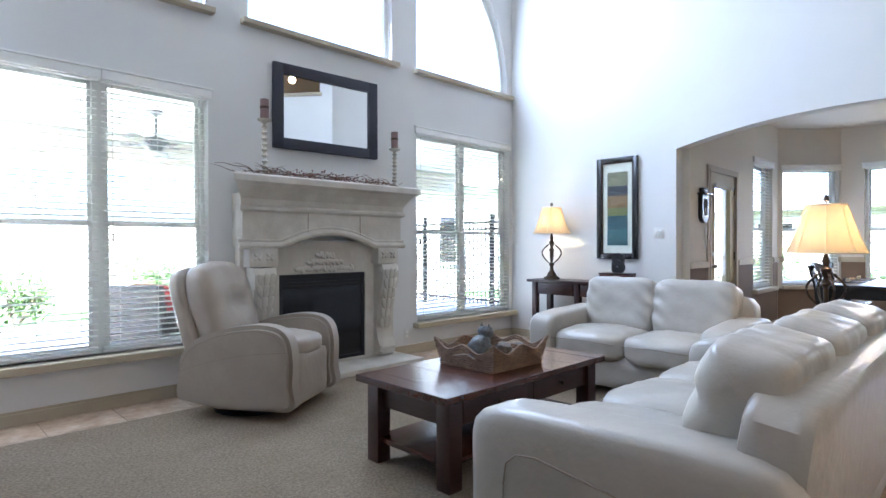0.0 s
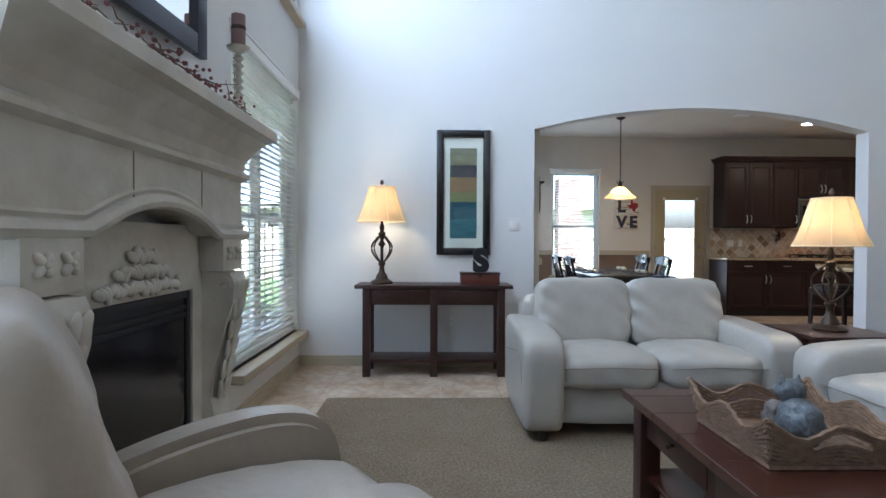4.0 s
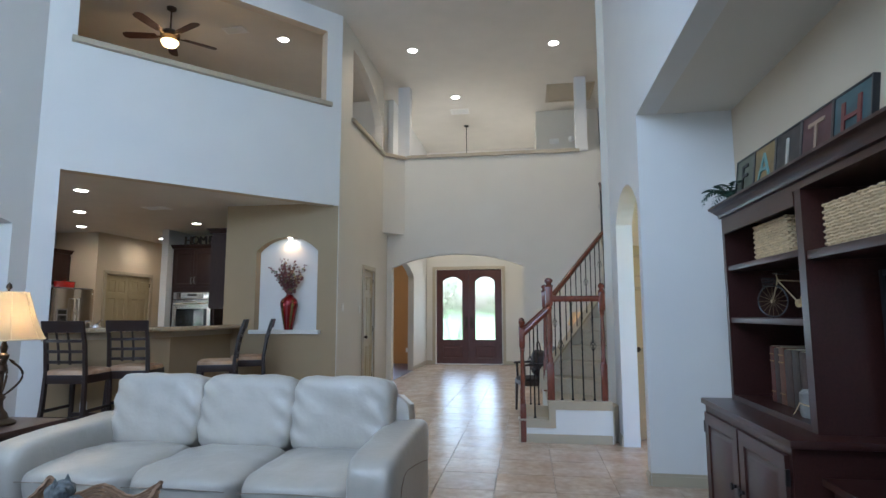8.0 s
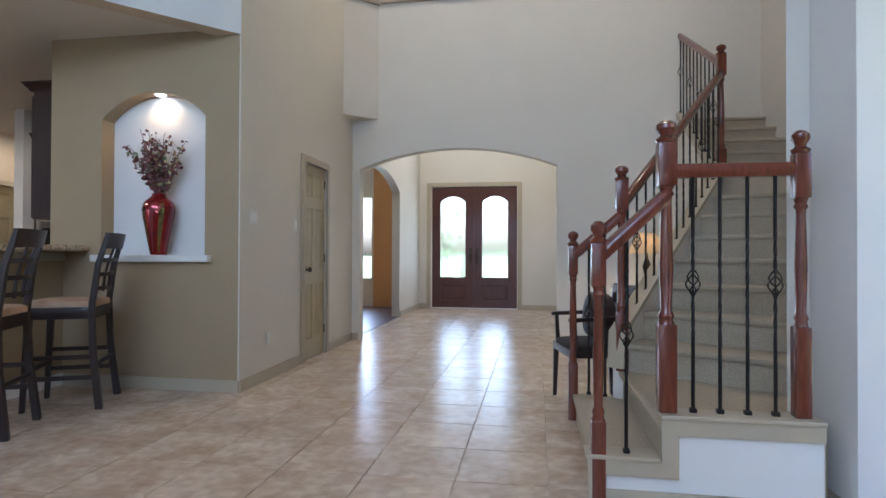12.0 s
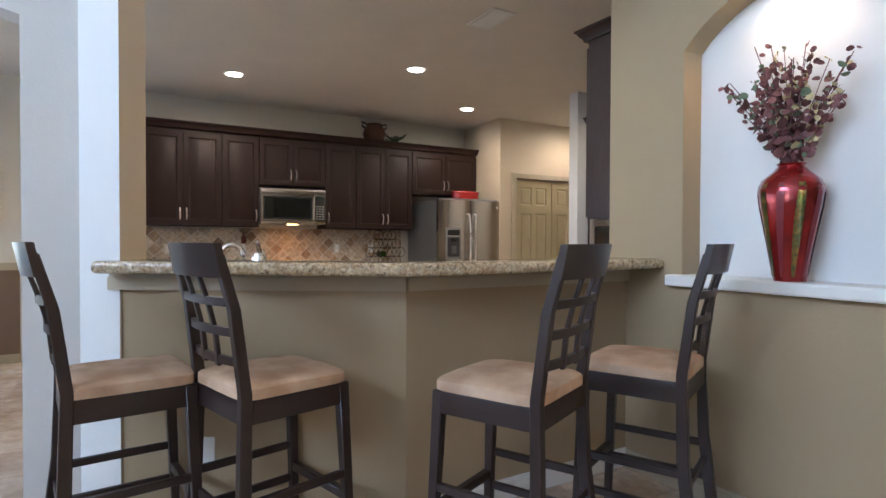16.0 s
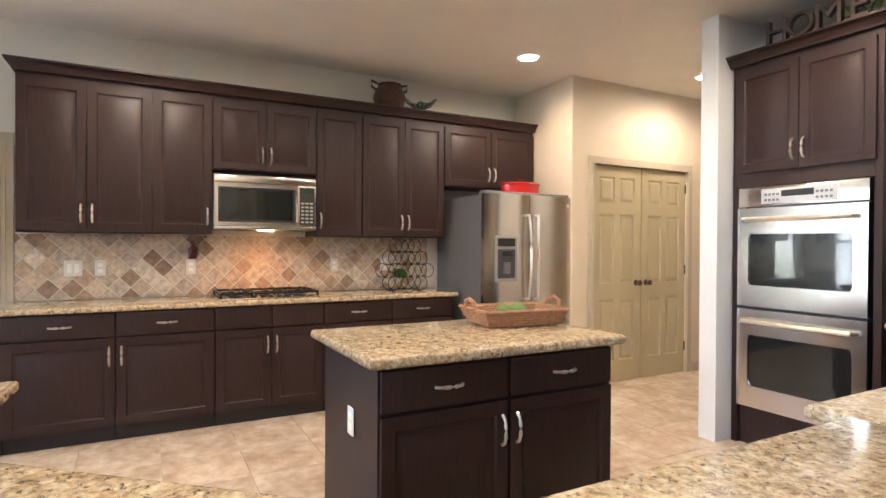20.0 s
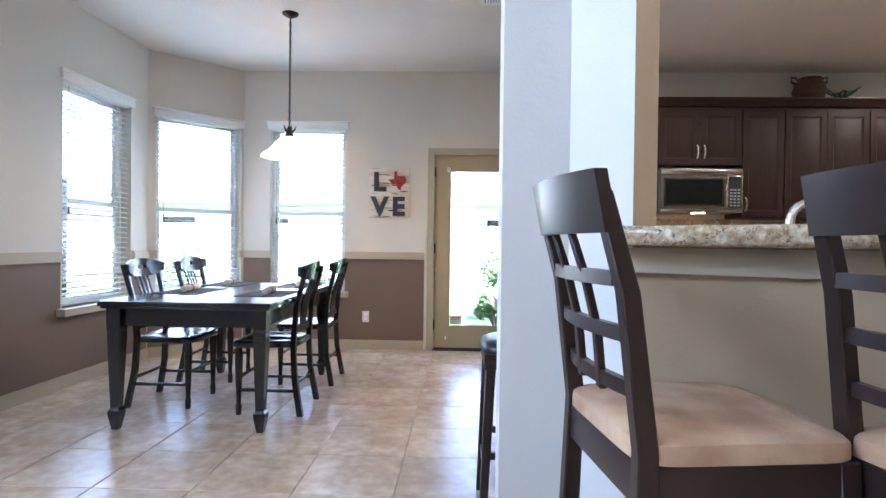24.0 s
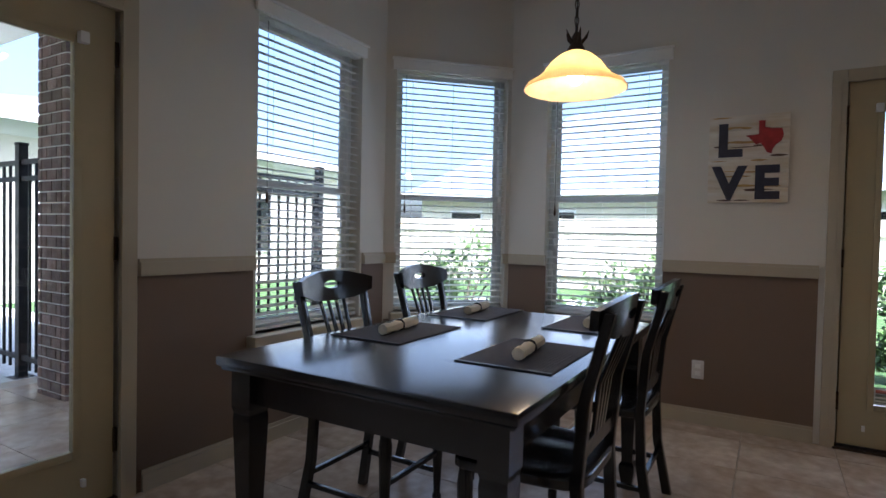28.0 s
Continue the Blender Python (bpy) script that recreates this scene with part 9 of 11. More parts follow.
# two broad steps up to the landing; they rise towards -X
bm = bmesh.new()
box(bm, -1.80, -1.50, -1.02, 0.25, 0.0, 0.176)
box(bm, -1.80, -1.475, -1.02, 0.25, 0.145, 0.18, 0.012)
part("step", bm, M_STAIRC, st)
bm = bmesh.new()
lo = [(-1.80, 0.25), (-1.80, -1.02), (-2.7, -1.62), (-3.4, -0.9), (-2.44, 0.14), (-2.42, 0.25)]
f = bm.faces.new([bm.verts.new((x, y, 0.0)) for x, y in lo])
r = bmesh.ops.extrude_face_region(bm, geom=[f])
for v in [g for g in r["geom"] if isinstance(g, bmesh.types.BMVert)]:
    v.co.z = 0.36
bmesh.ops.recalc_face_normals(bm, faces=bm.faces[:])
part("landing", bm, M_STAIRC, st)
part("landing_nosing", bbox(-1.82, -1.76, -1.02, 0.25, 0.325, 0.36, bev=0.012), M_STAIRC, st)
W1 = 1.42
for k in range(NT):
    bm = bmesh.new()
    nosed(bm, k * GO, 2.4 if k == NT - 1 else (k + 1) * GO + 0.03, -W1, -0.02, max(0.02, Z1 + (k - 2) * RISE), Z1 + (k + 1) * RISE)
    part("tread", xform(bm, MS), M_STAIRC, st)
ZL = Z1 + NT * RISE  # 1.62
bm = bmesh.new()
nosed(bm, NT * GO, NT * GO + 0.4, -W1, -0.02, ZL - 0.2, ZL + RISE)
part("tread", xform(bm, MS), M_STAIRC, st)
ZL += RISE
# skirt wall under the open side
bm = bmesh.new()
prism(bm, [(-0.02, 0.0), (NT * GO + 0.02, 0.0), (NT * GO + 0.02, ZL + 0.08), (0.0, Z1 + 0.22), (-0.02, Z1 + 0.1)], [], -0.02, 0.05)
bmesh.ops.recalc_face_normals(bm, faces=bm.faces[:])
structure("wall_under_stairs", xform(bm, STAIR @ MS), M_WALL2, "pale wall closing the side of the stairs")
bm = bmesh.new()
prism(bm, [(-0.04, Z1 + 0.02), (-0.04, Z1 + 0.215), (NT * GO, ZL + 0.075), (NT * GO, ZL + 0.115), (-0.04, Z1 + 0.255), (-0.06, Z1 + 0.02)], [], -0.04, 0.07)
part("skirt_cap", xform(bm, MS), M_SKIRT, st, smooth=False)
# white side of the landing towards the room, with a stepped band
side = [(-2.40, 0.0), (-1.46, 0.0), (-1.46, 0.215), (-1.765, 0.215), (-1.765, 0.40), (-2.40, 0.40)]
bm = bmesh.new()
prism(bm, side, [], 0.252, 0.275)
part("side_panel", bm, M_TRIMW, st, "white painted stepped side panel", smooth=False)
band = [(-2.40, 0.335), (-1.83, 0.335), (-1.83, 0.15), (-1.53, 0.15), (-1.53, 0.09), (-1.455, 0.09), (-1.455, 0.22), (-1.76, 0.22), (-1.76, 0.405), (-2.40, 0.405)]
bm = bmesh.new()
prism(bm, band, [], 0.2755, 0.292)
part("stepped_trim", bm, M_TRIM, st, smooth=False)
part("base_trim", bbox(-2.39, -1.455, 0.2755, 0.292, 0.0, 0.0895, bev=0.003), M_TRIM, st)
part("landing_cap", bbox(-2.40, -1.755, 0.17, 0.305, 0.406, 0.424, bev=0.004), M_TRIM, st)
part("step_cap", bbox(-1.75, -1.445, 0.17, 0.305, 0.221, 0.238, bev=0.004), M_TRIM, st)
# upper flight towards -Y
for k in range(8):
    y = -2.55 + UY - k * 0.27
    bm = bmesh.new()
    z1 = ZL + (k + 1) * 0.175
    box(bm, -3.84, -3.06 + UX, y - 0.30 if k < 7 else -5.3, y, z1 - 0.36, z1 - 0.004)
    box(bm, -3.838, -3.062 + UX, y - 0.30 if k < 7 else -5.3, y + 0.025, z1 - 0.035, z1, 0.012)
    part("tread", bm, M_STAIRC, st)
bm = bmesh.new()
f = bm.faces.new([bm.verts.new((x, y, ZL - 0.2)) for x, y in ((-2.90, -2.60), (-2.90, -2.92), (-3.84, -2.92), (-3.84, -1.5), (-3.7, -1.45), (-3.3, -1.75))])
r = bmesh.ops.extrude_face_region(bm, geom=[f])
for v in [g for g in r["geom"] if isinstance(g, bmesh.types.BMVert)]:
    v.co.z = ZL
bmesh.ops.recalc_face_normals(bm, faces=bm.faces[:])
part("upper_landing", bm, M_STAIRC, st)
bm = bmesh.new()
prism(bm, [(-2.3 + UY, 0.0), (-2.3 + UY, ZL + 0.15), (-2.6 + UY, ZL + 0.2), (-4.75 + UY, 3.42), (-5.1 + UY, 3.42), (-5.1 + UY, 0.0)], [], -3.06 + UX, -2.99 + UX)
for v in bm.verts:
    v.co = Vector((v.co.y, v.co.x, v.co.z))
bmesh.ops.recalc_face_normals(bm, faces=bm.faces[:])
structure("wall_under_upper_stairs", xform(bm, STAIR), M_WALL2, "pale wall closing the side of the upper stairs")
bm = bmesh.new()
prism(bm, [(-2.28 + UY, ZL + 0.11), (-2.6 + UY, ZL + 0.17), (-4.75 + UY, 3.39), (-5.1 + UY, 3.39), (-5.1 + UY, 3.435), (-4.73 + UY, 3.435), (-2.6 + UY, ZL + 0.215), (-2.28 + UY, ZL + 0.155)], [], -3.075 + UX, -2.97 + UX)
for v in bm.verts:
    v.co = Vector((v.co.y, v.co.x, v.co.z))
part("skirt_cap", bm, M_SKIRT, st, smooth=False)


def newel(x, y, z0, z1, s=0.038, name="newel_post"):
    t = thing(name, "turned cherry wood newel post of the staircase", "post", pose(x + SX, y + SY, z0), group="newel posts")
    h = z1 + RZ - z0
    part("foot_block", bbox(-s, s, -s, s, 0, min(0.38, h * 0.34), bev=0.006), M_CHERRY, t)
    b = min(0.38, h * 0.34)
    part("turned_shaft", lathe(bmesh.new(), [(s * 0.92, b), (s * 0.75, b + 0.02), (s * 0.9, b + 0.035), (s * 0.62, b + 0.06), (s * 0.8, b + 0.2 * h), (s * 0.6, h - 0.36), (s * 0.62, h - 0.34), (s * 0.9, h - 0.325), (s * 0.7, h - 0.31), (s * 0.92, h - 0.29)], 14), M_CHERRY, t)
    part("top_block", bbox(-s, s, -s, s, h - 0.29, h - 0.10, bev=0.006), M_CHERRY, t)
    part("cap", lathe(bmesh.new(), [(s * 1.1, h - 0.0995), (s * 1.25, h - 0.085), (s * 0.7, h - 0.07), (s * 0.75, h - 0.06), (s * 1.15, h - 0.04), (s * 1.1, h - 0.02), (s * 0.6, h - 0.005), (0.001, h)], 14), M_CHERRY, t)
    return t


newel(-1.50, 0.262, 0.0, 1.19, 0.031)
newel(-1.48, -1.05, 0.0, 1.20, 0.031)
newel(-1.79, 0.235, 0.425, 1.63)
newel(-1.78, -0.95, 0.36, 1.62)
newel(-2.33, 0.235, 0.425, 1.57, 0.031)
newel(-3.02 + UX, -2.3 + UY, ZL - 0.1, 2.98)
newel(-3.02 + UX, -5.06 + UY, 3.436, 4.55, 0.04)


def rail(a, b, name="handrail"):
    a, b = Vector(a), Vector(b)
    d = (b - a).normalized()
    s = Vector((-d.y, d.x, 0)).normalized()
    u = s.cross(d) * -1 if s.cross(d).z < 0 else s.cross(d)
    prof = [(-0.022, -0.03), (0.022, -0.03), (0.03, -0.01), (0.03, 0.01), (0.018, 0.028), (0, 0.033), (-0.018, 0.028), (-0.03, 0.01), (-0.03, -0.01)]
    bm = bmesh.new()
    A = [bm.verts.new(a + s * p + u * q) for p, q in prof]
    B = [bm.verts.new(b + s * p + u * q) for p, q in prof]
    n = len(prof)
    for k in range(n):
        bm.faces.new((A[k], A[(k + 1) % n], B[(k + 1) % n], B[k]))
    bm.faces.new(A[::-1])
    bm.faces.new(B)
    bmesh.ops.recalc_face_normals(bm, faces=bm.faces[:])
    return solid(name, bm, M_CHERRY, "polished cherry wood handrail of the staircase", "handrail", group="stair handrails", m=Matrix.Translation((SX, SY, RZ)))


def baluster(x, y, z0, z1, basket):
    t = thing("baluster", "black iron baluster with a basket knot" if basket else "twisted black iron baluster", "baluster", pose(x + SX, y + SY, z0), group="iron balusters")
    h = z1 + RZ - z0
    bm = bmesh.new()
    rings = []
    n = 40
    mid = h * 0.55
    for i in range(n + 1):
        z = h * i / n
        tw = 0.0
        lo_, hi_ = (mid - 0.22, mid + 0.22)
        tw = min(max((z - lo_) / (hi_ - lo_), 0), 1) * math.pi * 3.5
        r = 0.008
        if basket and abs(z - mid) < 0.045:
            r = 0.004
        rings.append([bm.verts.new((r * math.cos(tw + math.pi / 2 * k), r * math.sin(tw + math.pi / 2 * k), z)) for k in range(4)])
    for a, b in zip(rings, rings[1:]):
        for k in range(4):
            bm.faces.new((a[k], a[(k + 1) % 4], b[(k + 1) % 4], b[k]))
    bm.faces.new(rings[0][::-1])
    bm.faces.new(rings[-1])
    part("bar", bm, M_IRON, t, smooth=False)
    part("shoe", bbox(-0.014, 0.014, -0.014, 0.014, 0, 0.018, bev=0.003), M_IRON, t)
    if basket:
        bk = bmesh.new()
        for k in range(4):
            pts = []
            for i in range(9):
                u = i / 8
                a = math.pi / 2 * k + u * math.pi * 1.1
                rr = 0.006 + 0.024 * math.sin(math.pi * u)
                pts.append((rr * math.cos(a), rr * math.sin(a), mid - 0.055 + 0.11 * u))
            tube(bk, pts, 0.0035, 4)
        part("basket_knot", bk, M_IRON, t)
    return t


for a, b in (((-1.50, 0.262, 1.03), (-1.79, 0.235, 1.30)), ((-1.48, -1.05, 1.03), (-1.78, -0.95, 1.30)), ((-1.79, 0.235, 1.405), (-2.33, 0.235, 1.405))):
    rail(a, b)
RA, RB = Vector((-1.78, -0.95, 1.36)), Vector((-3.02 + UX, -2.3 + UY, 2.72))
rail(RA, RB)
rail((-3.02 + UX, -2.3 + UY, 2.80), (-3.02 + UX, -5.06 + UY, 4.36))
for k, x in enumerate((-1.90, -2.01, -2.12, -2.23)):
    baluster(x, 0.235, 0.425, 1.38, k in (0, 3))
baluster(-1.62, 0.25, 0.239, 1.12, True)
for k, x in enumerate((-1.58, -1.68)):
    baluster(x, -1.05 + 0.033 * (k + 1), 0.18, 1.10 + 0.09 * k, k == 0)
for k in range(14):
    u = (k + 0.6) / 14.2
    p = RA.lerp(RB, u)
    zb = Z1 + 0.245 + (ZL + 0.105 - Z1 - 0.245) * u
    baluster(p.x, p.y, zb + 0.012, p.z - 0.025, k % 3 == 1)
for k in range(20):
    u = (k + 0.6) / 20.3
    y = -2.3 - 2.76 * u
    zb = ZL + 0.155 + (y + 2.28) * -0.19 if y > -2.6 else (ZL + 0.215 + (-2.6 - y) / 2.13 * (3.435 - ZL - 0.215) if y > -4.73 else 3.435)
    baluster(-3.02 + UX, y + UY, zb + 0.004, 2.80 + 1.56 * u - 0.025, k % 3 == 1)

# chair with a bag, small desk and lamp beyond the stairs
t = thing("side_chair", "dark wooden armchair standing beside the stairs", "chair", facing(-1.80, -1.62, 0.9, 0.2))
part("seat", seat_pad(0.50, 0.48, 0.05, 0.43), mat("dark_cushion", (0.02, 0.016, 0.015), 0.8, var=0.2), t)
part("seat_frame", bbox(-0.24, 0.24, -0.23, 0.23, 0.37, 0.43, bev=0.005), M_ESP, t)
for s in (-1, 1):
    part("front_leg", square_bar([(s * 0.22, 0.21, 0.37), (s * 0.22, 0.22, 0.0)], 0.04, 0.04, 0.028), M_ESP, t)
    part("back_post", square_bar([(s * 0.22, -0.25, 0.0), (s * 0.22, -0.21, 0.42), (s * 0.22, -0.27, 0.88)], 0.036, 0.04, 0.03), M_ESP, t)
    part("armrest", square_bar([(s * 0.235, -0.24, 0.66), (s * 0.245, 0.24, 0.64)], 0.045, 0.028, 0.04), M_ESP, t)
    part("arm_post", square_bar([(s * 0.235, 0.19, 0.43), (s * 0.24, 0.20, 0.63)], 0.03, 0.03, 0.028), M_ESP, t)
for z in (0.84, 0.70, 0.58):
    part("back_slat", square_bar([(-0.21, -0.255, z), (0.21, -0.255, z)], 0.018, 0.06, 0.018), M_ESP, t)
t = thing("bag", "dark brown soft handbag standing on the chair", "bag", facing(-1.86, -1.63, 0.9, 0.2) @ Matrix.Translation((0, 0, 0.475)))
bm = pillow(0.34, 0.20, 0.34, k=3.2, cuts=8, wrinkle=0.02, seed=21)
part("body", xform(bm, Matrix.Translation((0, 0, 0.17))), mat("dark_bag_leather", (0.03, 0.014, 0.012), 0.5, var=0.3, scale=14, bump=0.3), t)
part("strap", tube(bmesh.new(), [(-0.10, 0, 0.32), (-0.07, 0.01, 0.44), (0, 0.015, 0.47), (0.07, 0.01, 0.44), (0.10, 0, 0.32)], 0.010, 6), M_ESP, t)
t = thing("hall_desk", "small dark wooden desk under the stair wall", "table", pose(-2.55, -3.55, 0))
part("tabletop", bbox(-0.30, 0.30, -0.45, 0.45, 0.73, 0.76, bev=0.005), M_ESP, t)
part("apron", bbox(-0.27, 0.27, -0.42, 0.42, 0.64, 0.7295), M_ESP, t)
for sx in (-1, 1):
    for sy in (-1, 1):
        part("leg", square_bar([(sx * 0.26, sy * 0.41, 0.64), (sx * 0.26, sy * 0.41, 0)], 0.045, 0.045, 0.03), M_ESP, t)
t = thing("desk_lamp", "lit cream bell-shaded lamp on the hall desk", "lamp", pose(-2.55, -3.45, 0.761))
part("stem", lathe(bmesh.new(), [(0.075, 0), (0.07, 0.02), (0.02, 0.05), (0.03, 0.16), (0.045, 0.22), (0.015, 0.32), (0.012, 0.40)], 14), M_BRONZE, t)
bm = bmesh.new()
rings = [[bm.verts.new((r * math.cos(2 * math.pi * k / 20), r * math.sin(2 * math.pi * k / 20), z)) for k in range(20)] for r, z in ((0.18, 0.36), (0.165, 0.43), (0.13, 0.52), (0.085, 0.58), (0.08, 0.58), (0.125, 0.52), (0.16, 0.43), (0.175, 0.36))]
for a, b in zip(rings, rings[1:]):
    for k in range(20):
        bm.faces.new((a[k], a[(k + 1) % 20], b[(k + 1) % 20], b[k]))
part("shade", bm, M_SHADEG, t, "cream lit fabric shade")
part("bulb", lathe(bmesh.new(), [(0.012, 0.40), (0.028, 0.44), (0.02, 0.48), (0.001, 0.49)], 10), M_BULB, t)
lamp_obj("desk_lamp_glow", "POINT", 7, WARM, Matrix.Translation((-2.55, -3.45, 1.19)), 0.05)

# niche vase with dried leaves
t = thing("floor_vase", "glossy red lacquered vase with faceted flutes in the niche", "vase", pose(1.665, -1.432, 1.093))
bm = bmesh.new()
prof = [(0.06, 0), (0.062, 0.008), (0.068, 0.05), (0.09, 0.18), (0.115, 0.32), (0.122, 0.385), (0.108, 0.43), (0.07, 0.465), (0.048, 0.49), (0.055, 0.50), (0.048, 0.50), (0.04, 0.47)]
rings = []
n = 40
for r, z in prof:
    rings.append([bm.verts.new((r * (1 + 0.03 * abs(math.sin(5 * math.pi * 2 * k / n))) * math.cos(2 * math.pi * k / n + z * 0.5), r * (1 + 0.03 * abs(math.sin(5 * math.pi * 2 * k / n))) * math.sin(2 * math.pi * k / n + z * 0.5), z)) for k in range(n)])
for a, b in zip(rings, rings[1:]):
    for k in range(n):
        bm.faces.new((a[k], a[(k + 1) % n], b[(k + 1) % n], b[k]))
bm.faces.new(rings[0][::-1])
bm.faces.new(rings[-1])
part("body", bm, M_RED, t)
M_MOSAIC = mat("gold_mosaic_glaze", (0.30, 0.20, 0.05), 0.16, metal=0.8, var=0.5, scale=60, col2=(0.06, 0.12, 0.05), mix=0.45, mscale=38, coat=0.5)
M_FLUTE = mat("matte_red_flute", (0.15, 0.012, 0.018), 0.5, var=0.15, scale=30)
for q in range(10):
    # long leaf-shaped inlays between the flutes
    bm = bmesh.new()
    rows = []
    for i in range(13):
        z = 0.02 + 0.42 * i / 12
        r = next(r0 + (r1 - r0) * (z - z0) / (z1 - z0) for (r0, z0), (r1, z1) in zip(prof, prof[1:]) if z0 <= z <= z1)
        hw = (0.16 if q % 2 else 0.13) * (0.45 + 0.55 * math.sin(math.pi * (i + 1) / 14))
        a0 = 2 * math.pi * (q + 0.5) / 10 + z * 0.5
        rows.append([bm.verts.new(((r * 1.03 + 0.0015) * math.cos(a0 + s * hw), (r * 1.03 + 0.0015) * math.sin(a0 + s * hw), z)) for s in (-1, 0, 1)])
    for a, b in zip(rows, rows[1:]):
        for k in range(2):
            bm.faces.new((a[k], a[k + 1], b[k + 1], b[k]))
    part("inlay", bm, M_MOSAIC if q % 2 else M_FLUTE, t, "gold and green mosaic glass strip" if q % 2 else "matte dark red strip")
t = thing("dried_branches", "dried burgundy and cream eucalyptus stems in the vase", "plant", pose(1.665, -1.432, 1.56))
rl = random.Random(12)
M_BURG = mat("burgundy_leaf", (0.10, 0.025, 0.03), 0.65, var=0.5, scale=30, col2=(0.20, 0.09, 0.08), mix=0.15, mscale=40)
M_CREAML = mat("cream_leaf", (0.50, 0.42, 0.22), 0.7, var=0.3, scale=30)
M_PINKL = mat("dusty_pink_leaf", (0.28, 0.12, 0.11), 0.7, var=0.35, scale=30)
M_SAGEL = mat("grey_green_leaf", (0.16, 0.20, 0.12), 0.7, var=0.35, scale=30)
for k in range(36):
    a = rl.uniform(0, 6.28)
    sp = rl.uniform(0.05, 0.36)
    L = rl.uniform(0.24, 0.58) - 0.3 * max(0, sp - 0.24)
    dx, dy = math.cos(a) * sp + 0.015, math.sin(a) * sp * 0.30
    stem = [Vector((dx * u ** 1.3, dy * u ** 1.3, L * u - 0.02)) for u in [i / 6 for i in range(7)]]
    br = part("stem", tube(bmesh.new(), stem, 0.002, 4), M_BURG, t)
    tints = (M_BURG, M_BURG, (M_CREAML, M_PINKL, M_SAGEL)[k % 3])
    sets = [bmesh.new() for _ in tints]
    for i in range(21):
        u = rl.uniform(0.18, 1.0) ** 0.85
        p = Vector((dx * u ** 1.3, dy * u ** 1.3, L * u - 0.02))
        r = rl.uniform(0.012, 0.026) * (1.15 - 0.4 * u)
        lf = bmesh.new()
        bmesh.ops.create_circle(lf, cap_ends=True, radius=r, segments=7)
        for v in lf.verts:
            v.co.y *= 0.78
            v.co.z = 0.25 * (v.co.x ** 2) / r
        off = Vector((rl.uniform(-1, 1), rl.uniform(-1, 1), rl.uniform(-0.6, 1))).normalized() * (r * 1.5)
        add(sets[i % 3], lf, Matrix.Translation(p + off) @ pose(0, 0, 0, rl.uniform(20, 160), rl.uniform(-60, 60), rl.uniform(0, 360)))
    for s, mt in zip(sets[1:], tints[1:]):
        tagged(part("leaves", s, mt, br), kind="stuff")
    tagged(part("leaves", sets[0], M_BURG, br), kind="stuff")
t = thing("downlight", "lit recessed lamp in the head of the niche", "light", pose(1.70, -1.49, 2.431), group="recessed downlights")
part("trim_ring", lathe(bmesh.new(), [(0.055, 0.0), (0.053, -0.008), (0.042, -0.010), (0.04, -0.003)], 18), M_TRIMW, t)
part("lens", lathe(bmesh.new(), [(0.039, -0.001), (0.036, -0.006), (0.001, -0.007)], 16), M_CAN, t)
lamp_obj("niche_lamp", "SPOT", NICHE_W, (1.0, 0.52, 0.16), look((1.70, -1.49, 2.41), (1.725, -1.52, 1.0)), 0.03, spot=140)

# tall ceiling lights
for x, y in ((0.137, -2.656), (-2.22, -2.757), (-0.32, -4.81)):
    downlight(x, y, H2, TALL_W, 150)
downlight(2.13, -1.96, H2, 14, 140)
FLIP = Matrix(((1, 0, 0, 0), (0, 0, 1, 0), (0, 1, 0, 0), (0, 0, 0, 1)))
vent(pose(-0.31, -5.63, H2) @ FLIP, 0.40, 0.30)
vent(pose(2.75, -1.55, H2) @ FLIP, 0.36, 0.2)
t = thing("attic_hatch", "painted attic hatch panel framed in the ceiling", "hatch", pose(-2.62, -4.9, H2) @ FLIP)
part("frame", ring_bm(-0.46, 0.46, -0.46, 0.46, 0.06, -0.02, -0.001), M_TRIM, t)
part("panel", bbox(-0.399, 0.399, -0.008, -0.001, -0.399, 0.399), M_TRIM, t)


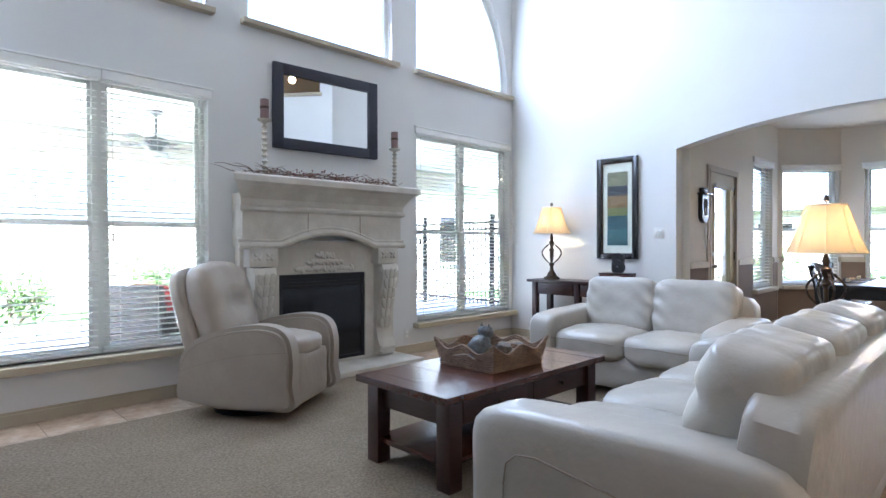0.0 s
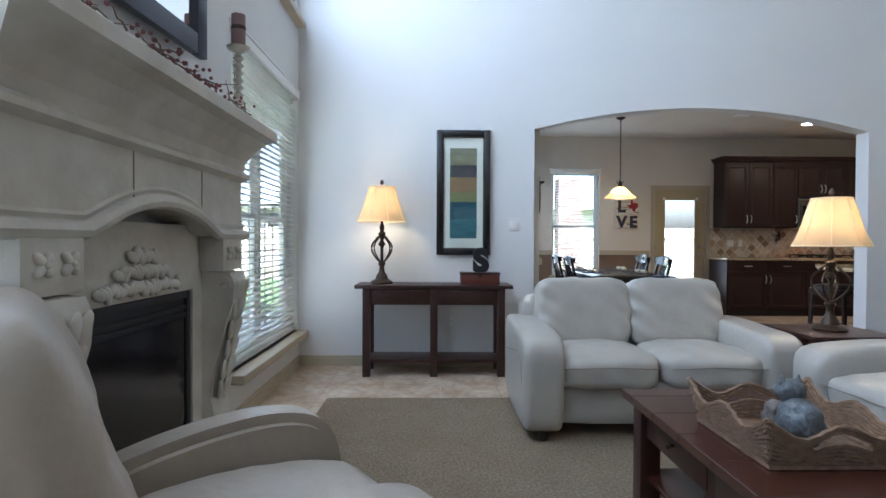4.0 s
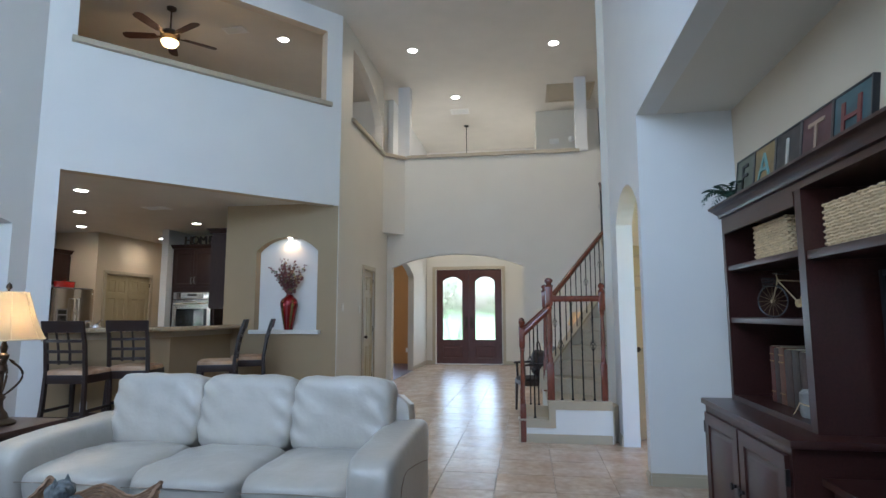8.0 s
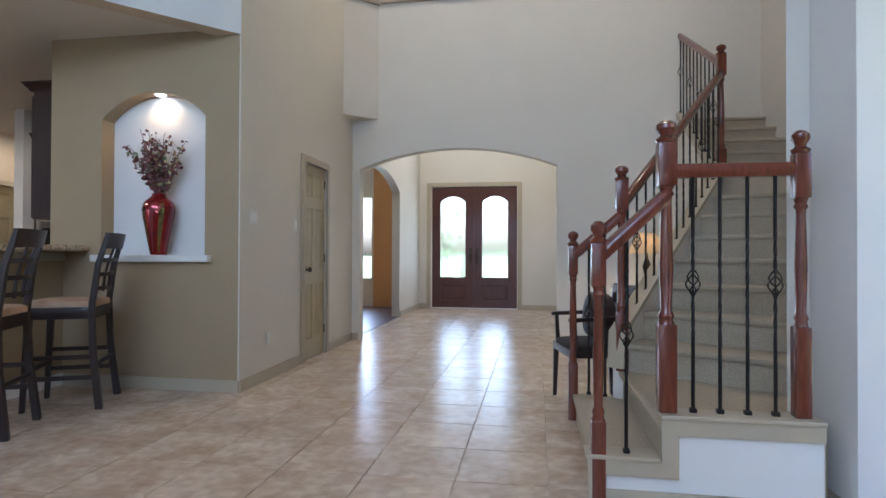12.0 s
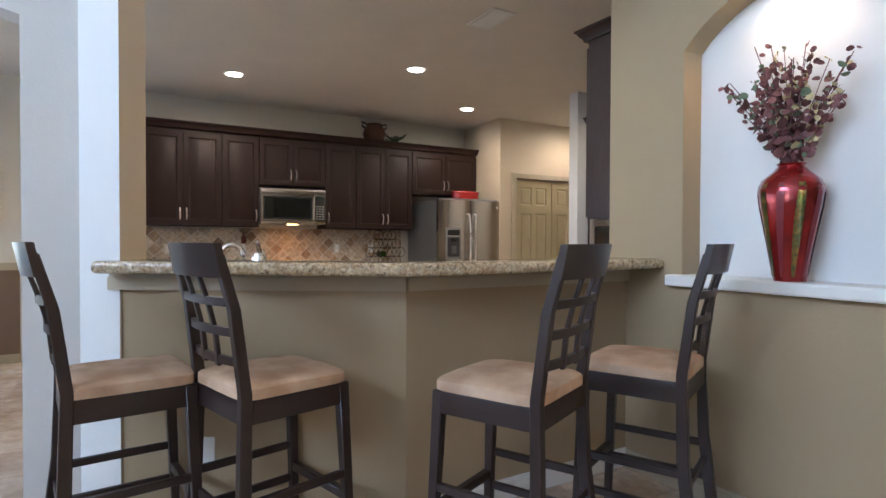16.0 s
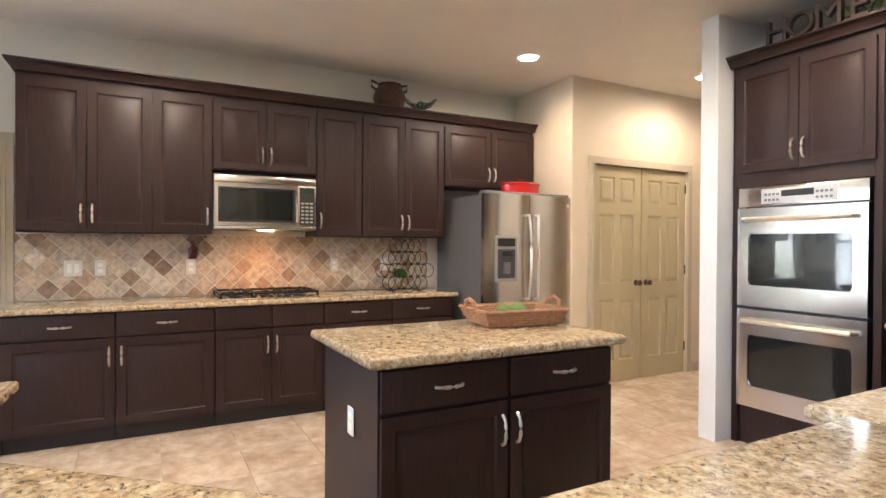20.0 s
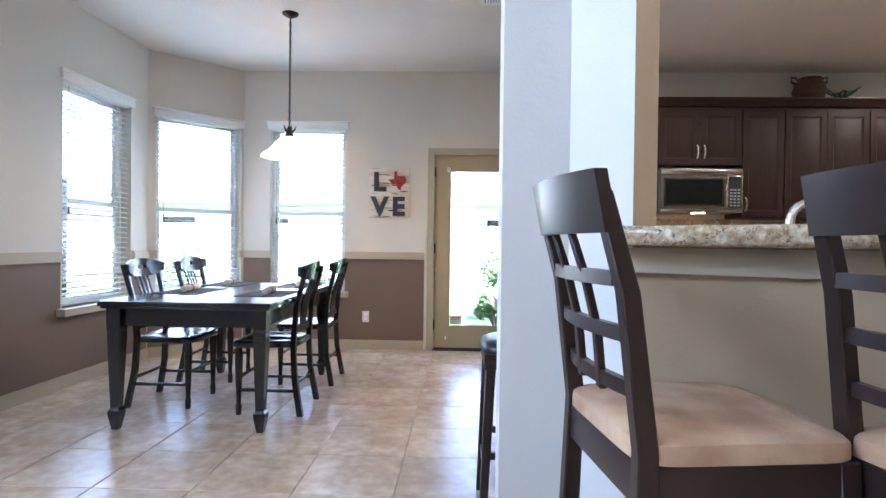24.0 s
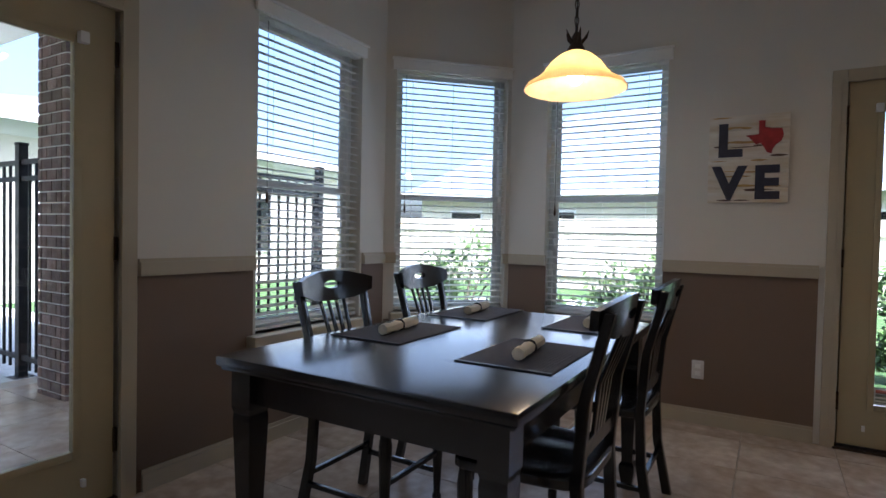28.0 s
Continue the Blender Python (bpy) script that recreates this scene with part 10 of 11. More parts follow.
def ceiling_fan(m, drop, r, lit, label, body):
    t = thing("ceiling_fan", label, "fan", m)
    part("canopy", lathe(bmesh.new(), [(0.07, 0), (0.065, -0.03), (0.02, -0.055)], 16), body, t)
    part("downrod", tube(bmesh.new(), [(0, 0, -0.04), (0, 0, -drop)], 0.012, 8), body, t)
    part("motor", lathe(bmesh.new(), [(0.03, -drop + 0.02), (0.10, -drop), (0.135, -drop - 0.04), (0.13, -drop - 0.09), (0.07, -drop - 0.12), (0.05, -drop - 0.14)], 20), body, t)
    for k in range(5):
        a = 72 * k + 12
        bm = bmesh.new()
        out = [(0.19, -0.05), (0.3, -0.062), (r - 0.06, -0.07), (r - 0.01, -0.045), (r, 0), (r - 0.01, 0.045), (r - 0.06, 0.07), (0.3, 0.062), (0.19, 0.05)]
        bt = [bm.verts.new((x, y, 0)) for x, y in out]
        f = bm.faces.new(bt)
        rr = bmesh.ops.extrude_face_region(bm, geom=[f])
        for v in [g for g in rr["geom"] if isinstance(g, bmesh.types.BMVert)]:
            v.co.z = 0.007
        bmesh.ops.recalc_face_normals(bm, faces=bm.faces[:])
        bl = part("blade", xform(bm, Matrix.Translation((0, 0, -drop - 0.075)) @ pose(0, 0, 0, 0, 0, a) @ pose(0, 0, 0, 11, 0, 0)), M_DARKWOOD, t)
        ar = bmesh.new()
        box(ar, 0.10, 0.26, -0.018, 0.018, -0.012, -0.001, 0.003)
        part("blade_arm", xform(ar, Matrix.Translation((0, 0, -drop - 0.075)) @ pose(0, 0, 0, 0, 0, a) @ pose(0, 0, 0, 11, 0, 0)), body, bl)
    gl = lathe(bmesh.new(), [(0.05, -drop - 0.141), (0.115, -drop - 0.15), (0.12, -drop - 0.17), (0.09, -drop - 0.22), (0.03, -drop - 0.245), (0.001, -drop - 0.248)], 20)
    part("light_bowl", gl, lit, t, "amber glass light bowl")
    return t


M_FANGLOW = glow("fan_bowl_glow", (1.0, 0.58, 0.16), 3.2)
ceiling_fan(pose(3.34, -0.82, H2), 0.36, 0.66, M_FANGLOW, "dark five-bladed ceiling fan with a lit amber bowl", M_BRONZE)
lamp_obj("fan_lamp", "POINT", 4.5, (1.0, 0.6, 0.28), Matrix.Translation((3.34, -0.82, H2 - 0.68)), 0.08)
# thin pendant stem beyond the upper half wall
t = thing("hall_pendant", "thin dark pendant rod hanging in the upper hall", "lamp", pose(-0.35, -6.6, H2))
part("canopy", lathe(bmesh.new(), [(0.06, 0), (0.055, -0.02), (0.01, -0.035)], 14), M_IRON, t)
part("rod", tube(bmesh.new(), [(0, 0, -0.03), (0, 0, -1.3)], 0.008, 6), M_IRON, t)
part("lantern", lathe(bmesh.new(), [(0.01, -1.3), (0.10, -1.36), (0.12, -1.62), (0.06, -1.70), (0.001, -1.72)], 12), M_IRON, t)
# Fill light added below the lantern to brighten the foyer walls.
lamp_obj("foyer_fill", "POINT", 30, (1.0, 0.85, 0.66), Matrix.Translation((-0.35, -6.6, 3.9)), 0.12)
# fittings on the walls
HALLW = lambda y, z: frame_on(Vector((0.938, y, 0)), Vector((0, -1, 0))) @ Matrix.Translation((0, 0, z))
switch_plate(HALLW(-1.63, 1.41), 2)
switch_plate(HALLW(-2.46, 1.39), 1)
switch_plate(HALLW(-1.89, 0.36), 1, outlet=True, label="white outlet low on the hall wall")
UPF = lambda x, z: frame_on(Vector((x, -5.898, 0)), Vector((-1, 0, 0))) @ Matrix.Translation((0, 0, z))
t = thing("thermostat", "white door chime box on the upper hall wall", "chime", UPF(-2.35, 5.06))
part("case", bbox(-0.10, 0.10, -0.05, -0.001, -0.05, 0.05, bev=0.008), M_TRIMW, t)
t = thing("smoke_detector", "round white smoke detector on the upper hall wall", "detector", UPF(-2.72, 5.10))
part("case", xform(lathe(bmesh.new(), [(0.065, 0.001), (0.065, 0.02), (0.045, 0.035), (0.001, 0.036)], 18), pose(0, 0, 0, 90, 0, 0)), M_TRIMW, t)
# towel in the powder room
t = thing("hand_towel", "patterned lilac towel hanging on a chrome ring", "towel", pose(-3.42, -0.535, 1.36))
part("ring_bar", tube(bmesh.new(), [(-0.14, 0.001, 0.22), (-0.14, 0.07, 0.22), (0.14, 0.07, 0.22), (0.14, 0.001, 0.22)], 0.009, 6), M_CHROME, t)
bm = bmesh.new()
rows = []
for i in range(9):
    u = i / 8 * 2 - 1
    yy = 0.075 + 0.012 * math.sin(u * 7)
    rows.append([bm.verts.new((u * 0.11, yy + d, z)) for z, d in ((-0.18, 0.012), (0.2, 0.012), (0.235, 0.0), (0.2, -0.018), (-0.10, -0.02))])
for a, b in zip(rows, rows[1:]):
    for k in range(4):
        bm.faces.new((a[k], a[k + 1], b[k + 1], b[k]))
part("cloth", bm, mat("lilac_towel", (0.30, 0.24, 0.36), 0.9, var=0.3, scale=40, col2=(0.55, 0.50, 0.50), mix=0.4, mscale=28), t)
# Fill light without a fitting, added to brighten the powder room.
lamp_obj("powder_fill", "POINT", 2, WARM, Matrix.Translation((-3.6, 0.75, 2.3)), 0.1)
switch_plate(frame_on(Vector((1.5, -8.608, 0)), Vector((-1, 0, 0))) @ Matrix.Translation((0, 0, 0.36)), 1, outlet=True, label="white outlet low on the amber dining wall")

# ---- outdoors ----
M_ROOF = mat("grey_shingle", (0.17, 0.20, 0.25), 0.9, var=0.25, scale=6, bump=0.4, bscale=30)
M_STUCCO = mat("pale_siding", (0.62, 0.57, 0.48), 0.8, var=0.06, scale=3, bump=0.2, bscale=50)
M_FENCEW = mat("weathered_fence_wood", (0.58, 0.52, 0.43), 0.85, var=0.15, scale=4, stretch=(4, 4, 0.5), rand=0.12)
M_SHRUB = mat("shrub_leaf", (0.05, 0.105, 0.018), 0.6, var=0.5, scale=9, col2=(0.10, 0.15, 0.03), mix=0.0, mscale=2.2)
M_BARK = mat("shrub_bark", (0.10, 0.07, 0.05), 0.9, var=0.3)
structure("patio_soffit", bbox(-3.2, 5.75, 7.0, 10.4, 2.66, 2.86), M_TRIMW, "white patio roof soffit", "ceiling")
structure("patio_soffit", bbox(3.55, 5.75, 5.95, 6.996, 2.66, 2.86), M_TRIMW, "white patio roof soffit over the back door", "ceiling")
structure("patio_beam", bbox(-3.2, 5.75, 10.2, 10.42, 2.30, 2.655), M_STUCCO, "white beam along the patio roof edge", "trim")
ceiling_fan(pose(-0.55, 8.6, 2.66), 0.30, 0.62, M_TRIMW, "grey patio ceiling fan with drooping blades", M_STEELG)


def iron_fence(m, L, posts, h=1.70):
    """Runs along local x from 0 to L."""
    t = thing("iron_fence", "black iron picket fence beside the patio", "fence", m)
    for x in posts:
        p = part("post", bbox(x - 0.032, x + 0.032, -0.032, 0.032, 0, h + 0.11), M_IRON, t)
        part("post_cap", bbox(x - 0.038, x + 0.038, -0.038, 0.038, h + 0.1105, h + 0.135, bev=0.008), M_IRON, p)
        part("foot_plate", bbox(x - 0.075, x + 0.075, -0.075, 0.075, 0, 0.012), M_IRON, p)
        for sx in (-1, 1):
            part("bolt", lathe(bmesh.new(), [(0.012, 0.0122), (0.012, 0.022), (0.001, 0.024)], 6, x + sx * 0.056, -0.05), M_IRON, p)
    for z in (0.165, h - 0.145, h - 0.018):
        part("rail", bbox(0, L, -0.016, 0.016, z - 0.018, z + 0.018), M_IRON, t)
    me = mesh_of("picket", bbox(-0.009, 0.009, -0.009, 0.009, 0.075, h - 0.037), M_IRON, smooth=False)
    n = int(L / 0.105)
    for k in range(1, n):
        x = L * k / n
        if min(abs(x - q) for q in posts) > 0.05:
            share("picket", me, t, Matrix.Translation((x, 0, 0)))
    return t


iron_fence(pose(5.66, 6.53, -0.04, 0, 0, 90), 6.45, (0.66, 2.57, 4.48, 6.39))
iron_fence(pose(5.79, 6.05, -0.04), 1.98, (0.035, 1.95))


def shrub(x, y, r, h, seed, label="leafy green garden shrub beside the house"):
    rnd = random.Random(seed)
    t = thing("shrub", label, "shrub", pose(x, y, -0.21), group="garden shrubs")
    for k in range(6):
        a = rnd.uniform(0, 6.28)
        e = Vector((math.cos(a) * r * 0.6, math.sin(a) * r * 0.6, h * rnd.uniform(0.55, 0.85)))
        part("branch", tube(bmesh.new(), [(0, 0, 0), e * 0.5 + Vector((0.03, 0, 0.05)), e], [0.025, 0.015, 0.005], 5), M_BARK, t)
    bm = bmesh.new()
    blobs = [(Vector((rnd.uniform(-0.6, 0.6) * r, rnd.uniform(-0.6, 0.6) * r, h * rnd.uniform(0.3, 0.8))), rnd.uniform(0.28, 0.5) * r) for _ in range(11)]
    for c, br in blobs:
        for _ in range(120):
            d = Vector((rnd.gauss(0, 1), rnd.gauss(0, 1), rnd.gauss(0, 0.8))).normalized() * br * rnd.uniform(0.65, 1.08)
            p = c + d
            s = rnd.uniform(0.03, 0.06)
            u = Vector((rnd.gauss(0, 1), rnd.gauss(0, 1), rnd.gauss(0, 1))).normalized()
            w = u.orthogonal().normalized()
            bm.faces.new([bm.verts.new(q) for q in (p - u * s, p + w * s * 0.5, p + u * s, p - w * s * 0.5 + Vector((0, 0, s * 0.2)))])
    tagged(part("crown", bm, M_SHRUB, t), kind="stuff")
    return t


for i, (x, y, r, h) in enumerate(((10.2, 5.75, 0.85, 1.42), (10.2, 3.45, 0.8, 1.42), (10.6, 4.6, 0.4, 0.6), (11.2, 0.55, 0.8, 1.35), (10.4, 1.0, 0.35, 0.75), (-1.2, 13.4, 0.7, 1.1), (-4.0, 13.6, 0.8, 1.2), (1.0, 13.8, 0.8, 1.3), (-6.5, 14.0, 0.9, 1.4),
                                 (-1.5, -12.6, 1.5, 3.9), (0.8, -12.9, 1.6, 4.2))):
    shrub(x, y, r, h, 40 + i)


def board_fence(m, L, h=1.85):
    t = thing("board_fence", "pale weathered wooden board fence round the garden", "fence", m)
    bm = bmesh.new()
    rnd = random.Random(8)
    n = int(L / 0.145)
    for k in range(n):
        dz = rnd.uniform(-0.01, 0.01)
        box(bm, k * 0.145, k * 0.145 + 0.138, -0.01, 0.01, 0.0, h + dz)
    tagged(part("boards", bm, M_FENCEW, t, smooth=False), kind="stuff")
    for z in (0.3, 1.5):
        part("rail", bbox(0, L, 0.011, 0.05, z, z + 0.09), M_FENCEW, t)


board_fence(pose(-14, 16.5, -0.21), 36)
board_fence(pose(18, -8, -0.21, 0, 0, 90), 30)
# neighbour house
t = thing("neighbour_house", "single-storey pale house with a blue-grey hip roof", "house", pose(27, 5, -0.21))
part("wall", bbox(-5, 5, -8, 9, 0, 3.0), M_STUCCO, t)
bm = bmesh.new()
b = [bm.verts.new(p) for p in ((-5.6, -8.6, 2.9), (5.6, -8.6, 2.9), (5.6, 9.6, 2.9), (-5.6, 9.6, 2.9))]
r = [bm.verts.new(p) for p in ((0, -3.5, 6.6), (0, 4.5, 6.6))]
for q in ((b[0], b[1], r[0]), (b[1], b[2], r[1], r[0]), (b[2], b[3], r[1]), (b[3], b[0], r[0], r[1]), b[::-1]):
    bm.faces.new(list(q))
bmesh.ops.recalc_face_normals(bm, faces=bm.faces[:])
part("roof", bm, M_ROOF, t, smooth=False)
part("fascia", bbox(-5.62, -5.56, -8.6, 9.6, 2.72, 2.92), M_TRIMW, t)
for y in (-5, -1, 3.5, 7):
    w = part("window", bbox(-5.06, -5.01, y - 0.6, y + 0.6, 0.9, 2.2), M_OVENGLASS, t)
    part("window_frame", xform(ring_bm(y - 0.68, y + 0.68, 0.82, 2.28, 0.08, -0.05, 0.0), frame_on(Vector((-5.06, 0, 0)), Vector((0, 1, 0)))), M_TRIMW, w)


def far_house(m, W, D, eave, ridge, label):
    """Plain house with a gable roof; local y 0 is its front wall."""
    t = thing("neighbour_house", label, "house", m)
    part("wall", bbox(0, W, 0, D, 0, eave), M_STUCCO, t)
    bm = bmesh.new()
    o = 0.45
    b = [bm.verts.new(p) for p in ((-o, -o, eave), (W + o, -o, eave), (W + o, D + o, eave), (-o, D + o, eave))]
    r = [bm.verts.new(p) for p in ((D / 2, D / 2, ridge), (W - D / 2, D / 2, ridge))]
    for q in ((b[0], b[1], r[1], r[0]), (b[1], b[2], r[1]), (b[2], b[3], r[0], r[1]), (b[3], b[0], r[0]), b[::-1]):
        bm.faces.new(list(q))
    bmesh.ops.recalc_face_normals(bm, faces=bm.faces[:])
    part("roof", bm, M_ROOF, t, smooth=False)
    part("fascia", bbox(-o - 0.03, W + o + 0.03, -o - 0.06, -o - 0.005, eave - 0.16, eave + 0.03), M_TRIMW, t)
    part("frieze_board", bbox(0, W, -0.03, -0.001, eave - 0.36, eave - 0.01), M_TRIMW, t)
    for x in (W * 0.25, W * 0.68):
        w = part("window", bbox(x - 0.5, x + 0.5, -0.03, -0.002, 0.9, 2.2), M_OVENGLASS, t)
        part("window_frame", ring_bm(x - 0.58, x + 0.58, 0.82, 2.28, 0.08, -0.055, -0.0305), M_TRIMW, w)


far_house(pose(6.6, 13.6, -0.21), 10, 7, 3.3, 4.4, "pale sided neighbour house with white eaves behind the iron fence")


# patio chair
def patio_chair(m):
    t = thing("patio_chair", "dark wicker patio armchair with a red cushion", "chair", m)
    MW = mat("dark_wicker", (0.05, 0.04, 0.035), 0.6, var=0.4, scale=50, bump=0.5, bscale=60)
    part("seat_box", bbox(-0.36, 0.36, -0.36, 0.34, 0.12, 0.32, bev=0.02), MW, t)
    part("backrest", xform(bbox(-0.36, 0.36, -0.05, 0.05, 0.32, 0.86, bev=0.03), Matrix.Translation((0, 0.33, 0)) @ pose(0, 0, 0, -8, 0, 0)), MW, t)
    for s in (-1, 1):
        part("armrest", bbox(s * 0.36 - 0.06, s * 0.36 + 0.06, -0.36, 0.34, 0.321, 0.60, bev=0.03), MW, t)
        for y in (-0.3, 0.28):
            part("leg", bbox(s * 0.31 - 0.025, s * 0.31 + 0.025, y - 0.025, y + 0.025, 0, 0.119), MW, t)
    MC = mat("red_outdoor_cloth", (0.32, 0.03, 0.025), 0.85, var=0.12, scale=20)
    part("seat_cushion", xform(pillow(0.58, 0.60, 0.14, k=4.5, cuts=6), Matrix.Translation((0, -0.03, 0.39))), MC, t)
    part("back_cushion", xform(pillow(0.58, 0.14, 0.42, k=4.5, cuts=6), Matrix.Translation((0, 0.22, 0.64)) @ pose(0, 0, 0, -8, 0, 0)), MC, t)


patio_chair(pose(-0.6, 8.2, -0.03, 0, 0, 120))

# ---- pieces: floor tiles, backsplash stones, bricks ----
TS = 0.455
FX, FY = -0.54, 0.0
g2 = 0.0025


def tile_mesh(w, d):
    bm = bmesh.new()
    box(bm, -w / 2, w / 2, -d / 2, d / 2, -0.0055, 0.0)
    top = [e for e in bm.edges if e.verts[0].co.z > -0.001 and e.verts[1].co.z > -0.001]
    bmesh.ops.bevel(bm, geom=top, offset=0.0016, segments=1, affect="EDGES")
    return mesh_of("tile", bm, M_TILE, smooth=False)


FULL = tile_mesh(TS - 2 * g2, TS - 2 * g2)
floor_ob = bpy.data.objects["floor"]
REST = bmesh.new()
CX0, CX1, CY0, CY1 = -2.25, 2.22, 2.53, 6.3


def outside_pieces(x0, x1, y0, y1, hx0, hx1, hy0, hy1):
    """What is left of a rectangle beside a rectangular hole."""
    if x1 <= hx0 or x0 >= hx1 or y1 <= hy0 or y0 >= hy1:
        return [(x0, x1, y0, y1)]
    out = []
    if x0 < hx0:
        out.append((x0, hx0, y0, y1))
    if x1 > hx1:
        out.append((hx1, x1, y0, y1))
    a, b = max(x0, hx0), min(x1, hx1)
    if y0 < hy0:
        out.append((a, b, y0, hy0))
    if y1 > hy1:
        out.append((a, b, hy1, y1))
    return out


NEAR = ((-1.95, 1.0, -8.6, 2.53), (3.4, 7.4, 1.2, 4.5), (5.3, 6.9, -3.6, 1.1))
for i in range(-10, 19):
    for j in range(-20, 16):
        x0, y0 = FX + i * TS, FY + j * TS
        for a, b, c, d in outside_pieces(x0, x0 + TS, y0, y0 + TS, CX0, CX1, CY0, CY1):
            for p, q, r, s in outside_pieces(a, b, c, d, 0.97, 9.0, -9.0, -4.36 if x0 < 2.6 else -6.0):
                p, q, r, s = max(p, -4.6), min(q, 7.4), max(r, -8.64), min(s, 6.78)
                if q - p < 0.03 or s - r < 0.03:
                    continue
                whole = abs(q - p - TS) < 1e-4 and abs(s - r - TS) < 1e-4
                cx, cy = (p + q) / 2, (r + s) / 2
                if whole and any(u0 < cx < u1 and v0 < cy < v1 for u0, u1, v0, v1 in NEAR):
                    share("tile", FULL, floor_ob, Matrix.Translation((cx, cy, 0)))
                else:
                    box(REST, p + g2, q - g2, r + g2, s - g2, -0.0055, 0.0)
ob = part("tiles_joined", REST, M_TILE, floor_ob, smooth=False)
tagged(ob, kind="stuff")


def clip_poly(poly, lo, hi, axis):
    for sgn, lim in ((1, lo), (-1, hi)):
        out = []
        for k in range(len(poly)):
            a, b = poly[k], poly[(k + 1) % len(poly)]
            da, db = sgn * (a[axis] - lim), sgn * (b[axis] - lim)
            if da >= 0:
                out.append(a)
            if da * db < 0:
                u = da / (da - db)
                out.append((a[0] + (b[0] - a[0]) * u, a[1] + (b[1] - a[1]) * u))
        poly = out
        if len(poly) < 3:
            return []
    return poly


def stone_ramp():
    m = mat("tumbled_stone", (0.5, 0.4, 0.28), 0.6, var=0.36, scale=26, bump=0.35, bscale=40, rand=0.1)
    N, L = m.node_tree.nodes, m.node_tree.links
    oi = N.new("ShaderNodeObjectInfo")
    rp = N.new("ShaderNodeValToRGB")
    cols = ((0.0, (0.26, 0.175, 0.115)), (0.15, (0.42, 0.29, 0.18)), (0.4, (0.50, 0.39, 0.27)), (0.65, (0.56, 0.47, 0.35)), (0.85, (0.38, 0.31, 0.235)), (1.0, (0.60, 0.53, 0.43)))
    while len(rp.color_ramp.elements) < len(cols):
        rp.color_ramp.elements.new(0.5)
    for e, (p, c) in zip(rp.color_ramp.elements, cols):
        e.position = p
        e.color = (*c, 1)
    L.new(oi.outputs["Random"], rp.inputs["Fac"])
    hs = [n for n in N if n.bl_idname == "ShaderNodeHueSaturation"][0]
    L.new(rp.outputs["Color"], hs.inputs["Color"])
    return m


M_STONETILE = stone_ramp()


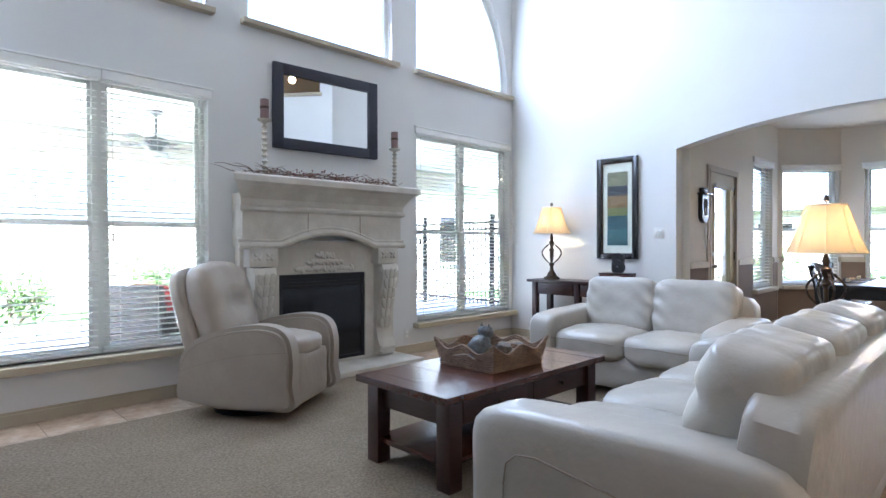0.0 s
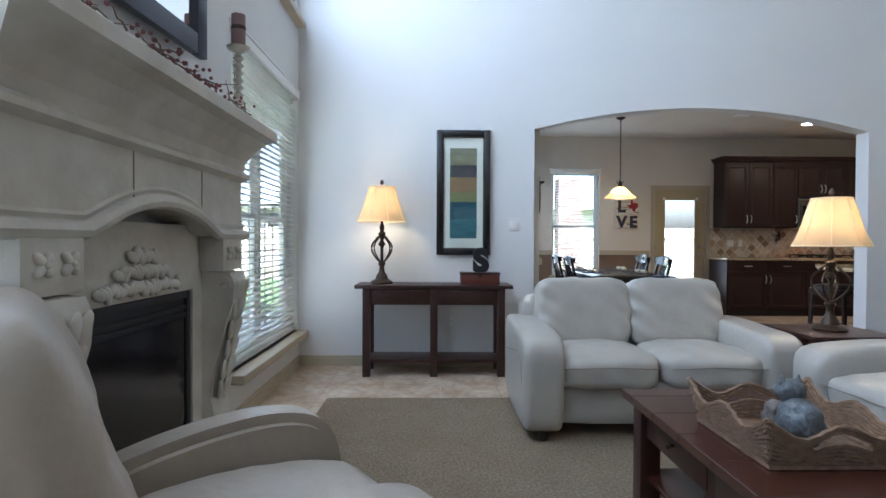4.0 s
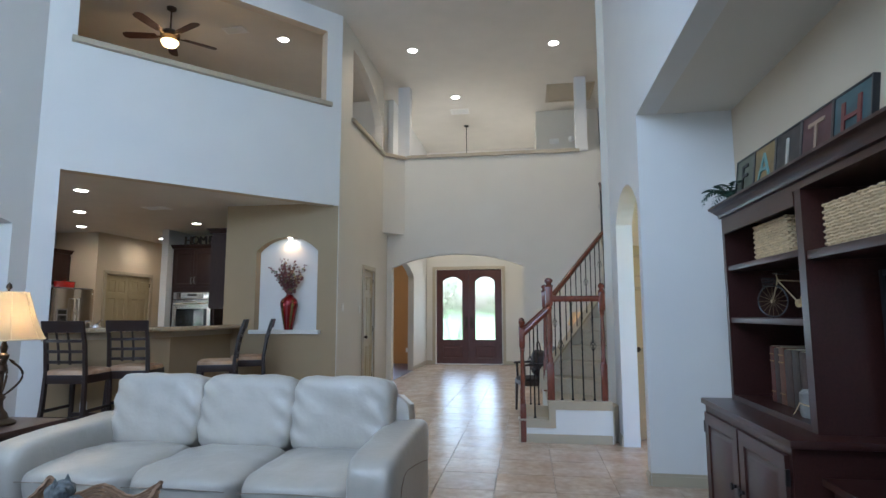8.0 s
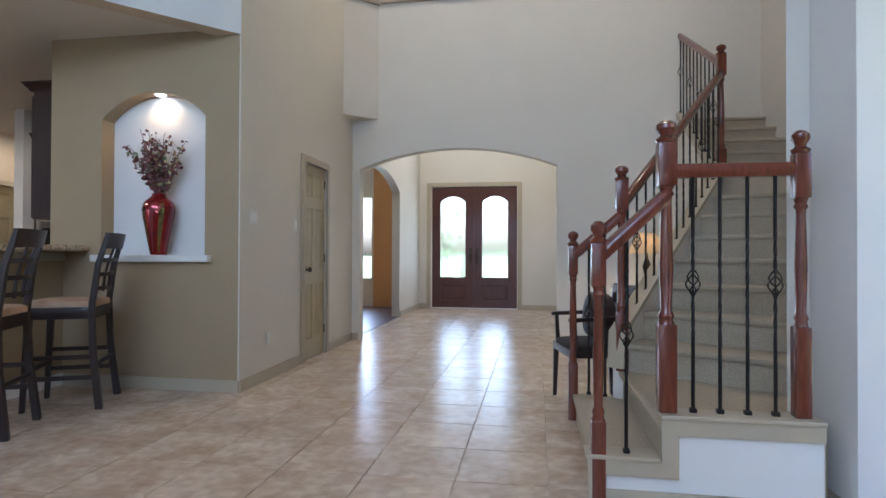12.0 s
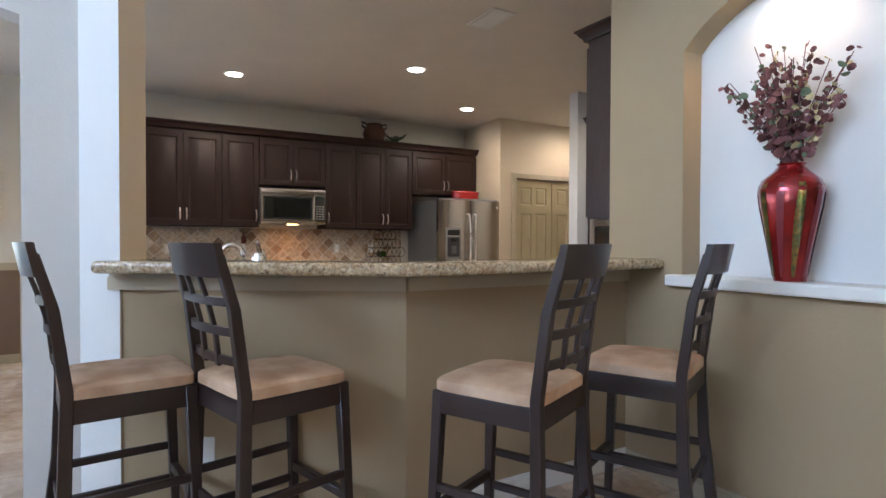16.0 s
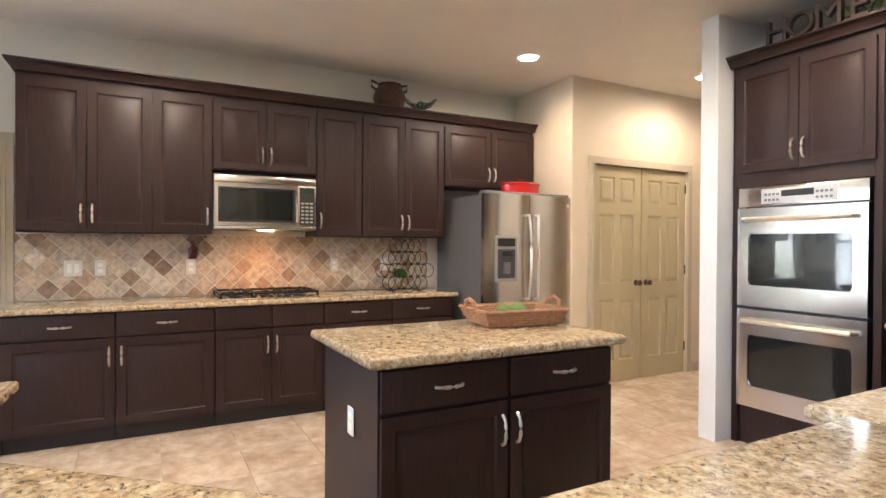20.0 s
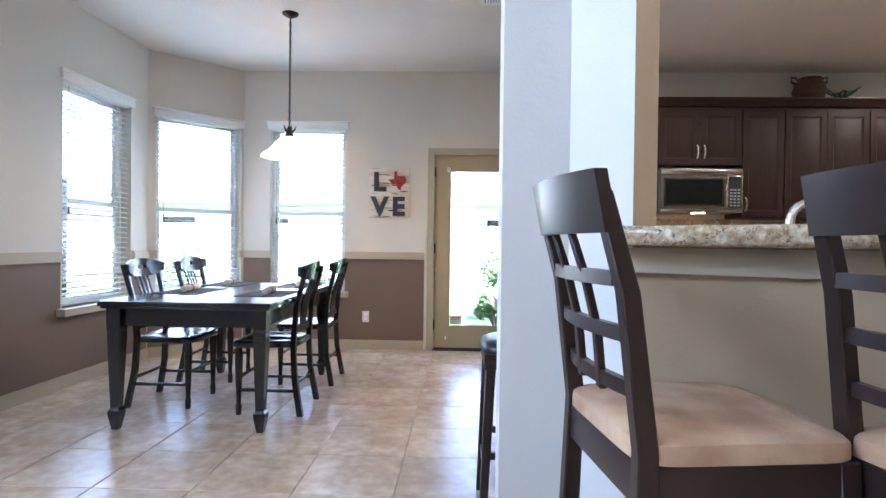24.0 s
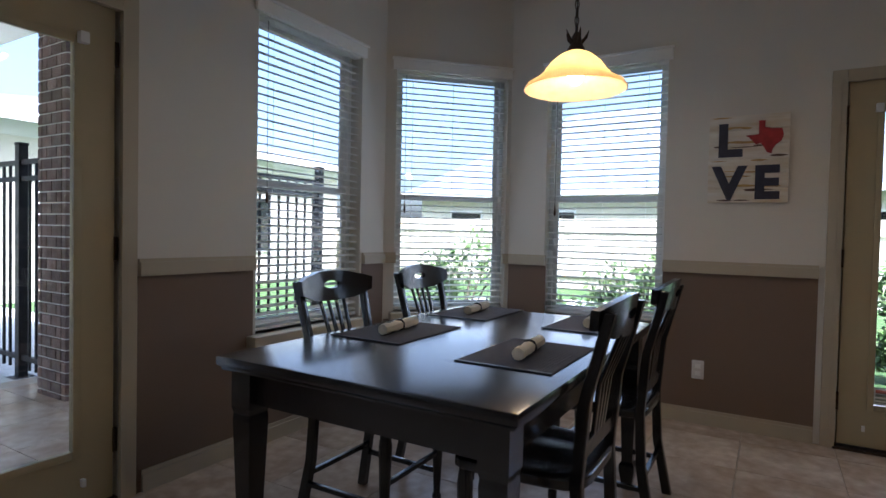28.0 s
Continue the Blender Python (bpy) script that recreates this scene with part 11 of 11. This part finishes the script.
def backsplash(parent, m, u0, u1, z0, z1, side=0.106):
    """Diamond-set tumbled stones on the local xz plane, front to -y."""
    h = side / math.sqrt(2)
    gap = 0.0035
    full = None
    n = int((u1 - u0) / h) + 3
    k = int((z1 - z0) / h) + 3
    for i in range(n):
        for j in range(k):
            if (i + j) % 2:
                continue
            c, z = u0 + i * h, z0 + j * h
            e = h - gap
            poly = clip_poly([(c - e, z), (c, z - e), (c + e, z), (c, z + e)], u0, u1, 0)
            poly = clip_poly(poly, z0, z1, 1) if poly else poly
            if len(poly) < 3:
                continue
            cx = sum(p[0] for p in poly) / len(poly)
            cz = sum(p[1] for p in poly) / len(poly)
            bm = bmesh.new()
            f0 = [bm.verts.new((x - cx, 0.0, y - cz)) for x, y in poly]
            f1 = [bm.verts.new(((x - cx) * 0.965, -0.0035, (y - cz) * 0.965)) for x, y in poly]
            bm.faces.new(f1)
            for q in range(len(poly)):
                bm.faces.new((f0[q], f0[(q + 1) % len(poly)], f1[(q + 1) % len(poly)], f1[q]))
            bmesh.ops.recalc_face_normals(bm, faces=bm.faces[:])
            if len(poly) == 4 and abs(cx - c) < 1e-6 and abs(cz - z) < 1e-6:
                if full is None:
                    full = mesh_of("stone_tile", bm, M_STONETILE, smooth=False)
                else:
                    bm.free()
                me = full
            else:
                me = mesh_of("stone_tile", bm, M_STONETILE, smooth=False)
            share("stone_tile", me, parent, m @ Matrix.Translation((cx, 0, cz)))


bed = structure("backsplash_bed", bbox(7.394, 7.3995, -2.37, 0.93, 0.921, 1.405), M_MORTAR, "mortar bed of the stone backsplash")
backsplash(bed, east(0.93, 7.3935), 0.0, 3.29, 0.922, 1.40)
backsplash(bpy.data.objects["backsplash_bed_south"], frame_on(Vector((4.05, -4.1495, 0)), Vector((-1, 0, 0))), 0.0, 1.37, 0.922, 1.40)


def brick_pillar(x0, x1, y0, y1, z1, label="square brown brick patio pillar"):
    t = thing("brick_pillar", label, "pillar", pose((x0 + x1) / 2, (y0 + y1) / 2, -0.04))
    W, D = x1 - x0, y1 - y0
    part("core", bbox(-W / 2 + 0.008, W / 2 - 0.008, -D / 2 + 0.008, D / 2 - 0.008, 0, z1), M_MORTAR, t)
    hb, jt = 0.065, 0.010

    def strip(length, along_x):
        """Bricks of one course on one face: two whole, or a whole between two halves."""
        w = (length - jt) / 2
        h = (length - 3 * jt) / 4 - 0.0
        return [(-(w + jt) / 2, w), ((w + jt) / 2, w)], [(-(length - h) / 2, h), (0.0, length - 2 * h - 2 * jt), ((length - h) / 2, h)]
    meshes = {}

    def brick(w, along_x, loc):
        key = (round(w, 4), along_x)
        if key not in meshes:
            meshes[key] = mesh_of("brick", bbox(-w / 2, w / 2, -0.025, 0.025, 0, hb, bev=0.003) if along_x else bbox(-0.025, 0.025, -w / 2, w / 2, 0, hb, bev=0.003), M_BRICK, smooth=False)
        share("brick", meshes[key], t, Matrix.Translation(loc))
    for k in range(int(z1 / (hb + jt))):
        z = 0.004 + k * (hb + jt)
        for s in (-1, 1):
            for off, w in strip(W, True)[k % 2]:
                brick(w, True, (off, s * (D / 2 - 0.025), z))
            for off, w in strip(D - 0.1 - 2 * jt, False)[(k + 1) % 2]:
                brick(w, False, (s * (W / 2 - 0.025), off, z))


brick_pillar(5.47, 5.81, 6.13, 6.50, 2.69)
brick_pillar(12.7, 13.2, 1.66, 2.26, 2.9, "square brown brick pillar outside the side door")
